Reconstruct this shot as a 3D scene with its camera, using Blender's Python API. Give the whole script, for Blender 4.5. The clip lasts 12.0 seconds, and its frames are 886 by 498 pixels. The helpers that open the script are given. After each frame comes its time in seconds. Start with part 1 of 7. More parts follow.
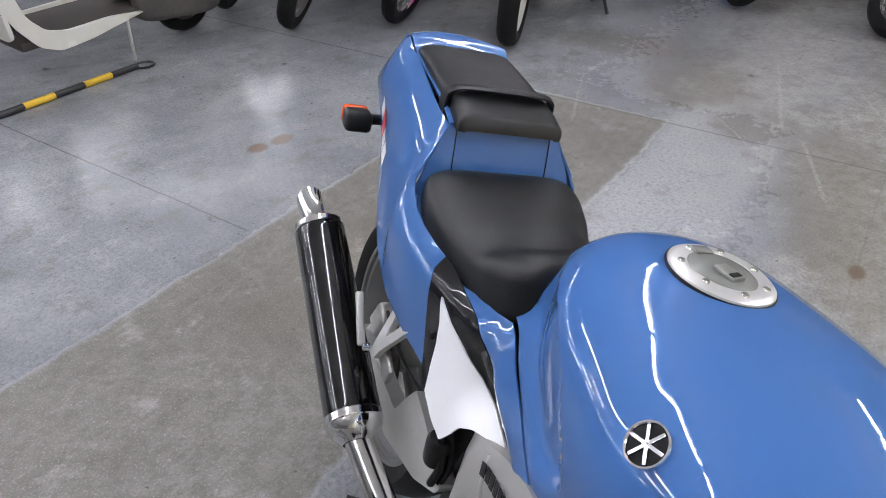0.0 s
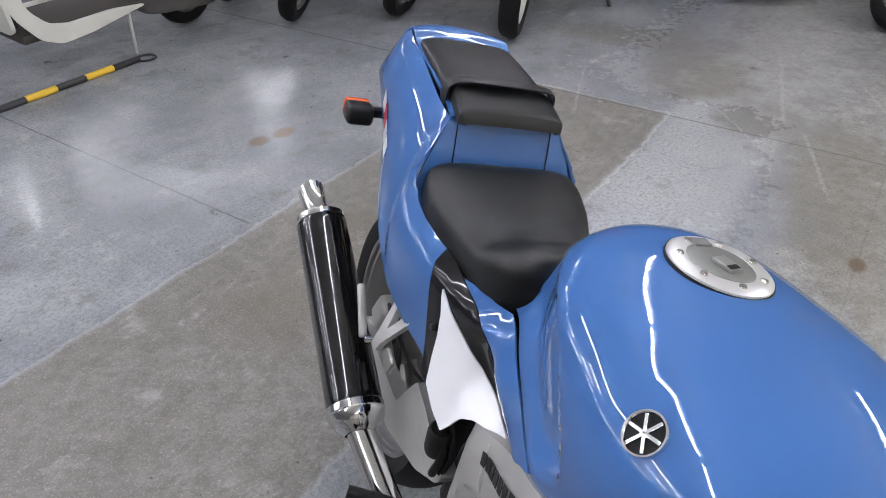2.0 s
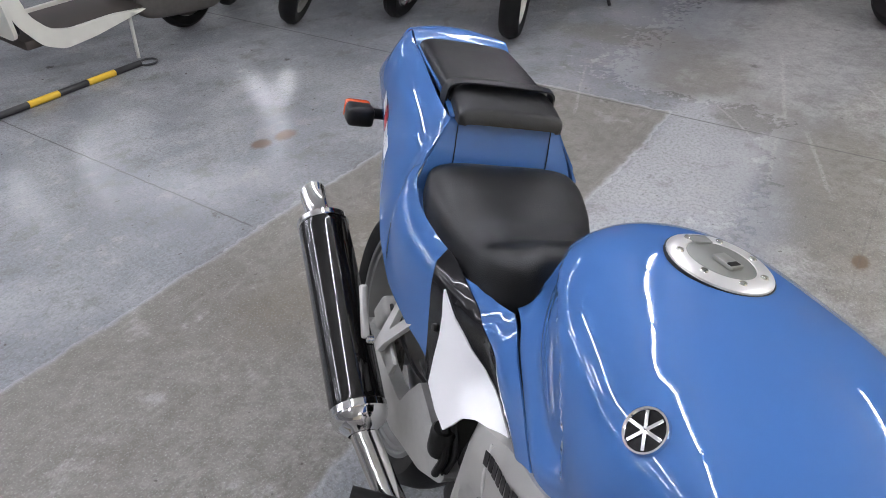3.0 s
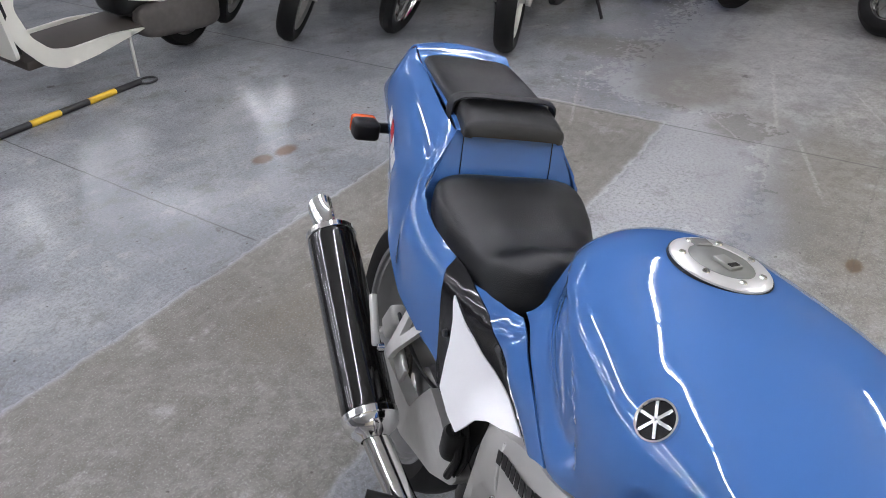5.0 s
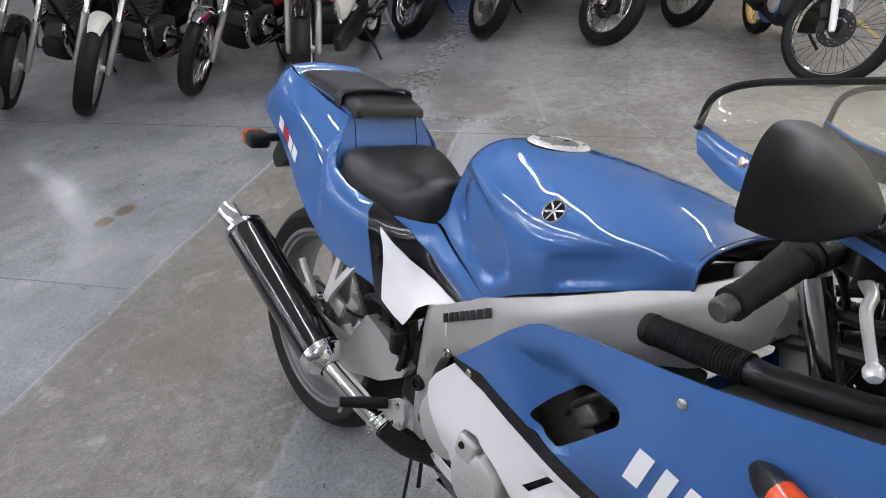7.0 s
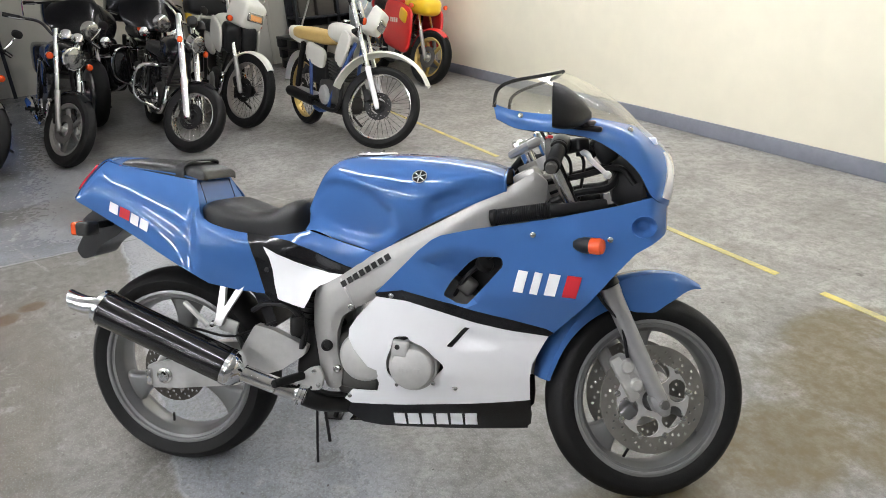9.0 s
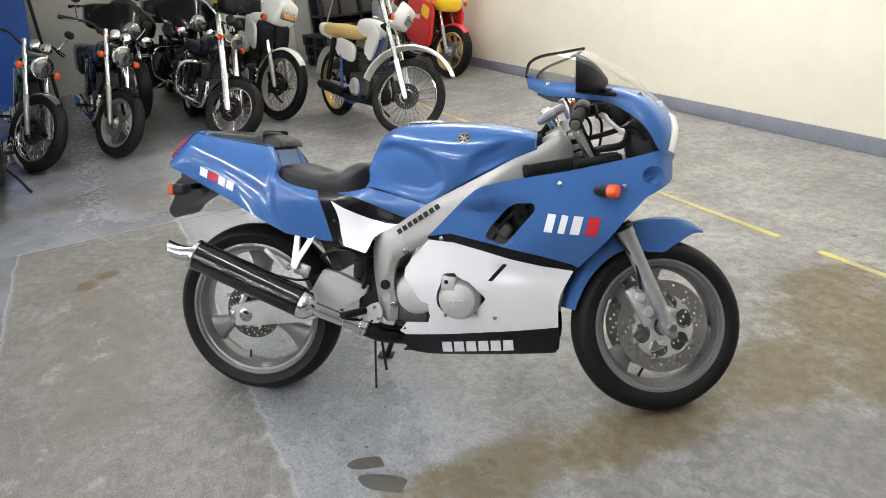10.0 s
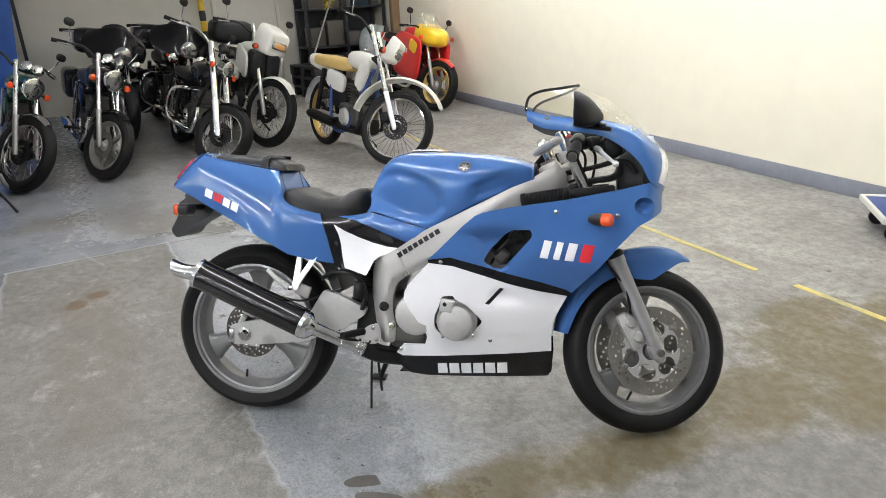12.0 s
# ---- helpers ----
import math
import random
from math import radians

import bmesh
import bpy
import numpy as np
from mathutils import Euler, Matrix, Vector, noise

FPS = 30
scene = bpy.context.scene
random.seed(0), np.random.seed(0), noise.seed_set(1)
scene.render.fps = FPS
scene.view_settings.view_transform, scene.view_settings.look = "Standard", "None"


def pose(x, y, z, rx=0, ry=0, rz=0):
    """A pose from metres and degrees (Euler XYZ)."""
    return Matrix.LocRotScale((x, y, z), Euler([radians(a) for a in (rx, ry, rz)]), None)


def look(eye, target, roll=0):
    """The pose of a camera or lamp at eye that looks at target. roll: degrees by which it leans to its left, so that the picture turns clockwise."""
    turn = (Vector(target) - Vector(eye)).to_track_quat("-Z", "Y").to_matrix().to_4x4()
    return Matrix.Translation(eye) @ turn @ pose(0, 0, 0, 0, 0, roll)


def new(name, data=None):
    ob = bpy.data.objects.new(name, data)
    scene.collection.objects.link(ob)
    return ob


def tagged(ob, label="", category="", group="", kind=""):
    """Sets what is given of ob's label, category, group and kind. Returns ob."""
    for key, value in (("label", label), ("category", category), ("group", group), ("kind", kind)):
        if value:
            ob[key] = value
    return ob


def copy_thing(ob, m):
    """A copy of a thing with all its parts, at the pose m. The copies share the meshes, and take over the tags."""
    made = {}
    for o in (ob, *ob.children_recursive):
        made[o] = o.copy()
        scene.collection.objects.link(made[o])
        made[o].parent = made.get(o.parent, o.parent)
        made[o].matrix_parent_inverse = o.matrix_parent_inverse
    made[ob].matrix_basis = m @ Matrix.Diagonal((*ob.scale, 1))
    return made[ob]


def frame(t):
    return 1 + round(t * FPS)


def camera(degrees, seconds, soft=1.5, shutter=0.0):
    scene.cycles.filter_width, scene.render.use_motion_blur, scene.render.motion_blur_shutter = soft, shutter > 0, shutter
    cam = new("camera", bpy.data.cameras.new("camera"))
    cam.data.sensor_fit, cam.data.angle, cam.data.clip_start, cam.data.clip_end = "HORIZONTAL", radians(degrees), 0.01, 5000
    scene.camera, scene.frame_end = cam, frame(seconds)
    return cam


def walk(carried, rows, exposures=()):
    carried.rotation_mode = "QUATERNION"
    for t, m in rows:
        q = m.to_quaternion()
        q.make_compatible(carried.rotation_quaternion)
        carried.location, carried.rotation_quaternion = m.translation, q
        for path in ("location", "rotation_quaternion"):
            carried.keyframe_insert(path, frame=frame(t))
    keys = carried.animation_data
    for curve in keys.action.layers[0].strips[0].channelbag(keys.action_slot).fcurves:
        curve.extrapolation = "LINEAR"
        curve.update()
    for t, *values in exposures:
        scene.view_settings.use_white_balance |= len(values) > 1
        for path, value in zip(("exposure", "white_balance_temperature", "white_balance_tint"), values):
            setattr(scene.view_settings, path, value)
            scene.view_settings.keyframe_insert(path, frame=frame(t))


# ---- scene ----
cam = camera(65.4, 12.0, 0.9)
PATH = [
    (0, (1.086, -0.154, 1.319), (-0.492, 0.29, 0.173), -1.1),
    (0.5, (1.087, -0.155, 1.319), (-0.484, 0.289, 0.164), -1.0),
    (1, (1.088, -0.154, 1.319), (-0.479, 0.288, 0.158), -1.2),
    (1.5, (1.09, -0.155, 1.321), (-0.476, 0.287, 0.158), -1.3),
    (2, (1.092, -0.155, 1.322), (-0.476, 0.281, 0.16), -1.2),
    (2.5, (1.094, -0.154, 1.322), (-0.477, 0.275, 0.161), -1.5),
    (3, (1.095, -0.153, 1.322), (-0.477, 0.275, 0.163), -1.9),
    (5, (1.122, -0.182, 1.338), (-0.467, 0.266, 0.209), -2.5),
    (5.2, (1.138, -0.198, 1.341), (-0.457, 0.258, 0.224), -2.7),
    (5.5, (1.179, -0.241, 1.354), (-0.435, 0.244, 0.276), -3.0),
    (5.7, (1.21, -0.269, 1.359), (-0.413, 0.254, 0.313), -3.3),
    (6, (1.251, -0.313, 1.366), (-0.368, 0.274, 0.348), -4.4),
    (6.2, (1.284, -0.359, 1.377), (-0.318, 0.289, 0.372), -4.0),
    (6.5, (1.348, -0.411, 1.369), (-0.238, 0.313, 0.39), -5.5),
    (6.8, (1.404, -0.496, 1.363), (-0.069, 0.396, 0.358), -4.5),
    (7, (1.42, -0.558, 1.367), (0.017, 0.438, 0.347), -4.1),
    (7.2, (1.407, -0.645, 1.376), (0.121, 0.495, 0.376), -4.7),
    (7.5, (1.378, -0.804, 1.376), (0.243, 0.529, 0.409), -4.3),
    (7.7, (1.376, -0.888, 1.382), (0.317, 0.516, 0.43), -4.5),
    (9.3, (1.216, -1.677, 1.427), (0.841, 0.129, 0.654), -3.6),
    (9.5, (1.217, -1.768, 1.423), (0.824, 0.042, 0.67), -4.1),
    (10, (1.232, -1.909, 1.433), (0.762, -0.14, 0.629), -5.0),
    (10.5, (1.209, -1.964, 1.439), (0.77, -0.176, 0.656), -4.3),
    (11, (1.186, -1.985, 1.442), (0.77, -0.182, 0.684), -3.3),
    (11.5, (1.18, -1.998, 1.445), (0.783, -0.183, 0.704), -2.7),
    (12, (1.179, -2.005, 1.444), (0.774, -0.185, 0.721), -2.9),
]
walk(cam, [(t, look(eye, target, roll)) for t, eye, target, roll in PATH], [(0, -0.18, 6150, 15), (6.5, -0.2, 6150, 15), (7.7, -0.15, 6250, 13), (9.5, 0.10, 6400, 10), (12, 0.11, 6400, 10)])


# ---- world, lamps ----
# Room axes: A runs along the cream wall, B points into it.
A = Vector((0.635, -0.772, 0.0)).normalized()
B = Vector((0.772, 0.635, 0.0)).normalized()
HALL = Matrix(((A.x, B.x, 0, 0), (A.y, B.y, 0, 0), (0, 0, 1, 0), (0, 0, 0, 1)))
CEIL = 2.75

world = bpy.data.worlds.new("world")
scene.world = world
world.use_nodes = True
world.node_tree.nodes["Background"].inputs[0].default_value = (0.9, 0.95, 1.0, 1)
world.node_tree.nodes["Background"].inputs[1].default_value = 0.05
scene.view_settings.exposure = 0.0

# Bare fluorescent tubes under the ceiling, in rows along the cream wall: (B place, first A place, how many, step)
LAMP_ROWS = [(2.8, -5.4, 7, 1.28), (-0.2, -3.0, 5, 1.28), (-2.7, 0.2, 4, 1.28), (-4.6, 1.2, 3, 1.5), (-6.6, -5.5, 5, 1.65), (-9.6, 0.4, 5, 1.6)]
TUBE_GLOW = 102.0


from mathutils import geometry

# ---- materials ----
def mat(name, col, rough=0.5, metal=0.0, var=0.12, scale=18.0, bump=0.0, coat=0.0, col2=None, rough_var=0.1, spec=0.5, bump_scale=None):
    """A principled surface with two scales of variation in colour and gloss, and fine relief."""
    m = bpy.data.materials.new(name)
    m.use_nodes = True
    nt = m.node_tree
    N, K = nt.nodes, nt.links
    p = N["Principled BSDF"]
    tc = N.new("ShaderNodeTexCoord")
    big, fine = N.new("ShaderNodeTexNoise"), N.new("ShaderNodeTexNoise")
    big.inputs["Scale"].default_value, big.inputs["Detail"].default_value = scale * 0.22, 4
    fine.inputs["Scale"].default_value, fine.inputs["Detail"].default_value = scale * 2.2, 6
    for n in (big, fine):
        K.new(tc.outputs["Object"], n.inputs["Vector"])
    mixed = N.new("ShaderNodeMath")
    mixed.operation = "MULTIPLY_ADD"
    K.new(big.outputs["Fac"], mixed.inputs[0])
    mixed.inputs[1].default_value = 0.6
    scaled = N.new("ShaderNodeMath")
    scaled.operation = "MULTIPLY"
    K.new(fine.outputs["Fac"], scaled.inputs[0])
    scaled.inputs[1].default_value = 0.4
    K.new(scaled.outputs[0], mixed.inputs[2])
    ramp = N.new("ShaderNodeMapRange")
    ramp.inputs["From Min"].default_value, ramp.inputs["From Max"].default_value = 0.3, 0.7
    K.new(mixed.outputs[0], ramp.inputs["Value"])
    mix = N.new("ShaderNodeMix")
    mix.data_type = "RGBA"
    lo = col2 or tuple(c * (1 - var) for c in col)
    hi = tuple(min(1.0, c * (1 + var)) for c in col)
    mix.inputs[6].default_value, mix.inputs[7].default_value = (*lo, 1), (*hi, 1)
    K.new(ramp.outputs[0], mix.inputs[0])
    K.new(mix.outputs[2], p.inputs["Base Color"])
    gloss = N.new("ShaderNodeMapRange")
    gloss.inputs["To Min"].default_value = max(0.02, rough * (1 - rough_var))
    gloss.inputs["To Max"].default_value = min(1.0, rough * (1 + rough_var))
    K.new(fine.outputs["Fac"], gloss.inputs["Value"])
    K.new(gloss.outputs[0], p.inputs["Roughness"])
    p.inputs["Metallic"].default_value = metal
    p.inputs["Specular IOR Level"].default_value = spec
    p.inputs["Coat Weight"].default_value = coat
    p.inputs["Coat Roughness"].default_value = 0.015
    if bump:
        b = N.new("ShaderNodeBump")
        b.inputs["Strength"].default_value, b.inputs["Distance"].default_value = bump, 0.002
        grain = N.new("ShaderNodeTexNoise")
        grain.inputs["Scale"].default_value, grain.inputs["Detail"].default_value = bump_scale or scale * 12, 5
        K.new(tc.outputs["Object"], grain.inputs["Vector"])
        K.new(grain.outputs["Fac"], b.inputs["Height"])
        K.new(b.outputs[0], p.inputs["Normal"])
    return m


def glow(name, col, strength):
    m = mat(name, col, 0.3)
    p = m.node_tree.nodes["Principled BSDF"]
    p.inputs["Emission Color"].default_value, p.inputs["Emission Strength"].default_value = (*col, 1), strength
    return m


def clear(name, col, rough=0.05, haze=0.0, haze_col=(0.8, 0.76, 0.62)):
    """Thin clear plastic: see-through with a little surface haze, and a gloss that grows at a slant."""
    m = bpy.data.materials.new(name)
    m.use_nodes = True
    N, K = m.node_tree.nodes, m.node_tree.links
    N.remove(N["Principled BSDF"])
    a, g, mx, d, hz = N.new("ShaderNodeBsdfTransparent"), N.new("ShaderNodeBsdfGlossy"), N.new("ShaderNodeMixShader"), N.new("ShaderNodeBsdfDiffuse"), N.new("ShaderNodeMixShader")
    lw, pw, sc = N.new("ShaderNodeLayerWeight"), N.new("ShaderNodeMath"), N.new("ShaderNodeMath")
    lw.inputs["Blend"].default_value = 0.5
    pw.operation, sc.operation = "POWER", "MULTIPLY_ADD"
    pw.inputs[1].default_value = 3.6
    sc.inputs[1].default_value, sc.inputs[2].default_value = 0.85, 0.045
    K.new(lw.outputs["Facing"], pw.inputs[0])
    K.new(pw.outputs[0], sc.inputs[0])
    a.inputs[0].default_value = (*col, 1)
    d.inputs[0].default_value = (*haze_col, 1)
    g.inputs["Roughness"].default_value = rough
    hz.inputs[0].default_value = haze
    K.new(a.outputs[0], hz.inputs[1])
    K.new(d.outputs[0], hz.inputs[2])
    K.new(sc.outputs[0], mx.inputs[0])
    K.new(hz.outputs[0], mx.inputs[1])
    K.new(g.outputs[0], mx.inputs[2])
    K.new(mx.outputs[0], N["Material Output"].inputs[0])
    return m


BLUE = mat("blue_paint", (0.046, 0.126, 0.330), 0.5, 0.0, 0.03, 6, coat=1.0, rough_var=0.1, spec=0.03)
WHITE = mat("white_paint", (0.92, 0.92, 0.93), 0.3, 0.0, 0.03, 6, coat=0.6)
BLACKP = mat("black_paint", (0.008, 0.008, 0.009), 0.25, 0.0, 0.1, 6, coat=0.5, spec=0.1)
RED = mat("red_paint", (0.55, 0.02, 0.03), 0.35, 0, 0.05, 8)
RUBBER = mat("tyre_rubber", (0.007, 0.0068, 0.0066), 0.6, 0, 0.3, 20, bump=0.25, spec=0.22)
PLASTIC = mat("black_plastic", (0.009, 0.009, 0.0095), 0.42, 0, 0.25, 25, bump=0.15, spec=0.3)
VINYL = mat("seat_vinyl", (0.0065, 0.0065, 0.0068), 0.36, 0, 0.2, 14, bump=0.35, bump_scale=700, rough_var=0.2, spec=0.38)
ALU = mat("brushed_aluminium", (0.42, 0.412, 0.39), 0.46, 0.55, 0.08, 30, bump=0.08, rough_var=0.25)
CAST = mat("cast_aluminium", (0.50, 0.495, 0.475), 0.46, 0.45, 0.12, 25, bump=0.2)
GREYP = mat("grey_wheel_paint", (0.20, 0.20, 0.198), 0.34, 0.45, 0.12, 12, coat=0.2)
BRIGHT = mat("bright_alloy", (0.72, 0.71, 0.69), 0.32, 0.55, 0.05, 20)
STEEL = mat("polished_steel", (0.72, 0.71, 0.69), 0.14, 1.0, 0.06, 14, rough_var=0.4)
CHROME = mat("chrome", (0.82, 0.82, 0.82), 0.07, 1.0, 0.04, 12, rough_var=0.5)
FORKM = mat("grey_fork_metal", (0.40, 0.40, 0.40), 0.38, 0.6, 0.1, 20, bump=0.1)
DISC = mat("brake_disc_steel", (0.36, 0.345, 0.31), 0.34, 0.8, 0.15, 30, rough_var=0.3)
DARKDISC = mat("browned_disc_steel", (0.060, 0.054, 0.046), 0.42, 0.6, 0.25, 40, rough_var=0.3)
CARBON = mat("dark_silencer_sleeve", (0.008, 0.0078, 0.0075), 0.16, 0.0, 0.25, 22, coat=0.8, spec=0.12)
SOOT = mat("dark_metal", (0.013, 0.0125, 0.012), 0.5, 0.5, 0.3, 25, bump=0.2)
ENGINE = mat("engine_castings", (0.09, 0.087, 0.08), 0.5, 0.6, 0.25, 25, bump=0.25)
AMBER = mat("amber_lens", (0.66, 0.075, 0.012), 0.22, 0, 0.08, 30, coat=0.6)
REDLENS = mat("red_lens", (0.65, 0.02, 0.03), 0.2, 0, 0.08, 30, coat=0.6)
SCREEN = clear("tinted_windscreen", (0.95, 0.945, 0.89), 0.06, 0.10)
MIRROR = mat("mirror_glass", (0.85, 0.86, 0.87), 0.03, 1.0, 0.02, 5)


# ---- building helpers ----
def thing(name, label, category, m=None, group="", kind=""):
    ob = new(name)
    ob.empty_display_size = 0.05
    if m is not None:
        ob.matrix_world = m
    return tagged(ob, label, category, group, kind)


def part(name, bm, material, parent=None, label="", smooth=35, m=None):
    """Links a bmesh as one mesh object under a thing or a part."""
    me = bpy.data.meshes.new(name)
    bmesh.ops.recalc_face_normals(bm, faces=bm.faces)
    if smooth:
        limit = radians(smooth)
        for f in bm.faces:
            f.smooth = True
        for e in bm.edges:
            e.smooth = len(e.link_faces) == 2 and e.calc_face_angle(0) < limit
    bm.to_mesh(me)
    bm.free()
    for one in material if isinstance(material, (list, tuple)) else (material,):
        me.materials.append(one)
    ob = new(name, me)
    if parent is not None:
        ob.parent = parent
    if m is not None:
        ob.matrix_basis = m
    if label:
        ob["label"] = label
    return ob


def box(c, size, bevel=0.0, turn=(0, 0, 0), bm=None, seg=2, m=None):
    bm = bm or bmesh.new()
    mm = (m or Matrix()) @ pose(*c, *turn) @ Matrix.Diagonal((*size, 1))
    made = bmesh.ops.create_cube(bm, size=1.0, matrix=mm)["verts"]
    if bevel:
        edges = list({e for v in made for e in v.link_edges})
        bmesh.ops.bevel(bm, geom=edges, offset=bevel, segments=seg, profile=0.5, affect="EDGES")
    return bm


def basis(axis):
    """A turn that takes z to the given axis."""
    return Vector(axis).normalized().to_track_quat("Z", "Y").to_matrix().to_4x4()


def lathe(profile, c=(0, 0, 0), axis=(0, 1, 0), seg=40, bm=None, closed=False, m=None):
    """Spins (radius, height) pairs round an axis through c."""
    bm = bm or bmesh.new()
    mm = (m or Matrix()) @ Matrix.Translation(c) @ basis(axis)
    rings = []
    for r, h in profile:
        if r < 1e-5:
            rings.append([bm.verts.new(mm @ Vector((0, 0, h)))])
        else:
            rings.append([bm.verts.new(mm @ Vector((r * math.cos(t), r * math.sin(t), h))) for t in (2 * math.pi * i / seg for i in range(seg))])
    pairs = list(zip(rings, rings[1:])) + ([(rings[-1], rings[0])] if closed else [])
    for p, q in pairs:
        for i in range(seg):
            j = (i + 1) % seg
            if len(p) == 1 and len(q) == 1:
                continue
            if len(p) == 1:
                bm.faces.new((p[0], q[j], q[i]))
            elif len(q) == 1:
                bm.faces.new((p[i], p[j], q[0]))
            else:
                bm.faces.new((p[i], p[j], q[j], q[i]))
    return bm


def rod(a, b, r, r2=None, seg=14, bm=None, cap=0.0):
    """A round bar from a to b, with slightly rounded ends."""
    a, b = Vector(a), Vector(b)
    h = (b - a).length
    r2 = r if r2 is None else r2
    k = min(r, r2) * 0.18
    return lathe([(0, 0), (r - k, 0), (r, k), (r2, h - k), (r2 - k, h), (0, h)], a, b - a, seg, bm)


def smooth_line(pts, n=6):
    """Catmull-Rom through the points."""
    p = [Vector(q) for q in pts]
    p = [2 * p[0] - p[1]] + p + [2 * p[-1] - p[-2]]
    out = []
    for i in range(1, len(p) - 2):
        for k in range(n):
            t = k / n
            out.append(0.5 * (2 * p[i] + (p[i + 1] - p[i - 1]) * t + (2 * p[i - 1] - 5 * p[i] + 4 * p[i + 1] - p[i + 2]) * t * t + (3 * p[i] - p[i - 1] - 3 * p[i + 1] + p[i + 2]) * t ** 3))
    out.append(p[-2])
    return out


def tube(pts, r, seg=10, n=6, bm=None, radii=None, soft=True):
    """A round tube along a smooth line."""
    bm = bm or bmesh.new()
    line = smooth_line(pts, n) if soft else [Vector(q) for q in pts]
    rings, up = [], None
    for i, c in enumerate(line):
        d = (line[min(i + 1, len(line) - 1)] - line[max(i - 1, 0)]).normalized()
        up = (up - d * up.dot(d)).normalized() if up is not None else d.orthogonal().normalized()
        side = d.cross(up)
        rr = r if radii is None else float(np.interp(i / (len(line) - 1), np.linspace(0, 1, len(radii)), radii))
        rings.append([bm.verts.new(c + rr * (math.cos(t) * up + math.sin(t) * side)) for t in (2 * math.pi * k / seg for k in range(seg))])
    for p, q in zip(rings, rings[1:]):
        for i in range(seg):
            j = (i + 1) % seg
            bm.faces.new((p[i], p[j], q[j], q[i]))
    bm.faces.new(rings[0])
    bm.faces.new(rings[-1][::-1])
    return bm


def grid(f, nu, nv, bm=None, close_u=False):
    """A sheet of quads over f(a, b), a and b from 0 to 1."""
    bm = bm or bmesh.new()
    rows = [[bm.verts.new(f(i / nu, j / nv)) for j in range(nv + 1)] for i in range(nu + (0 if close_u else 1))]
    for i in range(nu):
        for j in range(nv):
            p, q = rows[i], rows[(i + 1) % len(rows)]
            bm.faces.new((p[j], q[j], q[j + 1], p[j + 1]))
    return bm


def thicken(bm, t, vec=None):
    """Gives a sheet a thickness t along its normals, or along vec, with a closed rim."""
    bmesh.ops.remove_doubles(bm, verts=bm.verts, dist=1e-5)
    bmesh.ops.recalc_face_normals(bm, faces=bm.faces)
    bm.normal_update()
    verts, faces = bm.verts[:], bm.faces[:]
    rim = [(e, e.link_loops[0].vert) for e in bm.edges if len(e.link_faces) == 1]
    move = Vector(vec) if vec is not None else None
    twin = {v: bm.verts.new(v.co + (move if move is not None else v.normal * -t)) for v in verts}
    for f in faces:
        bm.faces.new([twin[v] for v in reversed(f.verts)])
    for e, first in rim:
        a, b = first, e.other_vert(first)
        bm.faces.new((b, a, twin[a], twin[b]))
    return bm


def inside(p, poly):
    hit, j = False, len(poly) - 1
    for i in range(len(poly)):
        (xi, yi), (xj, yj) = poly[i], poly[j]
        if (yi > p[1]) != (yj > p[1]) and p[0] < (xj - xi) * (p[1] - yi) / (yj - yi) + xi:
            hit = not hit
        j = i
    return hit


def rounded(poly, r=0.01, n=3):
    """Cuts the corners of a polygon into short arcs."""
    out = []
    for i, p in enumerate(poly):
        a, b, c = Vector(poly[i - 1]), Vector(p), Vector(poly[(i + 1) % len(poly)])
        ra, rc = min(r, (a - b).length * 0.45), min(r, (c - b).length * 0.45)
        s, e = b + (a - b).normalized() * ra, b + (c - b).normalized() * rc
        for k in range(n + 1):
            t = k / n
            q = (1 - t) ** 2 * s + 2 * t * (1 - t) * b + t * t * e
            out.append((q.x, q.y))
    return out


def dense(poly, step):
    out = []
    for i, p in enumerate(poly):
        a, b = Vector(p), Vector(poly[(i + 1) % len(poly)])
        n = max(1, int((b - a).length / step))
        out += [tuple(a.lerp(b, k / n)) for k in range(n)]
    return out


def sheet(outline, place, step=0.02, holes=(), thick=0.003, bm=None, vec=None):
    """A shell over an outline in a plane: place(x, y) gives each point's position. Holes go right through."""
    loops = [dense(outline, step)] + [dense(h, step) for h in holes]
    pts, edges = [], []
    for loop in loops:
        k = len(pts)
        pts += loop
        edges += [(k + i, k + (i + 1) % len(loop)) for i in range(len(loop))]
    xs, ys = [p[0] for p in loops[0]], [p[1] for p in loops[0]]
    rim = np.array(pts)
    for i, gx in enumerate(np.arange(min(xs), max(xs), step)):
        for gy in np.arange(min(ys), max(ys), step):
            q = (float(gx), float(gy + (i % 2) * step / 2))
            if inside(q, loops[0]) and not any(inside(q, h) for h in loops[1:]) and ((rim - q) ** 2).sum(1).min() > (0.5 * step) ** 2:
                pts.append(q)
    got = geometry.delaunay_2d_cdt([Vector(p) for p in pts], edges, [], 0, 1e-6)
    own = bm is None
    bm = bm or bmesh.new()
    vs = [bm.verts.new(place(v.x, v.y)) for v in got[0]]
    for tri in got[2]:
        c = sum((got[0][i] for i in tri), Vector((0, 0))) / len(tri)
        if inside(c, loops[0]) and not any(inside(c, h) for h in loops[1:]):
            bm.faces.new([vs[i] for i in tri])
    bmesh.ops.delete(bm, geom=[v for v in bm.verts if not v.link_faces], context="VERTS")
    if own and (thick or vec is not None):
        thicken(bm, thick, vec)
    return bm


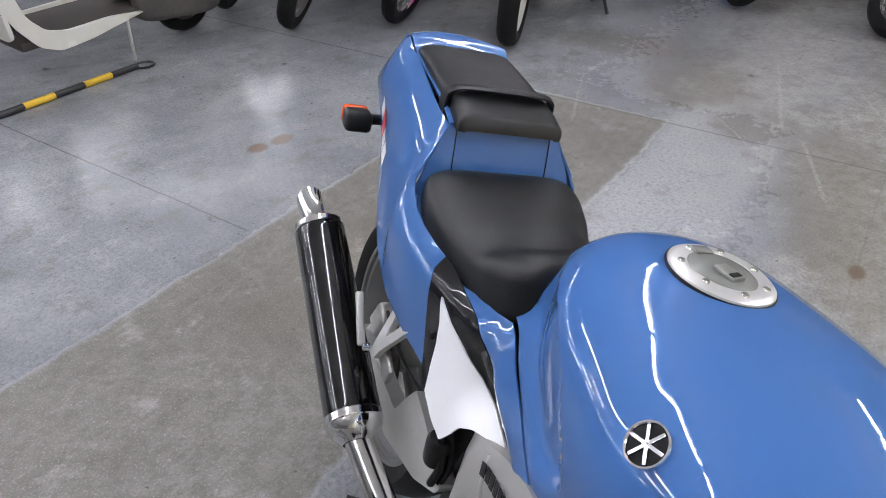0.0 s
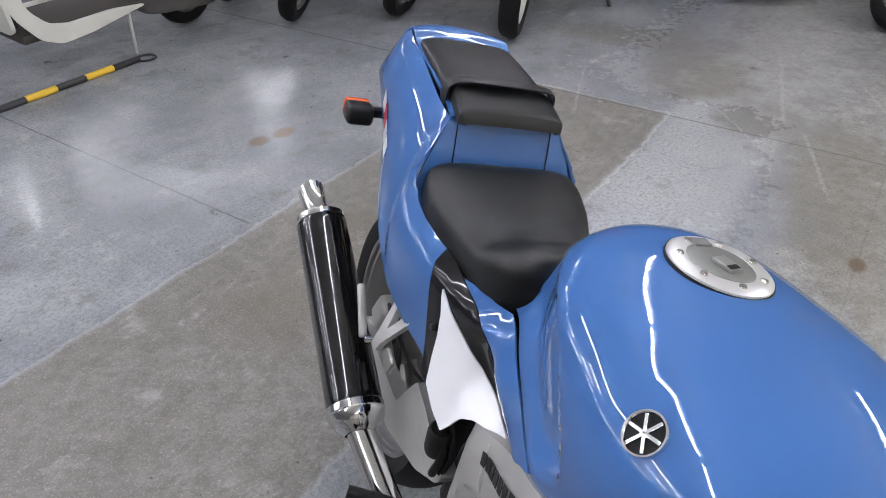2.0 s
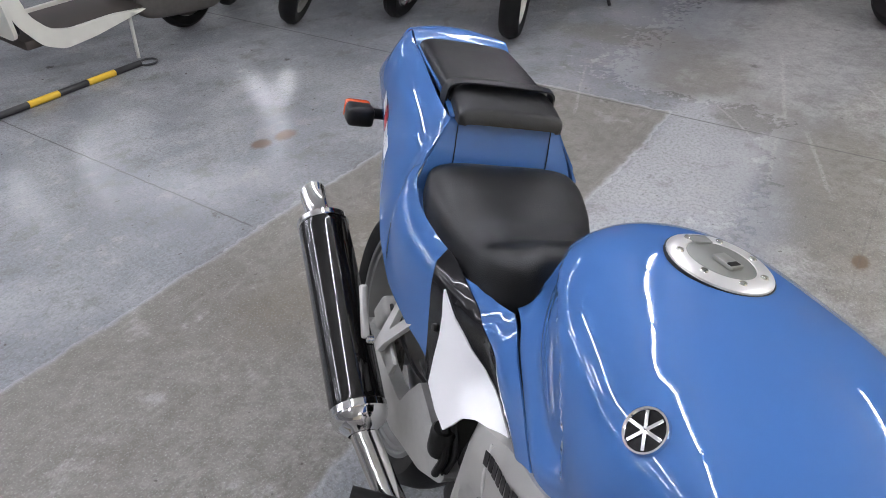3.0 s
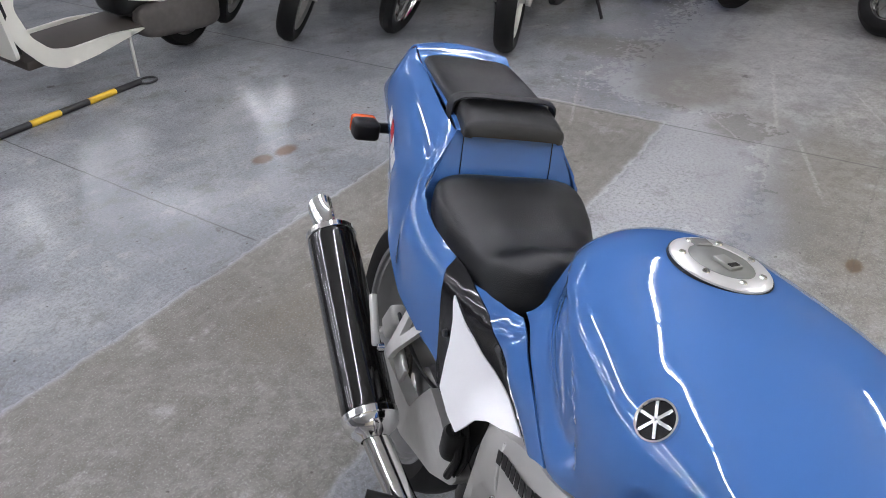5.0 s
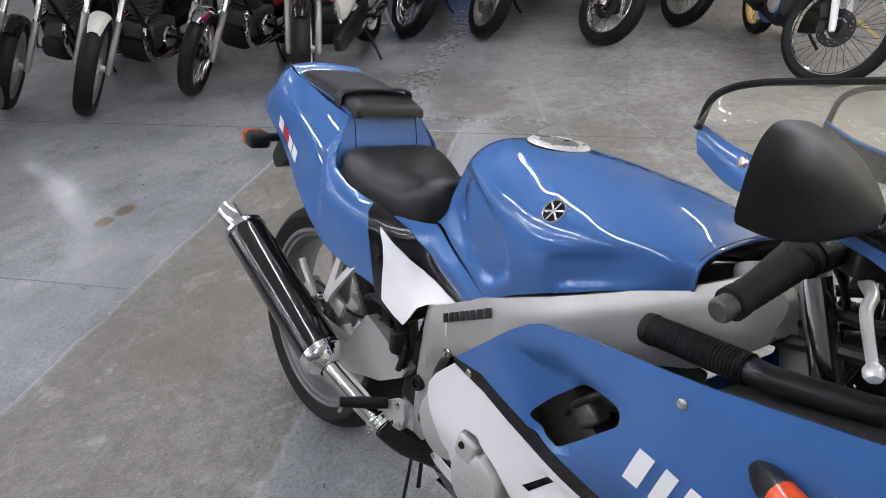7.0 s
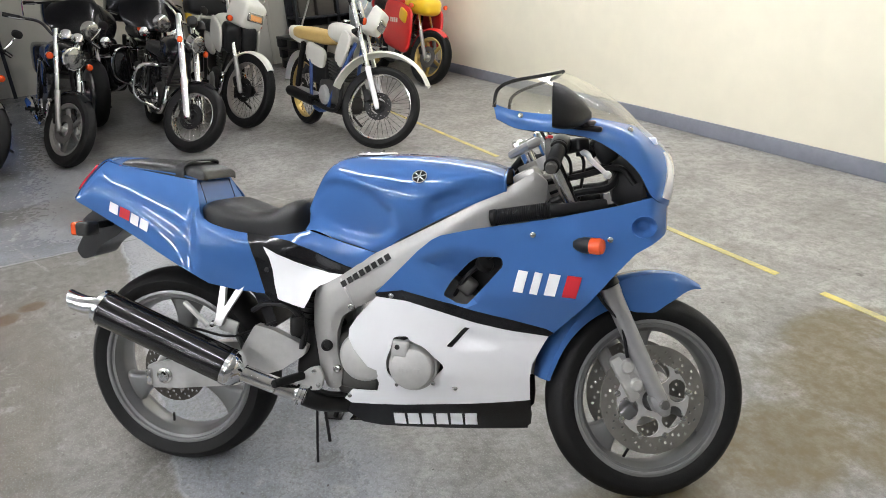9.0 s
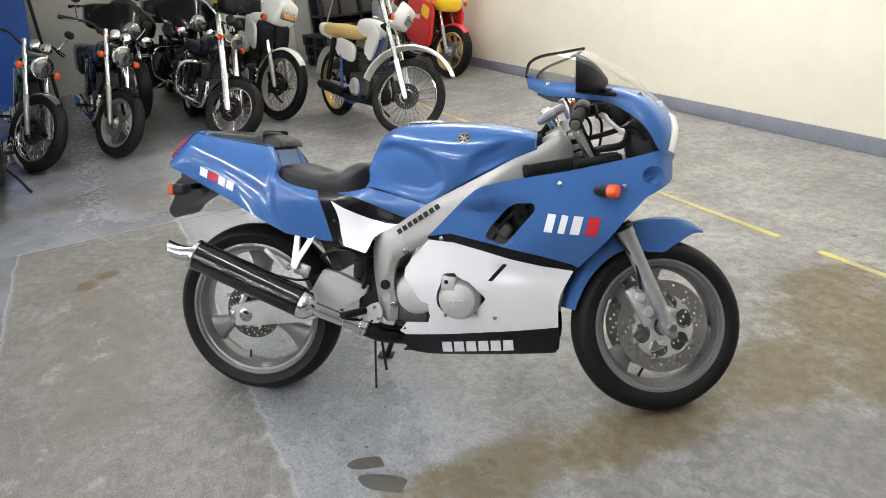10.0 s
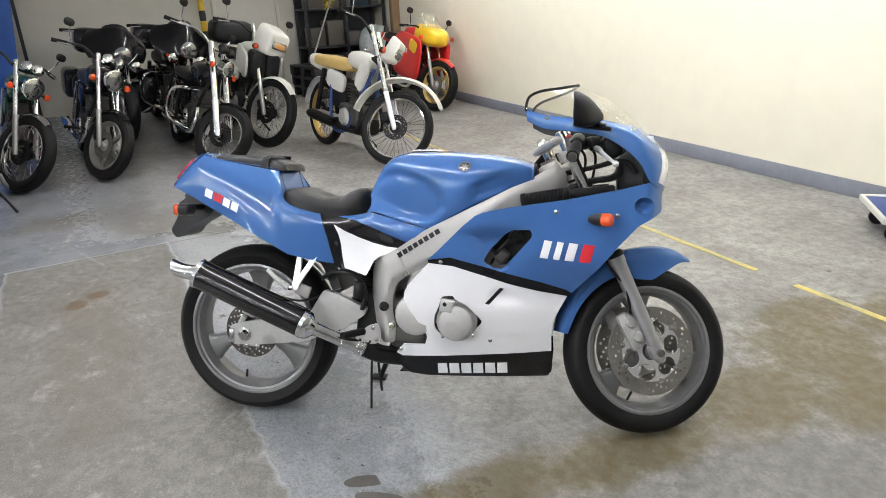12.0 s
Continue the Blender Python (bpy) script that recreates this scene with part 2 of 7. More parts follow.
def curve(xs, ys):
    """A smooth one-way interpolation of a short table."""
    xs, ys = np.array(xs, float), np.array(ys, float)
    d = np.diff(ys) / np.diff(xs)
    m = np.r_[d[0], [0 if a * b <= 0 else 2 * a * b / (a + b) for a, b in zip(d, d[1:])], d[-1]]

    def f(x):
        x = min(max(x, xs[0]), xs[-1])
        i = min(int(np.searchsorted(xs, x, "right")) - 1, len(xs) - 2)
        h = xs[i + 1] - xs[i]
        t = (x - xs[i]) / h
        return float((1 + 2 * t) * (1 - t) ** 2 * ys[i] + t * (1 - t) ** 2 * h * m[i] + t * t * (3 - 2 * t) * ys[i + 1] + t * t * (t - 1) * h * m[i + 1])

    return f


def step_in(a, b, x):
    t = min(1.0, max(0.0, (x - a) / (b - a)))
    return t * t * (3 - 2 * t)


# ---- the hall ----
def hall_floor_material():
    m = bpy.data.materials.new("worn_concrete_floor")
    m.use_nodes = True
    N, K = m.node_tree.nodes, m.node_tree.links
    p = N["Principled BSDF"]
    tc = N.new("ShaderNodeTexCoord")
    sep = N.new("ShaderNodeSeparateXYZ")
    K.new(tc.outputs["Object"], sep.inputs[0])

    def noise_at(scale, detail=5, rough=0.6, stretch=None):
        n = N.new("ShaderNodeTexNoise")
        n.inputs["Scale"].default_value, n.inputs["Detail"].default_value, n.inputs["Roughness"].default_value = scale, detail, rough
        if stretch:
            mp = N.new("ShaderNodeMapping")
            mp.inputs["Scale"].default_value = stretch
            K.new(tc.outputs["Object"], mp.inputs[0])
            K.new(mp.outputs[0], n.inputs["Vector"])
        else:
            K.new(tc.outputs["Object"], n.inputs["Vector"])
        return n.outputs["Fac"]

    def mth(op, a, b=None, c=None):
        n = N.new("ShaderNodeMath")
        n.operation = op
        for i, v in enumerate((a, b, c)):
            if v is None:
                continue
            if isinstance(v, (int, float)):
                n.inputs[i].default_value = v
            else:
                K.new(v, n.inputs[i])
        return n.outputs[0]

    def rng(v, a, b, lo=0.0, hi=1.0):
        n = N.new("ShaderNodeMapRange")
        n.interpolation_type = "SMOOTHSTEP"
        n.inputs["From Min"].default_value, n.inputs["From Max"].default_value = a, b
        n.inputs["To Min"].default_value, n.inputs["To Max"].default_value = lo, hi
        K.new(v, n.inputs["Value"])
        return n.outputs[0]

    def blend(f, a, b, kind="MIX"):
        n = N.new("ShaderNodeMix")
        n.data_type, n.blend_type = "RGBA", kind
        if isinstance(f, (int, float)):
            n.inputs[0].default_value = f
        else:
            K.new(f, n.inputs[0])
        for i, v in ((6, a), (7, b)):
            if isinstance(v, tuple):
                n.inputs[i].default_value = (*v, 1)
            else:
                K.new(v, n.inputs[i])
        return n.outputs[2]

    a, b = sep.outputs[0], sep.outputs[1]
    wob = mth("MULTIPLY_ADD", noise_at(9, 3), 0.05, -0.025)
    bb, aa = mth("ADD", b, wob), mth("ADD", a, wob)

    def band(v, lo, hi, soft=0.02):
        return mth("MULTIPLY", rng(v, lo - soft, lo + soft), rng(v, hi - soft, hi + soft, 1.0, 0.0))

    ragged = mth("MULTIPLY_ADD", noise_at(3.4, 7, 0.72), 1.4, -0.70)

    def patch(ca, cb, ra, rb, turn, soft=0.45):
        """A blot with a ragged edge: centre, half sizes and turn in the floor's plane."""
        ct, st = math.cos(radians(turn)), math.sin(radians(turn))
        da, db = mth("SUBTRACT", a, ca), mth("SUBTRACT", b, cb)
        u = mth("ADD", mth("MULTIPLY", da, ct / ra), mth("MULTIPLY", db, st / ra))
        v = mth("ADD", mth("MULTIPLY", da, -st / rb), mth("MULTIPLY", db, ct / rb))
        ell = mth("SQRT", mth("ADD", mth("MULTIPLY", u, u), mth("MULTIPLY", v, v)))
        return rng(mth("ADD", ell, ragged), 1.0 - soft, 1.0 + 0.3 * soft, 1.0, 0.0)

    def scratch(a0, b0, a1, b1, wide):
        """A pale line from one place to another."""
        ln = math.hypot(a1 - a0, b1 - b0)
        ca, cb = (a1 - a0) / ln, (b1 - b0) / ln
        da, db = mth("SUBTRACT", a, a0), mth("SUBTRACT", b, b0)
        along = mth("ADD", mth("MULTIPLY", da, ca), mth("MULTIPLY", db, cb))
        off = mth("ADD", mth("SUBTRACT", mth("MULTIPLY", db, ca), mth("MULTIPLY", da, cb)), mth("MULTIPLY", wob, 0.5))
        return mth("MULTIPLY", rng(mth("ABSOLUTE", off), wide * 0.3, wide, 1.0, 0.0), band(along, 0.0, ln, 0.05))

    def most(parts):
        v = parts[0]
        for p1 in parts[1:]:
            v = mth("MAXIMUM", v, p1)
        return v

    # worn strip under the motorcycle, its square end, and the bare lane towards the wall
    strip = mth("MULTIPLY", band(bb, -0.94, -0.05), rng(aa, -2.14, -2.10))
    lane = mth("MULTIPLY", rng(mth("ADD", b, mth("MULTIPLY_ADD", noise_at(1.7, 4), 0.7, -0.35)), 0.25, 0.75), 0.85)
    far = mth("MULTIPLY", rng(mth("ADD", a, mth("MULTIPLY_ADD", noise_at(1.3, 4), 0.9, -0.45)), -2.5, -2.2, 1.0, 0.0), rng(b, -0.9, 0.1))
    bare = mth("MAXIMUM", strip, mth("MAXIMUM", lane, mth("MULTIPLY", far, 0.65)))
    blotch, mottle, fleck, grit = noise_at(1.7, 7, 0.68), noise_at(19, 7, 0.72), noise_at(75, 6, 0.80), noise_at(170, 3, 0.75)
    smear = noise_at(7.0, 6, 0.7, (1.0, 5.0, 1.0))
    paint = blend(rng(blotch, 0.34, 0.66), (0.222, 0.234, 0.256), (0.36, 0.371, 0.386))
    paint = blend(rng(mottle, 0.36, 0.62, 0.22, 0.0), paint, (0.20, 0.205, 0.21))
    pale = mth("MULTIPLY", band(bb, -0.05, 0.42, 0.05), rng(aa, -0.9, -0.6, 1.0, 0.0))
    paint = blend(mth("MULTIPLY", pale, 0.65), paint, (0.47, 0.475, 0.48))
    worn = blend(rng(blotch, 0.34, 0.66), (0.25, 0.238, 0.212), (0.41, 0.398, 0.368))
    worn = blend(mth("MULTIPLY", strip, 0.60), worn, (0.115, 0.106, 0.090))
    worn = blend(rng(mottle, 0.38, 0.58, 0.45, 0.0), worn, (0.105, 0.094, 0.075))
    worn = blend(rng(smear, 0.54, 0.70, 0.0, 0.28), worn, (0.40, 0.39, 0.365))
    base = blend(mth("MULTIPLY", bare, rng(mth("ADD", bare, mth("MULTIPLY_ADD", fleck, 0.9, -0.45)), 0.2, 0.8)), paint, worn)
    # tan dirt beyond the strip, dirt with painted shade under the parked row, and the brown water stain before the
    # front wheel
    dirt_and_shade = most([patch(-4.9, -1.4, 1.1, 2.2, 0), patch(-3.0, -0.55, 0.22, 0.55, 10), patch(-2.62, -0.08, 0.36, 0.30, 0), patch(-2.28, 0.30, 0.24, 0.26, 0), patch(-1.7, 0.75, 0.9, 0.3, 20), patch(-0.75, -0.55, 0.8, 0.22, 0)])
    base = blend(mth("MULTIPLY", dirt_and_shade, 0.55), base, (0.150, 0.132, 0.098))
    scuff = noise_at(4.5, 8, 0.74)
    base = blend(rng(scuff, 0.36, 0.47, 0.42, 0.0), base, (0.125, 0.116, 0.10))
    base = blend(rng(scuff, 0.55, 0.66, 0.0, 0.42), base, (0.46, 0.455, 0.44))
    # dark grime, pale grit, chips and long pale scratches
    base = blend(rng(fleck, 0.36, 0.56, 0.50, 0.0), base, (0.12, 0.115, 0.107))
    streak = noise_at(26.0, 4, 0.6, (9.0, 0.7, 1.0))
    base = blend(rng(streak, 0.56, 0.74, 0.0, 0.30), base, (0.115, 0.105, 0.09))
    nick = noise_at(31, 2, 0.5)
    base = blend(rng(nick, 0.715, 0.75, 0.0, 0.8), base, (0.07, 0.06, 0.05))
    base = blend(rng(grit, 0.52, 0.72, 0.0, 0.42), base, (0.58, 0.58, 0.57))
    vo = N.new("ShaderNodeTexVoronoi")
    vo.inputs["Scale"].default_value = 2.1
    K.new(tc.outputs["Object"], vo.inputs["Vector"])
    spot = mth("MULTIPLY", rng(mth("ADD", vo.outputs["Distance"], mth("MULTIPLY_ADD", fleck, 0.16, -0.08)), 0.02, 0.06, 1.0, 0.0), 0.75)
    base = blend(spot, base, (0.06, 0.052, 0.042))
    scr = noise_at(5.5, 2, 0.5, (1.0, 14.0, 1.0))
    lines = most([rng(scr, 0.74, 0.80), scratch(-3.1, 0.20, -2.25, 0.40, 0.012), scratch(-2.2, 0.50, -1.75, 0.66, 0.012), scratch(-2.1, 0.40, -1.7, 0.46, 0.010), scratch(-2.9, 0.62, -2.2, 0.95, 0.008), scratch(-2.45, -0.62, -1.9, -0.42, 0.010), scratch(-2.35, 0.05, -2.05, 0.32, 0.009), scratch(-0.4, 0.45, 0.3, 0.95, 0.009)])
    base = blend(mth("MULTIPLY", mth("MULTIPLY", lines, rng(fleck, 0.40, 0.55)), 0.38), base, (0.54, 0.53, 0.50))
    stain = most([patch(0.85, 0.42, 0.16, 0.42, 0), patch(0.93, 0.98, 0.15, 0.46, -6), patch(0.93, 1.55, 0.22, 0.42, 0), patch(0.82, 2.05, 0.30, 0.36, 10), patch(1.15, 2.05, 0.22, 0.50, 0), patch(0.60, 2.30, 0.14, 0.30, 0), patch(0.85, 2.65, 0.22, 0.35, 0)])
    # wide ragged patches turned darker grey at the lane's +A end
    grey_zone = most([patch(1.75, 2.1, 1.35, 1.7, 0, 0.6), patch(1.75, 0.2, 1.0, 1.3, 0, 0.6), patch(1.40, 1.15, 0.75, 0.9, 0, 0.6)])
    base = blend(mth("MULTIPLY", grey_zone, rng(mottle, 0.3, 0.65, 0.88, 0.60)), base, (0.112, 0.109, 0.101))
    base = blend(mth("MULTIPLY", stain, rng(mottle, 0.3, 0.65, 0.95, 0.62)), base, (0.122, 0.094, 0.040))
    rust = most([patch(-1.045, -1.393, 0.07, 0.05, 0), patch(-0.936, -1.424, 0.055, 0.045, 0), patch(-1.40, -0.585, 0.07, 0.06, 0), patch(-1.475, -0.48, 0.06, 0.07, 0), patch(-1.335, 0.823, 0.05, 0.03, 0)])
    base = blend(mth("MULTIPLY", rust, 0.8), base, (0.115, 0.066, 0.03))
    # saw-cut joints
    cut = most([rng(mth("ABSOLUTE", mth("ADD", a, 2.10)), 0.0, 0.008, 1.0, 0.0), mth("MULTIPLY", rng(mth("ABSOLUTE", mth("ADD", mth("ADD", a, 0.46), mth("MULTIPLY", wob, 0.3))), 0.0, 0.006, 1.0, 0.0), rng(b, -1.0, -0.95, 1.0, 0.0)), mth("MULTIPLY", rng(mth("ABSOLUTE", mth("ADD", mth("SUBTRACT", b, 0.82), mth("MULTIPLY", wob, 0.3))), 0.0, 0.006, 1.0, 0.0), 0.3)])
    base = blend(mth("MULTIPLY", cut, 0.7), base, (0.07, 0.068, 0.062))
    K.new(base, p.inputs["Base Color"])
    K.new(mth("ADD", rng(mottle, 0.3, 0.7, 0.27, 0.14), mth("MULTIPLY", bare, 0.32)), p.inputs["Roughness"])
    K.new(mth("MULTIPLY_ADD", bare, -0.25, 0.55), p.inputs["Specular IOR Level"])
    bump = N.new("ShaderNodeBump")
    bump.inputs["Strength"].default_value, bump.inputs["Distance"].default_value = 0.12, 0.002
    K.new(mth("ADD", fleck, mth("MULTIPLY", mottle, 2.5)), bump.inputs["Height"])
    K.new(bump.outputs[0], p.inputs["Normal"])
    return m


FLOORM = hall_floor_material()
CREAM = mat("cream_wall_paint", (0.86, 0.81, 0.65), 0.6, 0, 0.05, 3, bump=0.2, bump_scale=60)
BEIGE = mat("beige_wall_panel", (0.62, 0.60, 0.52), 0.55, 0, 0.06, 3, bump=0.15, bump_scale=60)
SKIRT = mat("grey_skirting_paint", (0.23, 0.24, 0.28), 0.55, 0, 0.15, 10, bump=0.2)
UNSEEN_GREY = mat("unseen_wall_grey", (0.33, 0.33, 0.33), 0.7, 0, 0.08, 3, bump=0.15, bump_scale=60)
CEILM = mat("ceiling_paint", (0.68, 0.68, 0.66), 0.8, 0, 0.06, 3)
YELLOWM = mat("worn_yellow_marking", (0.60, 0.50, 0.12), 0.6, 0, 0.25, 26, col2=(0.30, 0.28, 0.19))

A0, A1, B0, B1 = -8.3, 9.0, -15.0, 4.0  # the hall's inner faces


def structure(name, bm, material, label, category):
    return tagged(part(name, bm, material, None, label, m=HALL), category=category, kind="structure")


bm = bmesh.new()
bmesh.ops.create_grid(bm, x_segments=2, y_segments=2, size=0.5, matrix=Matrix.Translation(((A0 + A1) / 2, (B0 + B1) / 2, 0)) @ Matrix.Diagonal((A1 - A0 + 0.4, B1 - B0 + 0.4, 1, 1)))
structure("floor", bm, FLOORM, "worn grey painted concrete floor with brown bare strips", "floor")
structure("ceiling", box(((A0 + A1) / 2, (B0 + B1) / 2, CEIL + 0.1), (A1 - A0 + 0.4, B1 - B0 + 0.4, 0.2)), CEILM, "plain pale painted ceiling", "ceiling")
structure("wall_east", box(((A0 + A1) / 2, B1 + 0.1, CEIL / 2), (A1 - A0 + 0.4, 0.2, CEIL)), CREAM, "smooth cream painted wall, lightly scuffed", "wall")
# west and south walls are unseen and added; their grey tempers fill and reflections
structure("wall_west", box(((A0 + A1) / 2, B0 - 0.1, CEIL / 2), (A1 - A0 + 0.4, 0.2, CEIL)), UNSEEN_GREY, "plain grey wall, unseen, added to close the hall and temper the fill light", "wall")
structure("wall_south", box((A1 + 0.1, (B0 + B1) / 2, CEIL / 2), (0.2, B1 - B0, CEIL)), UNSEEN_GREY, "plain grey wall, unseen, added to close the hall and temper the fill light", "wall")
structure("wall_north", box((A0 - 0.1, (B0 + B1) / 2, CEIL / 2), (0.2, B1 - B0, CEIL)), BEIGE, "pale beige panelled wall behind the parked motorcycles", "wall")
structure("baseboard", box(((A0 + A1) / 2, B1 - 0.011, 0.055), (A1 - A0, 0.02, 0.11), 0.004), SKIRT, "blue-grey painted skirting along the wall foot", "baseboard")

# ---- ceiling lamps ----
TUBEM = glow("fluorescent_tube", (1.0, 1.0, 1.03), TUBE_GLOW)
HOUSING = mat("white_lamp_housing", (0.75, 0.75, 0.73), 0.4, 0, 0.05, 10)
first_lamp = None
for row_b, first, count, step in LAMP_ROWS:
    for i in range(count):
        m = HALL @ pose(first + i * step, row_b, CEIL)
        if first_lamp is None:
            first_lamp = thing("ceiling_lamp", "white fluorescent batten lamp with one bare tube", "lamp", m, "ceiling lamps")
            part("housing", box((0, 0, -0.03), (1.24, 0.15, 0.06), 0.01), HOUSING, first_lamp)
            part("tube", lathe([(0, -0.6), (0.016, -0.6), (0.016, 0.6), (0, 0.6)], (0, 0, -0.085), (1, 0, 0), 10), TUBEM, first_lamp, "glowing fluorescent tube")
            for s in (-1, 1):
                part("socket", box((s * 0.605, 0, -0.075), (0.02, 0.14, 0.05), 0.004), HOUSING, first_lamp)
        else:
            copy_thing(first_lamp, m)


# ---- the blue sport motorcycle ----
LEAN = 15.2
BIKE = thing("motorcycle", "blue, white and black sport motorcycle leaning on its side stand", "motorcycle", pose(0, -0.005, 0, -LEAN, 0, 1.5))
# In its own axes x runs forward, y to its left, z up along its mid-plane.
RAKE = Vector((-0.415, 0, 0.91)).normalized()
HEAD = Vector((1.075, 0, 0.90))
STEER = Matrix.Translation(HEAD) @ Matrix.Rotation(radians(20), 4, RAKE) @ Matrix.Translation(-HEAD)
UNSTEER = STEER.inverted()
FR_AX, FR_R = Vector((1.382, 0, 0.277)), 0.277
RE_AX, RE_R = Vector((0.015, 0, 0.303)), 0.303


def ring_pts(r, n, c=(0, 0), turn=0.0):
    return [(c[0] + r * math.cos(turn + 2 * math.pi * k / n), c[1] + r * math.sin(turn + 2 * math.pi * k / n)) for k in range(n)]


def drilled_disc(c, y, r0, r1, rows, n, thick=0.005, slots=0):
    """A flat ring with round holes, in the wheel's plane."""
    holes = [ring_pts(r0, 40)]
    for k in range(n):
        t = 2 * math.pi * k / n
        for i, rr in enumerate(rows):
            tt = t + i * 2 * math.pi / n / len(rows)
            holes.append(ring_pts(0.0042, 7, (rr * math.cos(tt), rr * math.sin(tt))))
    return sheet(ring_pts(r1, 56), lambda a, b: Vector((c[0] + a, y, c[2] + b)), 0.02, holes, thick)


def cast_wheel(name, label, c, R, W, angles, m, discs, disc_mat, carrier_mat):
    rim = R - 0.069
    prof = [(rim + 0.004, -0.42 * W), (rim + 0.004, -0.37 * W), (rim - 0.012, -0.31 * W), (rim - 0.022, -0.12 * W), (rim - 0.022, 0.12 * W), (rim - 0.012, 0.31 * W), (rim + 0.004, 0.37 * W), (rim + 0.004, 0.42 * W),
            (rim - 0.004, 0.435 * W), (rim - 0.0075, 0.42 * W), (rim - 0.009, 0.37 * W), (rim - 0.017, 0.355 * W), (rim - 0.019, 0.30 * W), (rim - 0.028, 0.20 * W), (rim - 0.030, 0.12 * W), (rim - 0.030, -0.12 * W), (rim - 0.028, -0.20 * W), (rim - 0.019, -0.30 * W), (rim - 0.017, -0.355 * W), (rim - 0.009, -0.37 * W), (rim - 0.0075, -0.42 * W), (rim - 0.004, -0.435 * W)]
    wheel = part(name, lathe(prof, c, (0, 1, 0), 72, closed=True), GREYP, BIKE, label, m=m, smooth=28)
    tyre = [(rim, -0.38 * W), (rim + 0.012, -0.45 * W), (rim + 0.035, -0.5 * W), (R - 0.026, -0.47 * W), (R - 0.012, -0.36 * W), (R - 0.003, -0.18 * W), (R, 0), (R - 0.003, 0.18 * W), (R - 0.012, 0.36 * W), (R - 0.026, 0.47 * W), (rim + 0.035, 0.5 * W), (rim + 0.012, 0.45 * W), (rim, 0.38 * W)]
    part("tyre", lathe(tyre, c, (0, 1, 0), 72), RUBBER, wheel, "black road tyre")
    for ang in angles:
        t = radians(ang)

        def spoke(a, b):
            r = 0.03 + (rim - 0.027 - 0.03) * a
            wide = 0.024 - 0.004 * math.sin(math.pi * a) + 0.034 * a ** 4
            deep = 0.024 - 0.004 * a
            q = 2 * math.pi * b
            cx, sx = math.cos(q), math.sin(q)
            w = wide * math.copysign(abs(cx) ** 0.5, cx)
            d = deep * math.copysign(abs(sx) ** 0.5, sx)
            return Vector((c[0] + r * math.cos(t) - w * math.sin(t), c[1] + d, c[2] + r * math.sin(t) + w * math.cos(t)))

        part("spoke", thicken(grid(spoke, 8, 16), 0.002), GREYP, wheel)
    part("hub", lathe([(0, -0.06), (0.022, -0.06), (0.024, -0.045), (0.046, -0.04), (0.05, -0.02), (0.05, 0.02), (0.046, 0.04), (0.024, 0.045), (0.022, 0.06), (0, 0.06)], c, (0, 1, 0), 28), GREYP, wheel)
    part("valve", rod((c[0] - 0.06, c[1], c[2] - rim + 0.04), (c[0] - 0.05, c[1] - 0.015, c[2] - rim + 0.07), 0.004), PLASTIC, wheel)
    for y, r0, r1 in discs:
        d = part("brake_disc", drilled_disc(c, c[1] + y, r0, r1, (r0 + 0.010, r0 + 0.020, r0 + 0.030), 18), disc_mat, wheel, "drilled steel brake disc")
        # carrier: a ring with oval windows, floating buttons at its rim
        holes = [ring_pts(0.031, 24)]
        for k in range(6):
            t = 2 * math.pi * k / 6 + 0.3
            rm = 0.5 * (0.042 + r0)
            holes.append([(rm * math.cos(t) + 0.46 * (r0 - 0.04) * math.cos(q) * math.cos(t) - 0.45 * rm * math.sin(q) * math.sin(t), rm * math.sin(t) + 0.46 * (r0 - 0.04) * math.cos(q) * math.sin(t) + 0.45 * rm * math.sin(q) * math.cos(t)) for q in (2 * math.pi * i / 14 for i in range(14))])
        carrier = part("disc_carrier", sheet(ring_pts(r0 - 0.002, 48), lambda a, b: Vector((c[0] + a, c[1] + y + math.copysign(0.003, y), c[2] + b)), 0.02, holes, 0.0, None, (0, math.copysign(0.006, -y), 0)), carrier_mat, wheel)
        for k in range(9):
            t = 2 * math.pi * k / 9 + 0.15
            part("button", lathe([(0, 0.007), (0.004, 0.007), (0.0085, 0.005), (0.009, -0.004)], (c[0] + r0 * math.cos(t), c[1] + y, c[2] + r0 * math.sin(t)), (0, math.copysign(1, y), 0), 12), STEEL, carrier)
    return wheel


cast_wheel("front_wheel", "grey three-spoke cast front wheel", FR_AX, FR_R, 0.105, (100, 220, 340), STEER, ((-0.058, 0.101, 0.145), (0.058, 0.101, 0.145)), DISC, BRIGHT)
cast_wheel("rear_wheel", "grey three-spoke cast rear wheel", RE_AX, RE_R, 0.138, (85, 205, 325), None, ((-0.066, 0.062, 0.100),), DARKDISC, DARKDISC)

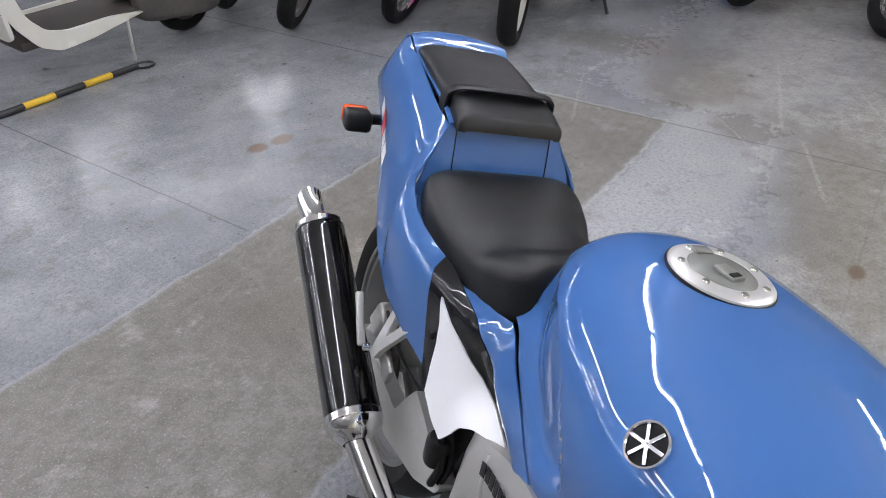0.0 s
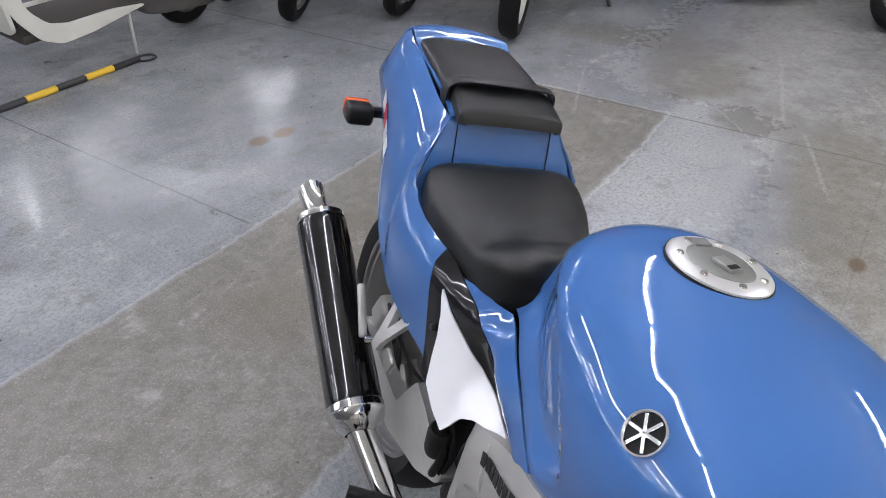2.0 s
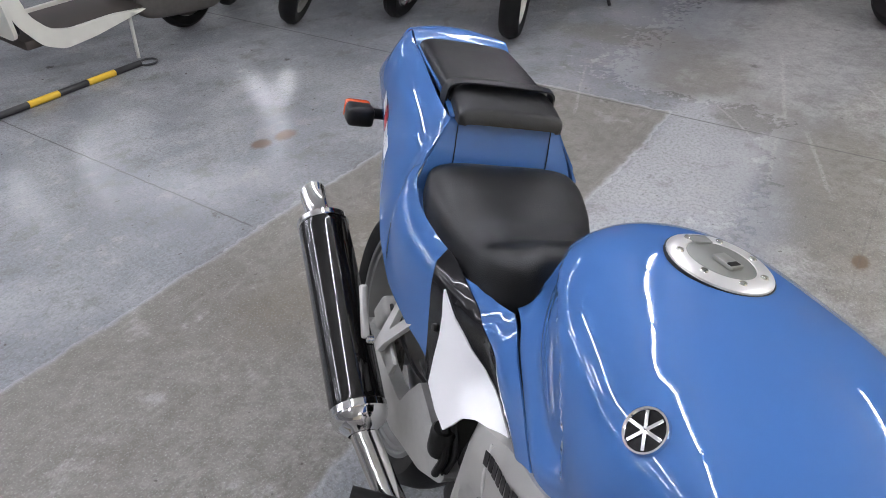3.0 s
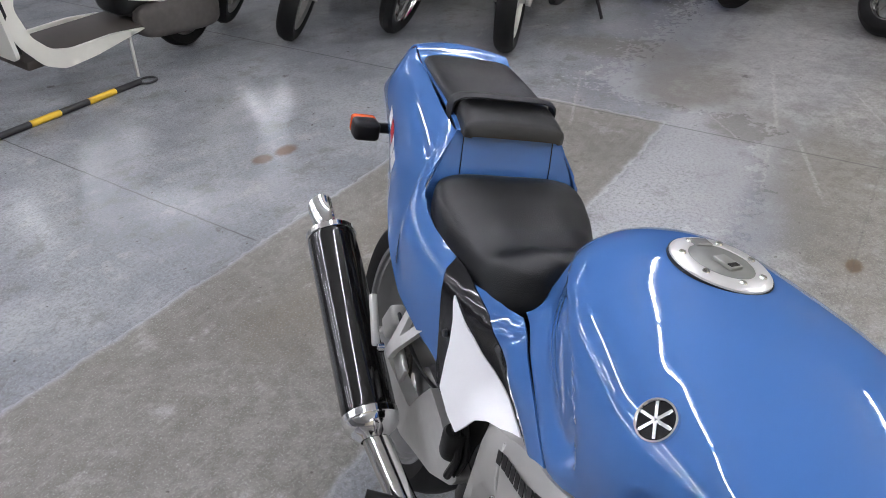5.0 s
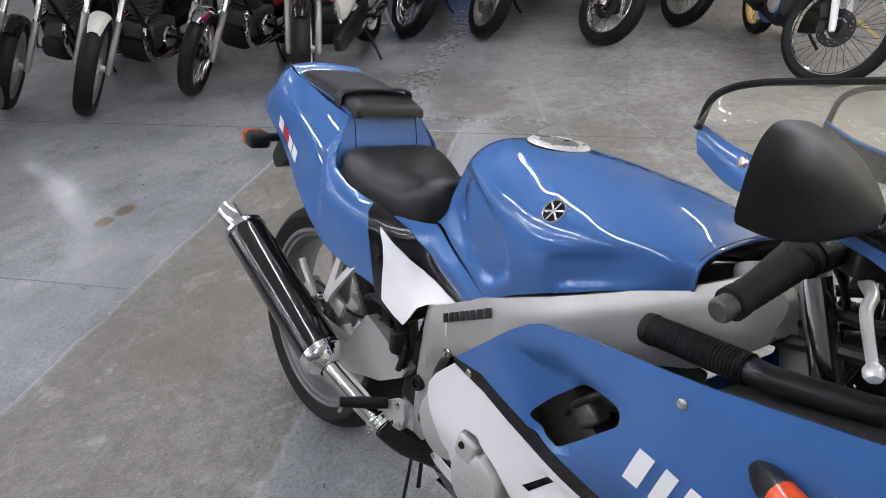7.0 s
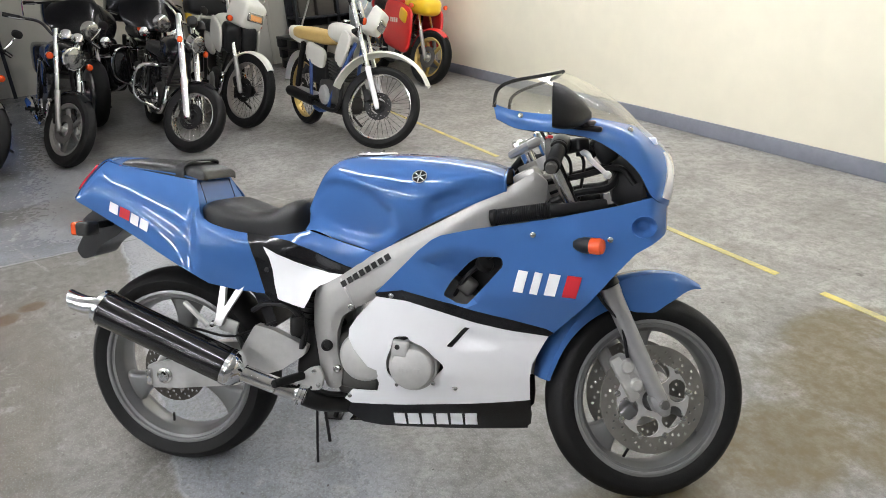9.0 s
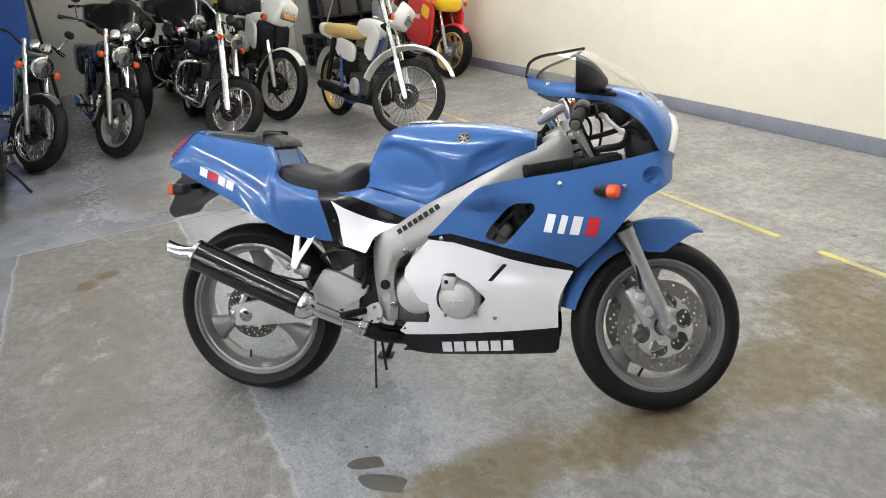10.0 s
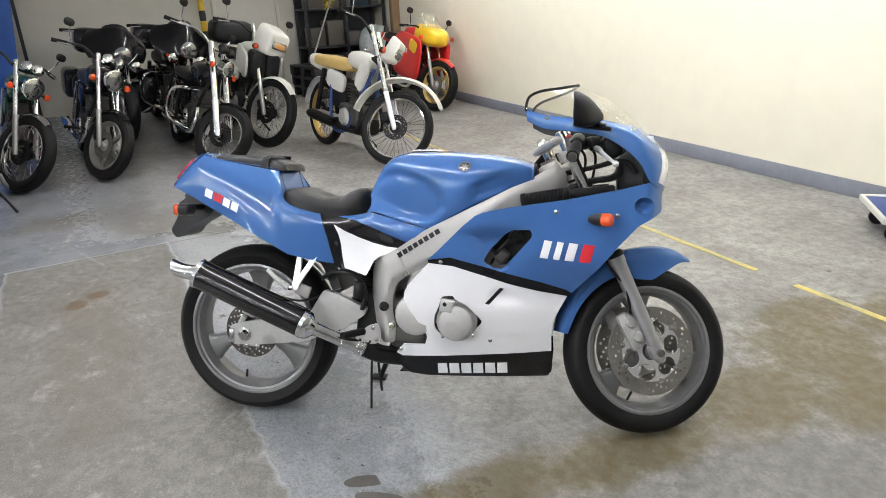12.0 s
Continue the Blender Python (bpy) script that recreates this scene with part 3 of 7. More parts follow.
# fork, axle, brakes
for s in (-1, 1):
    y = s * 0.096
    low, top = Vector((FR_AX.x + 0.004, y, FR_AX.z)), Vector((FR_AX.x + 0.004, y, FR_AX.z)) + RAKE * 0.335
    tip = low + RAKE * 0.775
    slider = lathe([(0, -0.035), (0.012, -0.035), (0.019, -0.02), (0.021, 0.0), (0.022, 0.05), (0.0230, 0.22), (0.0245, 0.31), (0.027, 0.315), (0.027, 0.335), (0.021, 0.338), (0, 0.338)], low, RAKE, 24)
    box((low.x - 0.006, y, low.z + 0.005), (0.05, 0.034, 0.05), 0.012, (0, -24, 0), slider)
    leg = part("fork_leg", slider, FORKM, BIKE, "grey aluminium fork slider", m=STEER)
    part("fork_tube", rod(top - RAKE * 0.01, tip, 0.0195), STEEL, leg)
    part("dust_seal", lathe([(0.021, 0), (0.03, 0.002), (0.029, 0.016), (0.022, 0.022)], top, RAKE, 20, closed=True), PLASTIC, leg)
    part("axle_nut", lathe([(0, s * 0.03), (0.012, s * 0.03), (0.013, s * 0.026), (0.013, 0)], low, (0, 1, 0), 14), STEEL, leg)
    cal = Vector((FR_AX.x - 0.078, s * 0.072, FR_AX.z + 0.072))
    cm = Matrix.Translation(cal) @ Matrix.Rotation(radians(-28), 4, "Y")
    bm = box((0, 0, 0), (0.044, 0.050, 0.112), 0.012, (0, 0, 0), None, 3, cm)
    box((0.024, s * 0.010, 0.0), (0.026, 0.030, 0.070), 0.008, (0, 0, 0), bm, 3, cm)
    box((-0.016, s * 0.020, 0.0), (0.030, 0.020, 0.128), 0.007, (0, 0, 0), bm, 2, cm)
    for k in (-1, 1):
        q = cm @ Vector((0.002, 0, 0.027 * k))
        lathe([(0, s * 0.036), (0.013, s * 0.036), (0.017, s * 0.032), (0.020, s * 0.022), (0.021, s * 0.01)], q, (0, 1, 0), 20, bm)
        rod(q + Vector((0.03, s * -0.01, -0.02)), q + Vector((0.05, s * 0.012, 0.0)), 0.006, bm=bm)
    c = part("brake_caliper", bm, CAST, BIKE, "cast four-piston brake caliper", m=STEER)
    part("mounting_lug", box((cal.x + 0.045, s * 0.084, cal.z - 0.005), (0.07, 0.014, 0.022), 0.005, (0, 20, 0)), CAST, c)
    part("brake_hose", tube([cal + Vector((-0.01, s * 0.03, 0.05)), cal + Vector((-0.03, s * 0.035, 0.14)), Vector((1.22, y, 0.56)), Vector((1.13, s * 0.06, 0.76))], 0.0045), PLASTIC, c)
part("axle", rod(FR_AX + Vector((0, -0.1, 0)), FR_AX + Vector((0, 0.1, 0)), 0.009), STEEL, BIKE, m=STEER)
for h, d in ((0.52, 0.034), (0.742, 0.024)):
    c = Vector((FR_AX.x - 0.006, 0, FR_AX.z)) + RAKE * h
    bm = box((c.x - 0.012, 0, c.z), (0.062, 0.225, d), 0.012, (0, -24, 0))
    part("triple_clamp", bm, CAST, BIKE, "cast fork clamp", m=STEER)
    for s in (-1, 1):
        part("clamp_bolt", rod((c.x + 0.02, s * 0.096, c.z + 0.015), (c.x + 0.012, s * 0.096, c.z + 0.034), 0.014), STEEL, BIKE, m=STEER)

# front mudguard
r_out = curve([60, 75, 95, 125, 150, 168], [0.335, 0.342, 0.332, 0.312, 0.300, 0.293])
r_in = curve([60, 66, 78, 88, 98, 112, 140, 168], [0.334, 0.318, 0.262, 0.232, 0.236, 0.264, 0.272, 0.276])


def guard(a, b):
    t = 62 + 106 * a
    k = abs(2 * b - 1)
    y = (1 if b > 0.5 else -1) * 0.064 * min(1.0, (1.35 * k) ** 0.8)
    ro, ri = r_out(t) + 0.008, r_in(t)
    r = ro - 0.010 * (min(1, k / 0.6)) ** 3 if k < 0.6 else ro - 0.010 - (ro - 0.010 - ri) * (k - 0.6) / 0.4
    narrow = 1 - 0.35 * step_in(0.14, 0.0, a) - 0.15 * step_in(0.9, 1.0, a)
    return Vector((FR_AX.x - 0.010 + r * math.cos(radians(t)), y * narrow, FR_AX.z + r * math.sin(radians(t))))


part("front_mudguard", thicken(grid(guard, 44, 24), 0.003), BLUE, BIKE, "glossy blue front mudguard", m=STEER)

# ---- fuel tank ----
YC = -0.008  # the bodywork's middle, a touch to the right of the wheels' plane
tk_top = curve([0.43, 0.44, 0.453, 0.47, 0.486, 0.507, 0.538, 0.575, 0.62, 0.726, 0.842, 0.917, 0.973, 1.012], [0.735, 0.765, 0.795, 0.833, 0.863, 0.895, 0.919, 0.930, 0.935, 0.936, 0.930, 0.921, 0.910, 0.896])
tk_low = curve([0.43, 0.472, 0.529, 0.58, 0.629, 0.675, 0.748, 0.84, 0.931, 1.012], [0.728, 0.732, 0.719, 0.705, 0.694, 0.684, 0.722, 0.769, 0.810, 0.842])
tk_wide = curve([0.43, 0.453, 0.48, 0.507, 0.54, 0.58, 0.62, 0.66, 0.75, 0.85, 0.93, 0.98, 1.012], [0.050, 0.058, 0.074, 0.094, 0.122, 0.148, 0.163, 0.172, 0.181, 0.177, 0.160, 0.142, 0.124])
tk_foot = curve([0.43, 0.472, 0.529, 0.58, 0.629, 0.675, 0.75, 0.84, 0.93, 1.012], [0.072, 0.084, 0.105, 0.119, 0.133, 0.145, 0.158, 0.162, 0.146, 0.122])
KNEE = [(0.50, 0.88), (0.56, 0.886), (0.62, 0.876), (0.68, 0.852), (0.733, 0.80), (0.742, 0.745), (0.705, 0.705), (0.66, 0.69)]


def seg_dist(p, line):
    best = 9.0
    for (ax, ay), (bx, by) in zip(line, line[1:]):
        dx, dy = bx - ax, by - ay
        t = min(1.0, max(0.0, ((p[0] - ax) * dx + (p[1] - ay) * dy) / (dx * dx + dy * dy)))
        best = min(best, math.hypot(p[0] - ax - t * dx, p[1] - ay - t * dy))
    return best


def tank_at(x, b):
    """b from -1 (foot on the right) over the top to 1."""
    k, s = abs(b), math.copysign(1, b)
    vt, vb, w, wb = tk_top(x), tk_low(x), tk_wide(x), tk_foot(x)
    sh = vt - min(0.110, 0.55 * (vt - vb))
    if k < 0.6:
        q = k / 0.6 * math.pi / 2
        u, v = w * math.sin(q) ** 0.86, sh + (vt - sh) * max(0.0, math.cos(q)) ** 0.80
    else:
        q = (k - 0.6) / 0.4
        u, v = w + (wb - w) * q ** 1.6, sh + (vb - sh) * q
    if k > 0.3:
        if inside((x, v), KNEE + [(0.40, 0.67), (0.40, 0.88)]):
            u -= 0.024 * step_in(0.0, 0.027, seg_dist((x, v), KNEE)) * step_in(0.3, 0.5, k) * step_in(0.44, 0.54, x) * step_in(0.0, 0.045, v - vb)
        u -= 0.012 * step_in(0.808, 0.845, x) * step_in(1.0, 0.88, x) * math.exp(-((v - 0.806 - 0.42 * (x - 0.84)) / 0.026) ** 4)
        u += 0.006 * math.exp(-((x - 0.80) / 0.05) ** 2 - ((v - 0.80) / 0.05) ** 2)
    return Vector((x, s * u, v))


def tank_skin(a, b):
    x = 0.43 + 0.582 * (a - 0.09 * math.sin(2 * math.pi * a))
    return tank_at(x, 2 * b - 1)


bm = grid(tank_skin, 84, 72)
TANK = part("fuel_tank", bm, BLUE, BIKE, "glossy blue fuel tank with knee hollows", smooth=60)
# this face is coloured dark to give the shade of the hollow front
part("tank_front", thicken(grid(lambda a, b: tank_at(1.010, 1.96 * b - 0.98).lerp(Vector((0.975, 0, 0.86)), a ** 0.5), 6, 40), 0.003), SOOT, TANK, "hollow front of the tank, its shade put into a dark colour")
part("tank_flange", tube([tank_at(1.012, 2 * k / 30 - 1) for k in range(31)], 0.0035, 8, 2), BLUE, TANK)
bm = box((0.76, 0, 0.80), (0.42, 0.17, 0.06), 0.02, (0, -20, 0))
part("tank_underside", bm, SOOT, TANK)


def tank_frame(x, b):
    """A frame that sits on the tank's skin, its z along the outward normal."""
    p = tank_at(x, b)
    dx, db = tank_at(x + 0.01, b) - tank_at(x - 0.01, b), tank_at(x, b + 0.03) - tank_at(x, b - 0.03)
    n = dx.cross(db).normalized()
    if n.dot(p - Vector((x, 0, 0.75))) < 0:
        n = -n
    d = (dx - n * dx.dot(n)).normalized()
    m = Matrix((d, n.cross(d), n)).transposed().to_4x4()
    return Matrix.Translation(p) @ m


capm = tank_frame(0.645, 0.0)
bm = lathe([(0.034, 0.001), (0.036, 0.005), (0.050, 0.005), (0.0545, 0.002), (0.0555, -0.003)], (0, 0, 0), (0, 0, 1), 44, m=capm)
CAP = part("filler_ring", bm, BRIGHT, TANK, "bright aluminium filler ring")
part("filler_gasket", lathe([(0.055, -0.006), (0.0565, -0.004), (0.0565, 0.0), (0.055, 0.0)], (0, 0, 0), (0, 0, 1), 44, m=capm, closed=True), PLASTIC, CAP)
part("filler_lid", lathe([(0, 0.0055), (0.033, 0.0055), (0.0355, 0.004), (0.0355, 0.0)], (0, 0, 0), (0, 0, 1), 36, m=capm), mat("matt_grey_lid", (0.20, 0.205, 0.19), 0.45, 0.5, 0.1, 40), CAP, "matt grey filler lid")
part("lock_flap", box((0.008, 0.0, 0.0075), (0.026, 0.019, 0.005), 0.0015, (0, 0, 12), m=capm), mat("lock_flap_grey", (0.26, 0.26, 0.24), 0.4, 0.5, 0.1, 40), CAP)
part("key_slot", box((0.016, 0.0, 0.0102), (0.006, 0.014, 0.001), 0, (0, 0, 12), m=capm), BLACKP, CAP)
part("lid_hinge", box((-0.036, 0.0, 0.006), (0.014, 0.022, 0.004), 0.001, (0, 0, 0), m=capm), mat("hinge_grey", (0.20, 0.20, 0.19), 0.45, 0.5, 0.1, 40), CAP)
for k in range(7):
    t = 2 * math.pi * (k + 0.8) / 7
    part("screw", lathe([(0, 0.0072), (0.002, 0.0066), (0.0034, 0.0068), (0.0042, 0.005)], (0.043 * math.cos(t), 0.043 * math.sin(t), 0), (0, 0, 1), 10, m=capm), STEEL, CAP)

for b in (-0.44, 0.44):
    em = tank_frame(0.800, b) @ Matrix.Diagonal((0.93, 0.93, 1, 1))
    badge = part("round_badge", lathe([(0.0183, 0.0025), (0.0190, 0.0035), (0.0208, 0.0035), (0.0215, 0.0015), (0.0215, -0.001)], (0, 0, 0), (0, 0, 1), 36, m=em), CHROME, TANK, "round chrome tank badge with black face")
    part("badge_face", lathe([(0, 0.0018), (0.0186, 0.0018)], (0, 0, 0), (0, 0, 1), 30, m=em), BLACKP, badge)
    for k in range(3):
        part("badge_bar", box((0, 0, 0.0026), (0.035, 0.0034, 0.0012), 0.0004, (0, 0, 60 * k + 12), m=em), CHROME, badge)
# ---- seat and tail ----
st_top = curve([0.160, 0.172, 0.191, 0.248, 0.311, 0.353, 0.396, 0.427, 0.446, 0.462], [0.792, 0.807, 0.813, 0.799, 0.783, 0.784, 0.806, 0.814, 0.812, 0.790])
st_low = curve([0.160, 0.184, 0.203, 0.239, 0.274, 0.31, 0.35, 0.39, 0.43, 0.462], [0.772, 0.762, 0.755, 0.739, 0.729, 0.722, 0.717, 0.716, 0.721, 0.731])
st_wide = curve([0.160, 0.172, 0.19, 0.22, 0.26, 0.31, 0.35, 0.39, 0.43, 0.462], [0.098, 0.117, 0.131, 0.137, 0.132, 0.116, 0.106, 0.099, 0.085, 0.058])


def seat_skin(a, b):
    x = 0.160 + 0.302 * a
    q = math.pi * (b - 0.5)
    vt, vb, w = st_top(x), st_low(x), st_wide(x)
    # flat cushion with a firm rolled edge and steep sides
    u = w * math.copysign(abs(math.sin(q)) ** 0.55, q)
    v = vb + (vt - vb) * max(0.0, math.cos(q)) ** 0.36
    k = abs(u) / w
    v -= 0.007 * math.exp(-(u / 0.06) ** 2) * math.sin(math.pi * a)
    v -= 0.006 * step_in(0.45, 0.92, k) * step_in(0.30, 0.75, a)
    return Vector((x, YC + u, v))


SEAT = part("rider_seat", thicken(grid(seat_skin, 56, 56), 0.006), VINYL, BIKE, "black vinyl rider seat", smooth=60)


def pad_skin(x0, x1, z0, z1, w0, w1, h0, h1, crown):
    def f(a, b):
        x = x0 + (x1 - x0) * a
        end = min(1.0, min(a, 1 - a) / 0.10)
        end = math.sqrt(max(0.0, 1 - (1 - end) ** 2))
        q = math.pi * (b - 0.5)
        w, h, z = w0 + (w1 - w0) * a, h0 + (h1 - h0) * a, z0 + (z1 - z0) * a
        u = (w - 0.012 * (1 - end)) * math.copysign(abs(math.sin(q)) ** 0.5, q)
        return Vector((x, YC + u, z + (h * (0.15 + 0.85 * end) + crown * math.sin(math.pi * a)) * max(0.0, math.cos(q)) ** 0.36))
    return f


PAD = part("pillion_seat", thicken(grid(pad_skin(-0.098, 0.120, 0.900, 0.874, 0.090, 0.092, 0.030, 0.036, 0.003), 26, 34), 0.004), VINYL, BIKE, "flat black vinyl pillion pad", smooth=60)
part("front_cushion", thicken(grid(pad_skin(0.100, 0.172, 0.872, 0.868, 0.088, 0.092, 0.046, 0.024, 0.004), 20, 34), 0.004), VINYL, PAD, smooth=60)


def strap(a, b):
    q = math.pi * (a - 0.5)
    y = 0.0975 * math.copysign(abs(math.sin(q)) ** 0.5, q)
    z = 0.872 + 0.052 * max(0.0, math.cos(q)) ** 0.35
    return Vector((0.094 + 0.026 * b + 0.02 * math.cos(q) ** 2 - 0.01, YC + y, z + 0.003 * math.sin(math.pi * b)))


part("grab_strap", thicken(grid(strap, 40, 4), 0.003), VINYL, PAD, "black grab strap", smooth=60)

# Body side from the tail to the tank: an upper rail, a lower rail and a swell between them.
RIDGE = [(0.147, 0.869), (0.156, 0.847), (0.166, 0.826), (0.173, 0.805), (0.178, 0.786), (0.188, 0.770)]
bt_z = curve([-0.240, -0.190, -0.125, -0.09, 0.147, 0.156, 0.166, 0.173, 0.178, 0.188, 0.205, 0.24, 0.31, 0.36, 0.43, 0.465, 0.529, 0.60, 0.69], [0.815, 0.873, 0.926, 0.912, 0.869, 0.847, 0.826, 0.805, 0.786, 0.770, 0.757, 0.743, 0.725, 0.719, 0.724, 0.732, 0.719, 0.700, 0.680])
bt_u = curve([-0.240, -0.125, 0.147, 0.156, 0.166, 0.173, 0.178, 0.205, 0.24, 0.31, 0.36, 0.43, 0.47, 0.529, 0.58, 0.629, 0.69], [0.100, 0.094, 0.097, 0.110, 0.124, 0.135, 0.143, 0.143, 0.138, 0.115, 0.104, 0.086, 0.078, 0.098, 0.112, 0.126, 0.142])
bl_z = curve([-0.240, -0.163, -0.089, -0.01, 0.064, 0.135, 0.20, 0.28, 0.353, 0.463, 0.60, 0.69], [0.800, 0.778, 0.739, 0.703, 0.664, 0.627, 0.590, 0.571, 0.560, 0.524, 0.50, 0.49])
bl_u = curve([-0.240, -0.163, -0.089, -0.01, 0.064, 0.135, 0.20, 0.28, 0.353, 0.43, 0.463, 0.69], [0.108, 0.116, 0.123, 0.140, 0.154, 0.162, 0.158, 0.146, 0.132, 0.132, 0.127, 0.142])
b_swell = curve([-0.240, -0.15, 0.0, 0.147, 0.20, 0.30, 0.36, 0.43, 0.69], [0.004, 0.015, 0.021, 0.020, 0.022, 0.023, 0.019, 0.010, 0.0])
b_hollow = curve([0.36, 0.43, 0.472, 0.525, 0.58, 0.66], [0.0, 0.007, 0.020, 0.032, 0.030, 0.010])
b_crease = curve([0.353, 0.39, 0.431, 0.472, 0.522, 0.60], [0.693, 0.670, 0.649, 0.630, 0.618, 0.607])


def body_u(x, z):
    zt, zl = bt_z(x), bl_z(x)
    t = min(1.0, max(0.0, (zt - z) / (zt - zl)))
    p = 0.75 - 0.25 * step_in(0.12, 0.24, x)
    u = bt_u(x) + (bl_u(x) - bt_u(x)) * t + b_swell(x) * math.sin(math.pi * t ** p)
    if x > 0.36:
        u += 0.010 * step_in(0.36, 0.43, x) * math.exp(-((z - zt + 0.035) / 0.022) ** 2) * step_in(0.60, 0.50, x)
        u -= b_hollow(x) * math.exp(-((z - b_crease(x)) / 0.034) ** 2)
    return u


def body_side(s, out=0.0):
    return lambda x, z: Vector((x, YC + s * (body_u(x, z) + out), z))


SEAT_LINE = [(0.205, 0.757), (0.24, 0.743), (0.274, 0.733)]
TAIL_OUT = [(-0.238, 0.815), (-0.190, 0.872), (-0.150, 0.908), (-0.125, 0.925), (-0.09, 0.911)] + RIDGE + SEAT_LINE + [(0.302, 0.727), (0.317, 0.695), (0.331, 0.652), (0.341, 0.606), (0.352, 0.561), (0.28, 0.572), (0.20, 0.591), (0.135, 0.628), (0.064, 0.665), (-0.01, 0.704), (-0.089, 0.740), (-0.163, 0.779)]


def deck(a, b):
    q = 2 * b - 1
    xt = -0.238 + 0.385 * a
    back = 0.045 * step_in(-0.02, -0.20, xt) * (1 - q * q)
    return Vector((xt - back, YC + q * bt_u(xt), bt_z(xt) + 0.005 * (1 - q * q)))


ridge_x, ridge_u = curve([0, 0.25, 0.5, 0.76, 1.0], [0.147, 0.156, 0.166, 0.173, 0.184]), curve([0, 0.25, 0.5, 0.76, 1.0], [0.097, 0.110, 0.124, 0.135, 0.144])


def face(a, b):
    q = 2 * b - 1
    return Vector((ridge_x(a) - 0.010 * a * (1 - q * q), YC + q * ridge_u(a), 0.869 - 0.110 * a))


def tail_end(a, b):
    q = 2 * b - 1
    return Vector((-0.238 - 0.045 * (1 - q * q) + 0.09 * a, YC + q * (0.100 + 0.010 * a), 0.816 - 0.036 * a))


TAIL = part("tail_cowl", thicken(grid(deck, 48, 16), -0.003), BLUE, BIKE, "glossy blue tail cowl", smooth=45)
for s in (-1, 1):
    part("tail_side", sheet(TAIL_OUT, body_side(s), 0.012, (), 0.003), BLUE, TAIL, smooth=40)
    part("panel_seam", tube([face(a, 0.5 + s * k) + Vector((0.0006, 0, 0)) for a, k in ((0.02, 0.425), (0.45, 0.345), (0.95, 0.295))], 0.0009, 6), BLACKP, TAIL)
    part("seat_ledge", thicken(grid(lambda a, b: Vector((0.170 + 0.132 * a, YC + s * (bt_u(0.170 + 0.132 * a) - 0.045 * b), bt_z(0.180 + 0.122 * a) - 0.004 - 0.010 * b)), 16, 3), 0.003), BLUE, TAIL)
part("cowl_face", thicken(grid(face, 14, 20), 0.003), BLUE, TAIL, "blue upright panel behind the seat")
part("tail_end", thicken(grid(tail_end, 6, 12), 0.003), BLUE, TAIL)
part("tail_lamp", thicken(grid(lambda a, b: deck(0.04 + 0.16 * a, 0.16 + 0.68 * b) + Vector((-0.006, 0, 0.006)), 6, 12), 0.010), REDLENS, TAIL, "red tail lamp lens")

# number plate bracket and rear mudguard
poly = rounded([(-0.205, 0.79), (-0.243, 0.768), (-0.272, 0.745), (-0.266, 0.708), (-0.298, 0.655), (-0.277, 0.628), (-0.236, 0.640), (-0.212, 0.672), (-0.150, 0.706), (-0.120, 0.735), (-0.10, 0.77)], 0.012)
bm = sheet(poly, lambda x, z: Vector((x, -0.052, z)), 0.03, (), 0.0, None, (0, 0.104, 0))
UNDER = part("rear_mudguard", bm, PLASTIC, BIKE, "matt black plastic rear mudguard")
for s in (-1, 1):
    st = part("indicator_stalk", rod((-0.170, s * 0.045, 0.742), (-0.172, s * 0.135, 0.740), 0.011), PLASTIC, UNDER)
    bm = box((-0.168, s * 0.160, 0.737), (0.044, 0.054, 0.040), 0.010, (0, 0, 0), None, 3)
    ind = part("rear_indicator", bm, PLASTIC, BIKE, "black rear indicator with amber lens")
    part("lens", box((-0.194, s * 0.160, 0.738), (0.022, 0.052, 0.038), 0.008, (0, 0, 0), None, 3), AMBER, ind)
part("plate_light", box((-0.225, 0, 0.775), (0.05, 0.07, 0.03), 0.008), PLASTIC, UNDER)


# ---- side panels below the seat ----
BLACK_OUT = [(0.303, 0.726), (0.33, 0.7215), (0.361, 0.716), (0.421, 0.703), (0.471, 0.682), (0.519, 0.663), (0.56, 0.646), (0.606, 0.630), (0.575, 0.600), (0.522, 0.598), (0.472, 0.610), (0.42, 0.615), (0.398, 0.600), (0.398, 0.546), (0.372, 0.538), (0.3535, 0.560), (0.3425, 0.606), (0.3325, 0.652), (0.3185, 0.695)]
WHITE_OUT = [(0.353, 0.693), (0.39, 0.670), (0.431, 0.649), (0.472, 0.630), (0.522, 0.616), (0.572, 0.612), (0.548, 0.600), (0.505, 0.585), (0.487, 0.570), (0.476, 0.545), (0.463, 0.522), (0.428, 0.535), (0.391, 0.547), (0.383, 0.587), (0.379, 0.626), (0.370, 0.660)]
COVER_OUT = [(0.363, 0.717), (0.39, 0.720), (0.43, 0.7235), (0.463, 0.7315), (0.529, 0.7165), (0.58, 0.7025), (0.629, 0.691), (0.678, 0.680), (0.64, 0.655), (0.608, 0.631), (0.56, 0.6475), (0.519, 0.6645), (0.471, 0.6835), (0.421, 0.7045)]
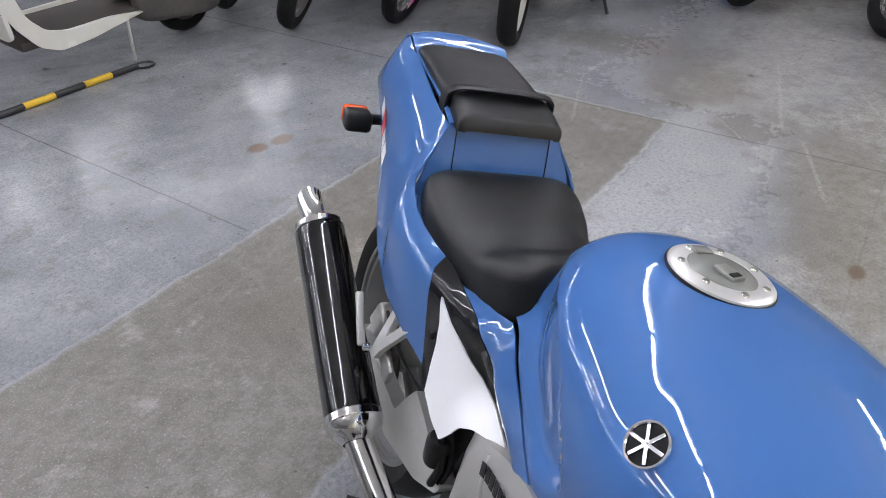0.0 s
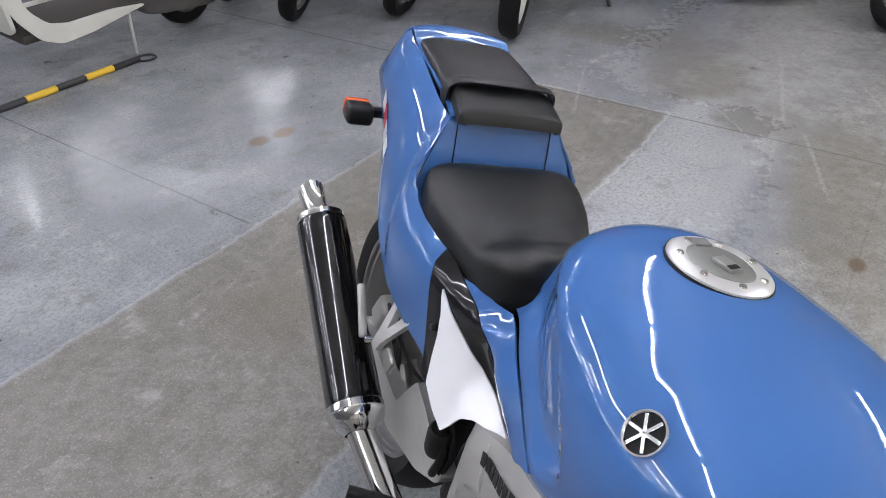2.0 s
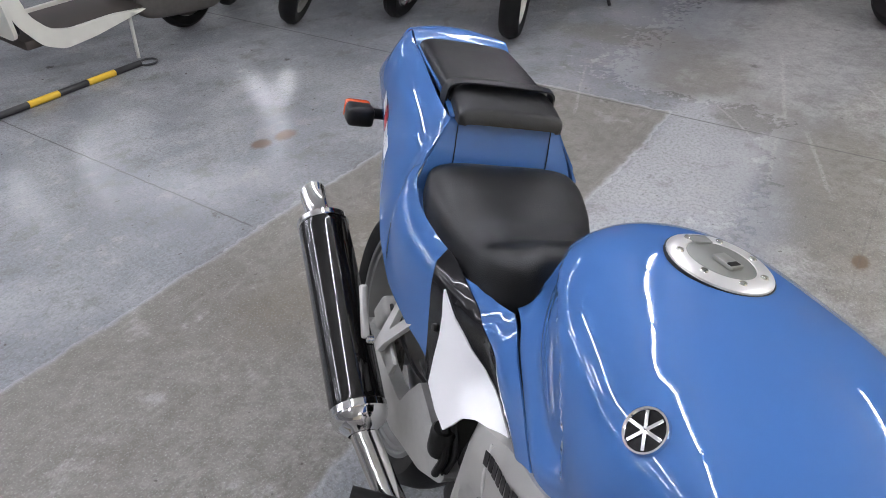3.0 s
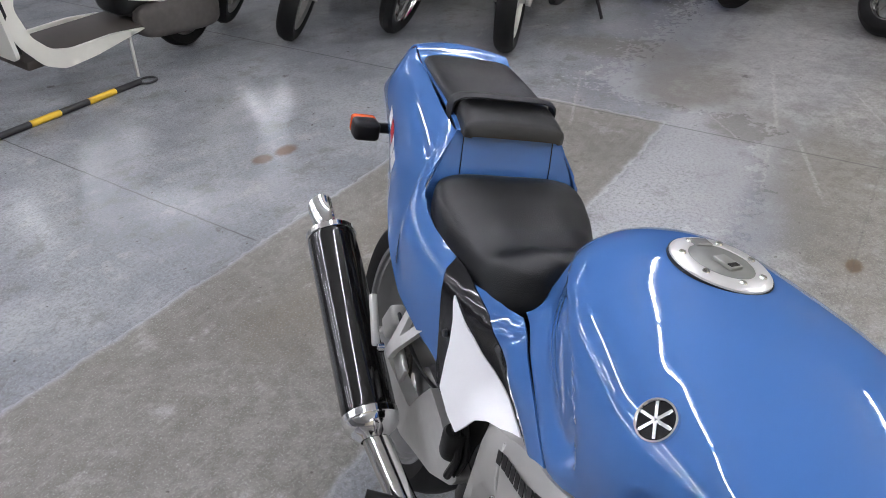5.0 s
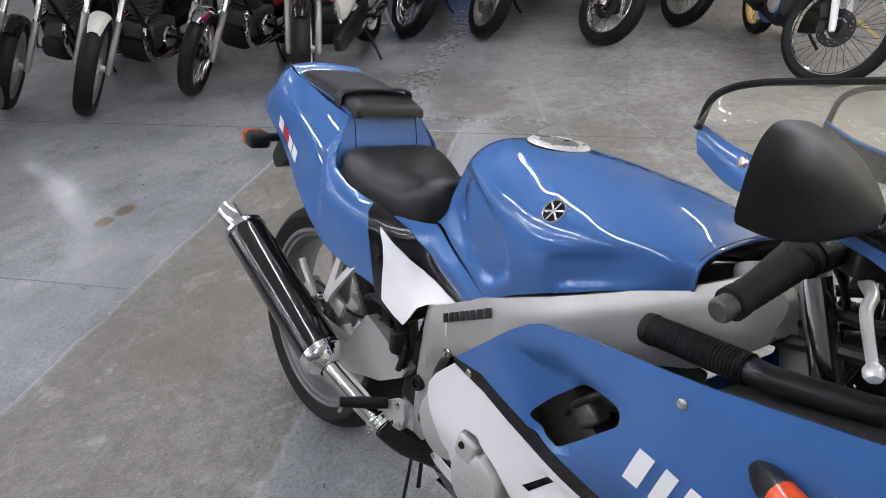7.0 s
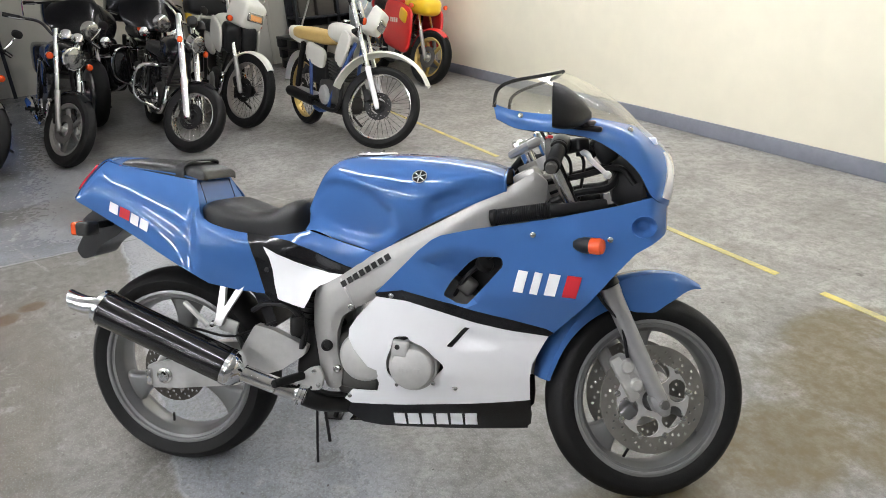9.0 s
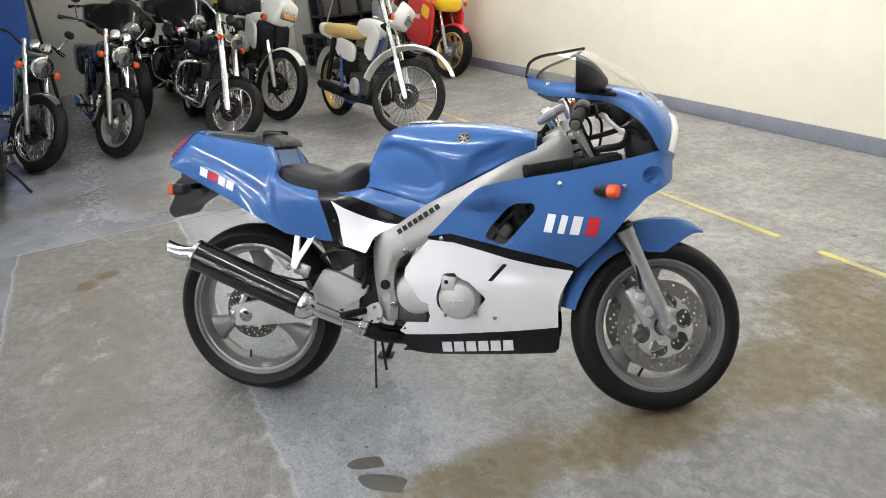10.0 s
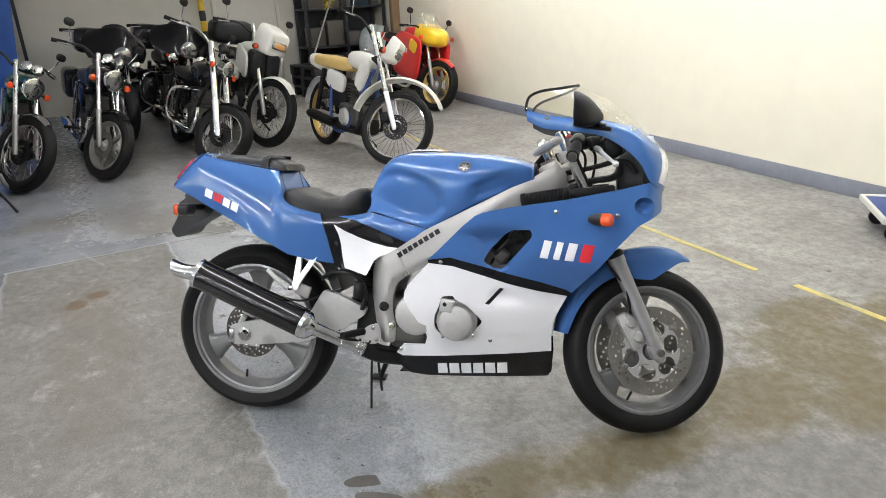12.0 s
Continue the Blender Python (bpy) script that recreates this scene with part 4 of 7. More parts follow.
for s in (-1, 1):
    ob = part("side_panel", sheet(BLACK_OUT, body_side(s, -0.002), 0.012, (), 0.003), BLACKP, BIKE, "gloss black side panel")
    part("white_side_panel", sheet(rounded(WHITE_OUT, 0.003, 2), body_side(s, 0.005), 0.009, (), 0.003), WHITE, BIKE, "white triangular side panel")
    part("seat_rail_cover", sheet(COVER_OUT, body_side(s), 0.012, (), 0.003), BLUE, BIKE, "blue cover below the tank")
    part("panel_ledge", thicken(grid(lambda a, b: Vector((0.302 + 0.062 * a, YC + s * (bt_u(0.302 + 0.062 * a) - 0.03 * b), bt_z(0.302 + 0.062 * a) - 0.003 - 0.008 * b)), 8, 3), 0.003), BLACKP, ob)
    part("panel_bolt", lathe([(0, 0.006), (0.006, 0.005), (0.007, 0)], body_side(s, 0.001)(0.362, 0.628), (0, s, 0), 12), SOOT, ob)
# gap filler under the tank and seat
part("seat_rail", box((0.38, 0, 0.66), (0.56, 0.15, 0.07), 0.02, (0, 2, 0)), SOOT, BIKE, "dark seat rail")

# ---- frame ----
sp_w = curve([0.46, 0.57, 0.72, 0.85, 0.95, 1.03, 1.13], [0.124, 0.132, 0.170, 0.176, 0.152, 0.122, 0.088])
SPAR = [(0.488, 0.572), (0.565, 0.612), (0.665, 0.677), (0.757, 0.722), (0.848, 0.767), (0.937, 0.812), (1.015, 0.850), (1.085, 0.893), (1.118, 0.862), (1.108, 0.80), (1.04, 0.735), (0.90, 0.69), (0.795, 0.64), (0.70, 0.575), (0.60, 0.522), (0.566, 0.500), (0.549, 0.455), (0.547, 0.40), (0.560, 0.335), (0.554, 0.293), (0.511, 0.290), (0.488, 0.34), (0.470, 0.46), (0.474, 0.54)]


def spar(s, out=0.0):
    edge = SPAR + [SPAR[0]]
    return lambda x, z: Vector((x, s * (sp_w(x) - 0.45 * max(0.0, 0.527 - x) * step_in(0.60, 0.55, z) - 0.012 * (1 - step_in(0.0, 0.022, seg_dist((x, z), edge))) + out), z))


for s in (-1, 1):
    side = part("frame_spar", sheet(rounded(SPAR, 0.012), spar(s), 0.013, (), 0.0, None, (0, -s * 0.03, 0)), ALU, BIKE, "brushed aluminium twin-spar frame", smooth=25)
    part("weld_seam", tube([spar(s, 0.001)(x, z) for x, z in ((0.566, 0.604), (0.590, 0.565), (0.606, 0.528))], 0.0035, 8), CAST, side)
    for x, z, r in ((0.521, 0.417, 0.0165), (0.547, 0.351, 0.011), (0.597, 0.530, 0.010)):
        p = spar(s, 0.0)(x, z)
        part("pivot_bolt", lathe([(0, 0.004), (0.55 * r, 0.004), (0.6 * r, 0.009), (0.9 * r, 0.008), (r, 0.003), (r, -0.004)], p, (0, s, 0), 20), SOOT if r > 0.015 else STEEL, side)
    # maker's word on the spar, as plain dark bars
    for k in range(8):
        t0, t1 = k / 8 + 0.012, (k + 1) / 8 - 0.022
        a, b = Vector((0.570, 0.589)), Vector((0.722, 0.681))
        up = Vector((-0.009, 0.0135))
        q = [a.lerp(b, t0) - up * 0.5, a.lerp(b, t1) - up * 0.5, a.lerp(b, t1) + up * 0.5, a.lerp(b, t0) + up * 0.5]
        part("spar_mark", sheet([tuple(p) for p in q], spar(s, 0.0045), 0.02, (), 0.0008), SOOT, side)
part("steering_head", lathe([(0.0, -0.075), (0.034, -0.075), (0.036, -0.06), (0.031, 0.0), (0.036, 0.06), (0.034, 0.07), (0, 0.07)], HEAD - RAKE * 0.10, RAKE, 24), ALU, BIKE)
for s in (-1, 1):
    part("head_gusset", box((1.075, s * 0.05, 0.845), (0.07, 0.05, 0.10), 0.012, (0, -24, s * 18)), ALU, BIKE)

# ---- swing arm, silencer, foot rests ----
ARM = rounded([(-0.048, 0.326), (0.06, 0.350), (0.228, 0.357), (0.243, 0.360), (0.264, 0.402), (0.303, 0.463), (0.355, 0.449), (0.453, 0.402), (0.442, 0.377), (0.374, 0.332), (0.31, 0.312), (0.233, 0.280), (0.06, 0.262), (-0.034, 0.258)], 0.008)
BEAM = rounded([(-0.048, 0.326), (0.06, 0.344), (0.228, 0.352), (0.44, 0.362), (0.442, 0.320), (0.31, 0.300), (0.233, 0.276), (0.06, 0.262), (-0.034, 0.258)], 0.008)
for s, outline in ((-1, ARM), (1, BEAM)):
    arm = part("swing_arm", sheet(outline, lambda x, z: Vector((x, s * (0.112 - 0.010 * step_in(0.3, 0.5, x)), z)), 0.03, (), 0.0, None, (0, -s * 0.028, 0)), CAST, BIKE, "cast aluminium swing arm", smooth=25)
    part("axle_nut", lathe([(0, 0.018), (0.012, 0.018), (0.016, 0.014), (0.017, 0.006), (0.024, 0.004), (0.024, 0)], (0.009, s * 0.112, 0.297), (0, s, 0), 18), STEEL, arm)
    part("chain_adjuster", box((-0.04, s * 0.105, 0.292), (0.018, 0.03, 0.05), 0.004), STEEL, arm)
bm = box((0.03, -0.088, 0.395), (0.05, 0.035, 0.075), 0.01, (0, 28, 0), None, 3)
rod((0.0, -0.088, 0.36), (-0.02, -0.088, 0.33), 0.01, bm=bm)
part("rear_caliper", bm, CAST, BIKE, "cast rear brake caliper")
part("rear_brake_hose", tube([(0.05, -0.09, 0.43), (0.11, -0.10, 0.44), (0.22, -0.09, 0.42), (0.36, -0.09, 0.47)], 0.004), PLASTIC, BIKE)

m0, m1 = Vector((-0.104, -0.216, 0.528)), Vector((0.274, -0.192, 0.358))
ax = (m1 - m0).normalized()
ln = (m1 - m0).length
SIL = part("silencer", lathe([(0, 0), (0.034, 0.0), (0.046, 0.004), (0.0490, 0.010), (0.0500, 0.03), (0.0500, ln - 0.03), (0.0490, ln - 0.006), (0.046, ln), (0, ln)], m0, ax, 44), CARBON, BIKE, "dark glossy round silencer with chrome ends")
for h, w in ((0.002, 0.014), (ln - 0.020, 0.016)):
    part("chrome_band", lathe([(0.0500, h), (0.0516, h + 0.002), (0.0516, h + w - 0.002), (0.0500, h + w)], m0, ax, 44, closed=True), CHROME, SIL)
part("front_cone", lathe([(0.0500, ln - 0.004), (0.0485, ln + 0.006), (0.042, ln + 0.016), (0.031, ln + 0.024), (0.0255, ln + 0.030)], m0, ax, 36), CHROME, SIL)
t0 = m0 - ax * 0.002


def tailpipe(a, b):
    c = t0.lerp(Vector((-0.182, -0.224, 0.545)), a) + Vector((0, 0, -0.006 * math.sin(math.pi * a)))
    d = (Vector((-0.195, -0.218, 0.548)) - t0).normalized()
    side = d.cross(Vector((0, 0, 1))).normalized()
    up = side.cross(d)
    r = 0.0245 + 0.003 * a ** 2
    t = 2 * math.pi * b
    return c + r * (math.cos(t) * up + math.sin(t) * side) + d * (0.010 * a * math.cos(t))


part("tail_pipe", thicken(grid(tailpipe, 12, 32), 0.0025), CHROME, SIL, "slash-cut chrome tail pipe")
pipe = part("link_pipe", tube([m1 + ax * 0.02, Vector((0.374, -0.166, 0.310)), Vector((0.455, -0.140, 0.272))], 0.0240, 20), STEEL, BIKE, "polished steel exhaust link pipe")
cl = lathe([(0.025, 0), (0.030, 0.001), (0.031, 0.008), (0.028, 0.011), (0.028, 0.017), (0.031, 0.02), (0.031, 0.028), (0.025, 0.03)], (0.428, -0.147, 0.284), (0.1, 0.024, -0.045), 24, closed=True)
rod((0.444, -0.180, 0.262), (0.444, -0.125, 0.254), 0.004, bm=cl)
part("pipe_clamp", cl, CHROME, pipe)
part("collector_pipe", tube([(0.452, -0.140, 0.273), (0.495, -0.108, 0.246), (0.55, -0.055, 0.226), (0.70, -0.03, 0.225)], 0.0275, 18), SOOT, BIKE, "black collector pipe")
for s in (-1, 1):
    arms = rounded([(0.226, 0.585), (0.242, 0.585), (0.240, 0.524), (0.284, 0.592), (0.300, 0.586), (0.243, 0.497), (0.232, 0.470), (0.212, 0.476), (0.216, 0.50)], 0.006)
    br = part("footrest_bracket", sheet(arms, lambda x, z: Vector((x, s * (0.172 - 0.20 * max(0.0, z - 0.48)), z)), 0.02, (), 0.0, None, (0, -s * 0.012, 0)), BRIGHT, BIKE, "bright alloy Y-shaped pillion footrest bracket")
    part("bracket_plate", box((0.244, s * 0.150, 0.468), (0.055, 0.012, 0.042), 0.006, (0, 20, 0)), ALU, br)
    part("bolt", lathe([(0, 0.012), (0.005, 0.012), (0.008, 0.010), (0.009, 0.0)], (0.212, s * 0.176, 0.480), (0, s, 0), 14), STEEL, br)
    peg = part("pillion_peg", box((0.168, s * 0.186, 0.508), (0.094, 0.014, 0.013), 0.004, (0, 44, 0), None, 3), CAST, br, "folded alloy pillion footrest")
    plate = part("rider_bracket", sheet(rounded([(0.425, 0.318), (0.47, 0.352), (0.50, 0.36), (0.512, 0.33), (0.505, 0.293), (0.47, 0.288), (0.43, 0.298)], 0.010), lambda x, z: Vector((x, s * 0.140, z)), 0.03, (), 0.0, None, (0, -s * 0.012, 0)), CAST, BIKE, "cast rider footrest bracket")
    pg = part("rider_footrest", tube([(0.452, s * 0.142, 0.332), (0.428, s * 0.19, 0.334), (0.408, s * 0.232, 0.336)], 0.012, 12, radii=[0.012, 0.0125, 0.011]), RUBBER, plate, "black rubber rider footrest")
    part("feeler", rod((0.409, s * 0.226, 0.328), (0.404, s * 0.228, 0.308), 0.0035), STEEL, pg)
    for x, z in ((0.452, 0.325), (0.486, 0.345), (0.497, 0.306)):
        part("bolt", lathe([(0, 0.006), (0.006, 0.005), (0.007, 0)], (x, s * 0.14, z), (0, s, 0), 10), STEEL, plate)
part("brake_pedal", tube([(0.47, -0.135, 0.30), (0.51, -0.118, 0.275), (0.55, -0.085, 0.262), (0.58, -0.08, 0.262)], 0.008, 10), SOOT, BIKE, "black brake pedal")
part("pedal_pad", box((0.585, -0.082, 0.266), (0.034, 0.036, 0.014), 0.005, (0, 6, 0)), RUBBER, BIKE)
part("gear_lever", tube([(0.47, 0.148, 0.30), (0.55, 0.158, 0.285), (0.61, 0.18, 0.30)], 0.006, 10), STEEL, BIKE)

# side stand: its foot stands on the floor left of the wheels' line
stand = part("side_stand", tube([(0.50, 0.12, 0.26), (0.46, 0.165, 0.17), (0.412, 0.215, 0.068)], 0.011, 12, radii=[0.014, 0.011, 0.010]), SOOT, BIKE, "black steel side stand")
part("stand_foot", box((0.405, 0.222, 0.0655), (0.06, 0.04, 0.008), 0.003, (LEAN, 0, 0)), SOOT, stand)
part("drain_hose", tube([(0.455, -0.05, 0.24), (0.452, -0.05, 0.14), (0.452, -0.055, 0.035)], 0.0042, 8), PLASTIC, BIKE)
part("drain_hose", tube([(0.47, -0.04, 0.24), (0.482, -0.045, 0.15), (0.49, -0.05, 0.10)], 0.005, 8), PLASTIC, BIKE)

# ---- engine and dark internals ----
bm = box((0.67, 0, 0.37), (0.30, 0.21, 0.18), 0.03, (0, -8, 0), None, 3)
box((0.86, 0, 0.47), (0.18, 0.27, 0.26), 0.02, (0, 40, 0), bm, 2)
ENG = part("engine", bm, ENGINE, BIKE, "dusty cast engine block")
for k in range(6):
    part("cooling_fin", box((0.82 + 0.012 * k, 0, 0.42 + 0.016 * k), (0.19, 0.29, 0.004), 0, (0, 40, 0)), ENGINE, ENG)
cv = part("clutch_cover", lathe([(0, 0.030), (0.045, 0.030), (0.054, 0.026), (0.058, 0.018), (0.060, 0.0), (0.066, -0.002), (0.066, -0.05)], (0.775, -0.176, 0.386), (0, -1, 0), 40), CAST, BIKE, "round cast engine cover", smooth=25)
part("filler_cap", box((0.748, -0.196, 0.440), (0.046, 0.022, 0.044), 0.007, (0, 8, 0), None, 3), CAST, cv)
part("cap_screw", lathe([(0, 0.003), (0.006, 0.003), (0.007, 0)], (0.742, -0.207, 0.446), (0, -1, 0), 12), SOOT, cv)
for t in (20, 130, 230, 320):
    part("cover_bolt", lathe([(0, 0.006), (0.005, 0.005), (0.006, 0)], (0.775 + 0.070 * math.cos(radians(t)), -0.17, 0.386 + 0.070 * math.sin(radians(t))), (0, -1, 0), 10), STEEL, cv)
# raised maker's word on the cover, as plain bars
for k in range(6):
    part("cover_mark", box((0.748 + 0.0105 * k, -0.2065, 0.384), (0.0075, 0.0015, 0.011), 0.0004), CAST, cv)
rc = part("rear_cover", lathe([(0, 0.012), (0.05, 0.012), (0.064, 0.004), (0.070, -0.01), (0.070, -0.05)], (0.632, -0.150, 0.395), (0, -1, 0), 36), CAST, BIKE, "cast side cover")
part("sprocket_box", box((0.60, -0.088, 0.315), (0.12, 0.05, 0.06), 0.014, (0, 10, 0), None, 3), ENGINE, BIKE)
part("ignition_cover", lathe([(0, 0.012), (0.05, 0.012), (0.062, 0.0), (0.062, -0.04)], (0.70, 0.15, 0.38), (0, 1, 0), 36), CAST, BIKE)
# seen through the air duct
# added dark plate that stands for the shade deep in the duct
part("duct_shade_plate", box((0.955, -0.085, 0.635), (0.20, 0.01, 0.20), 0.004, (0, 0, -8)), SOOT, BIKE)
# added dark block that fills the gap beside the swing arm
part("linkage_dark_fill", box((0.46, 0, 0.375), (0.10, 0.15, 0.16), 0.02, (0, 8, 0), None, 3), SOOT, BIKE)
part("carburettor", box((0.915, -0.128, 0.598), (0.045, 0.04, 0.045), 0.010, (0, 40, 0), None, 3), ENGINE, BIKE, "dusty cast carburettor")
part("carburettor_top", lathe([(0, 0.02), (0.02, 0.018), (0.024, 0.008), (0.024, 0)], (0.96, -0.14, 0.655), (0.4, -0.6, 0.6), 20), SOOT, BIKE)
part("coil_lead", tube([(0.88, -0.13, 0.57), (0.92, -0.15, 0.63), (0.985, -0.14, 0.685)], 0.006, 8), PLASTIC, BIKE)
part("air_box_fill", box((0.80, 0, 0.63), (0.30, 0.2, 0.12), 0.02, (0, -25, 0)), SOOT, BIKE)
part("radiator", box((1.03, 0, 0.50), (0.04, 0.26, 0.30), 0.01, (0, 18, 0)), SOOT, BIKE)
# under the seat: battery box, shock, hoses
part("battery_box", box((0.34, 0, 0.60), (0.17, 0.14, 0.12), 0.015, (0, 10, 0)), SOOT, BIKE)
part("rear_shock", lathe([(0, 0), (0.018, 0), (0.018, 0.03), (0.032, 0.035), (0.032, 0.17), (0.02, 0.175), (0, 0.2)], (0.39, 0, 0.36), (0.25, 0, 1), 18), SOOT, BIKE)
bm = bmesh.new()
for k in range(9):
    lathe([(0.030, 0), (0.036, 0.004), (0.030, 0.008)], (0.402 + 0.0045 * k, 0, 0.41 + 0.017 * k), (0.25, 0, 1), 18, bm)
part("shock_spring", bm, SOOT, BIKE)
for y in (-0.115, -0.10):
    part("hose", tube([(0.30, y, 0.505), (0.35, y - 0.015, 0.53), (0.42, y - 0.012, 0.52), (0.45, y, 0.46), (0.44, y, 0.40)], 0.007, 10), PLASTIC, BIKE)
part("reservoir", lathe([(0, 0), (0.018, 0.002), (0.02, 0.01), (0.02, 0.05), (0.016, 0.056), (0, 0.056)], (0.43, -0.115, 0.44), (0.1, -0.1, 1), 18), SOOT, BIKE)
part("inner_mudguard", sheet(rounded([(0.02, 0.70), (0.20, 0.62), (0.33, 0.57), (0.36, 0.45), (0.33, 0.45), (0.29, 0.55), (0.16, 0.61), (0.02, 0.672)], 0.015), lambda x, z: Vector((x, -0.085, z)), 0.04, (), 0.0, None, (0, 0.17, 0)), PLASTIC, BIKE, "black inner mudguard")

# ---- fairing ----
fu_w = curve([0.55, 0.69, 0.85, 1.03, 1.20, 1.36, 1.395, 1.412, 1.421], [0.194, 0.209, 0.219, 0.219, 0.215, 0.207, 0.170, 0.105, 0.0])
fd_w = curve([0.40, 0.55, 0.66, 0.75, 0.90, 1.00, 1.08, 1.13], [0.120, 0.159, 0.189, 0.199, 0.195, 0.180, 0.158, 0.145])
fp = curve([0.17, 0.20, 0.24, 0.29, 0.32, 0.36, 0.45, 0.60], [0.36, 0.45, 0.56, 0.67, 0.74, 0.84, 0.98, 1.0])
fq = curve([0.55, 0.66, 0.75, 0.84], [0.98, 1.0, 1.0, 0.97])
DUCT = [(0.845, 0.590), (0.777, 0.674), (0.80, 0.694), (0.892, 0.722), (1.03, 0.704), (0.935, 0.556), (0.88, 0.560)]
DUCT_RIM = DUCT[:5]
HOLE = rounded([(0.864, 0.588), (0.882, 0.620), (0.930, 0.671), (0.955, 0.687), (1.013, 0.689), (1.018, 0.668), (0.924, 0.563), (0.893, 0.567)], 0.010, 3)


def cowl_u(x, z):
    t = step_in(0.44, 0.62, z)
    u = fd_w(x) * fp(z) * (1 - t) + fu_w(x) * fq(z) * t
    if inside((x, z), DUCT):
        u -= 0.046 * step_in(0.0, 0.075, seg_dist((x, z), DUCT_RIM)) * step_in(0.0, 0.028, seg_dist((x, z), DUCT[4:6])) * step_in(0.0, 0.022, seg_dist((x, z), DUCT[5:] + DUCT[:1]))
    # scoop ahead of the slot, and the small round hollow beside the nose
    if z < 0.52:
        u -= 0.017 * step_in(0.0, 0.03, x - 0.885) * step_in(1.02, 0.91, x) * math.exp(-((z - (0.478 - 0.12 * (x - 0.9))) / 0.022) ** 4)
    return u


def cowl(s, out=0.0):
    return lambda x, z: Vector((x, s * max(0.0, cowl_u(x, z) + out), z))


UPPER = [(0.688, 0.588), (0.732, 0.630), (0.803, 0.700), (0.839, 0.729), (0.862, 0.740), (0.944, 0.757), (1.114, 0.781), (1.278, 0.813), (1.363, 0.834), (1.395, 0.832), (1.412, 0.815), (1.4205, 0.79), (1.419, 0.765), (1.398, 0.742), (1.330, 0.702), (1.276, 0.643), (1.220, 0.573), (1.139, 0.486), (1.12, 0.498), (1.035, 0.526), (0.945, 0.549), (0.859, 0.573), (0.76, 0.598)]
STRIPE = [(0.686, 0.588), (0.76, 0.598), (0.859, 0.573), (0.945, 0.549), (1.035, 0.526), (1.12, 0.498), (1.139, 0.486), (1.126, 0.476), (1.035, 0.494), (0.945, 0.517), (0.859, 0.544), (0.77, 0.570), (0.690, 0.578)]
LOWER = [(0.690, 0.578), (0.77, 0.570), (0.859, 0.544), (0.945, 0.517), (1.035, 0.494), (1.126, 0.476), (1.104, 0.435), (1.086, 0.40), (1.078, 0.36), (1.078, 0.296), (0.85, 0.277), (0.70, 0.264), (0.576, 0.254), (0.556, 0.266), (0.585, 0.300), (0.662, 0.305), (0.672, 0.33), (0.668, 0.348), (0.642, 0.382), (0.612, 0.425), (0.599, 0.455), (0.604, 0.482), (0.632, 0.520)]
BELLY = [(0.576, 0.254), (0.70, 0.264), (0.85, 0.277), (1.078, 0.296), (1.082, 0.25), (1.079, 0.225), (1.062, 0.211), (0.85, 0.200), (0.655, 0.192), (0.60, 0.197), (0.555, 0.228)]
LOWER = [(x, z - 0.011 * step_in(0.40, 0.30, z)) for x, z in LOWER]
BELLY = [(x, z - 0.011 - 0.010 * step_in(0.25, 0.21, z)) for x, z in BELLY]
CLUTCH = rounded([(0.703, 0.40), (0.700, 0.36), (0.728, 0.325), (0.775, 0.312), (0.815, 0.326), (0.835, 0.36), (0.862, 0.388), (0.840, 0.412), (0.812, 0.444), (0.772, 0.462), (0.768, 0.474), (0.728, 0.470), (0.722, 0.440)], 0.014, 3)
SLOT = rounded([(0.918, 0.504), (0.931, 0.500), (0.882, 0.446), (0.868, 0.449)], 0.003, 2)
EAR = [(1.347 + 0.031 * math.cos(t), 0.765 + 0.027 * math.sin(t)) for t in (2 * math.pi * k / 28 for k in range(28))]
NOSE_BLACK = mat("inner_fairing_black", (0.014, 0.014, 0.015), 0.55, 0, 0.2, 25, bump=0.1)
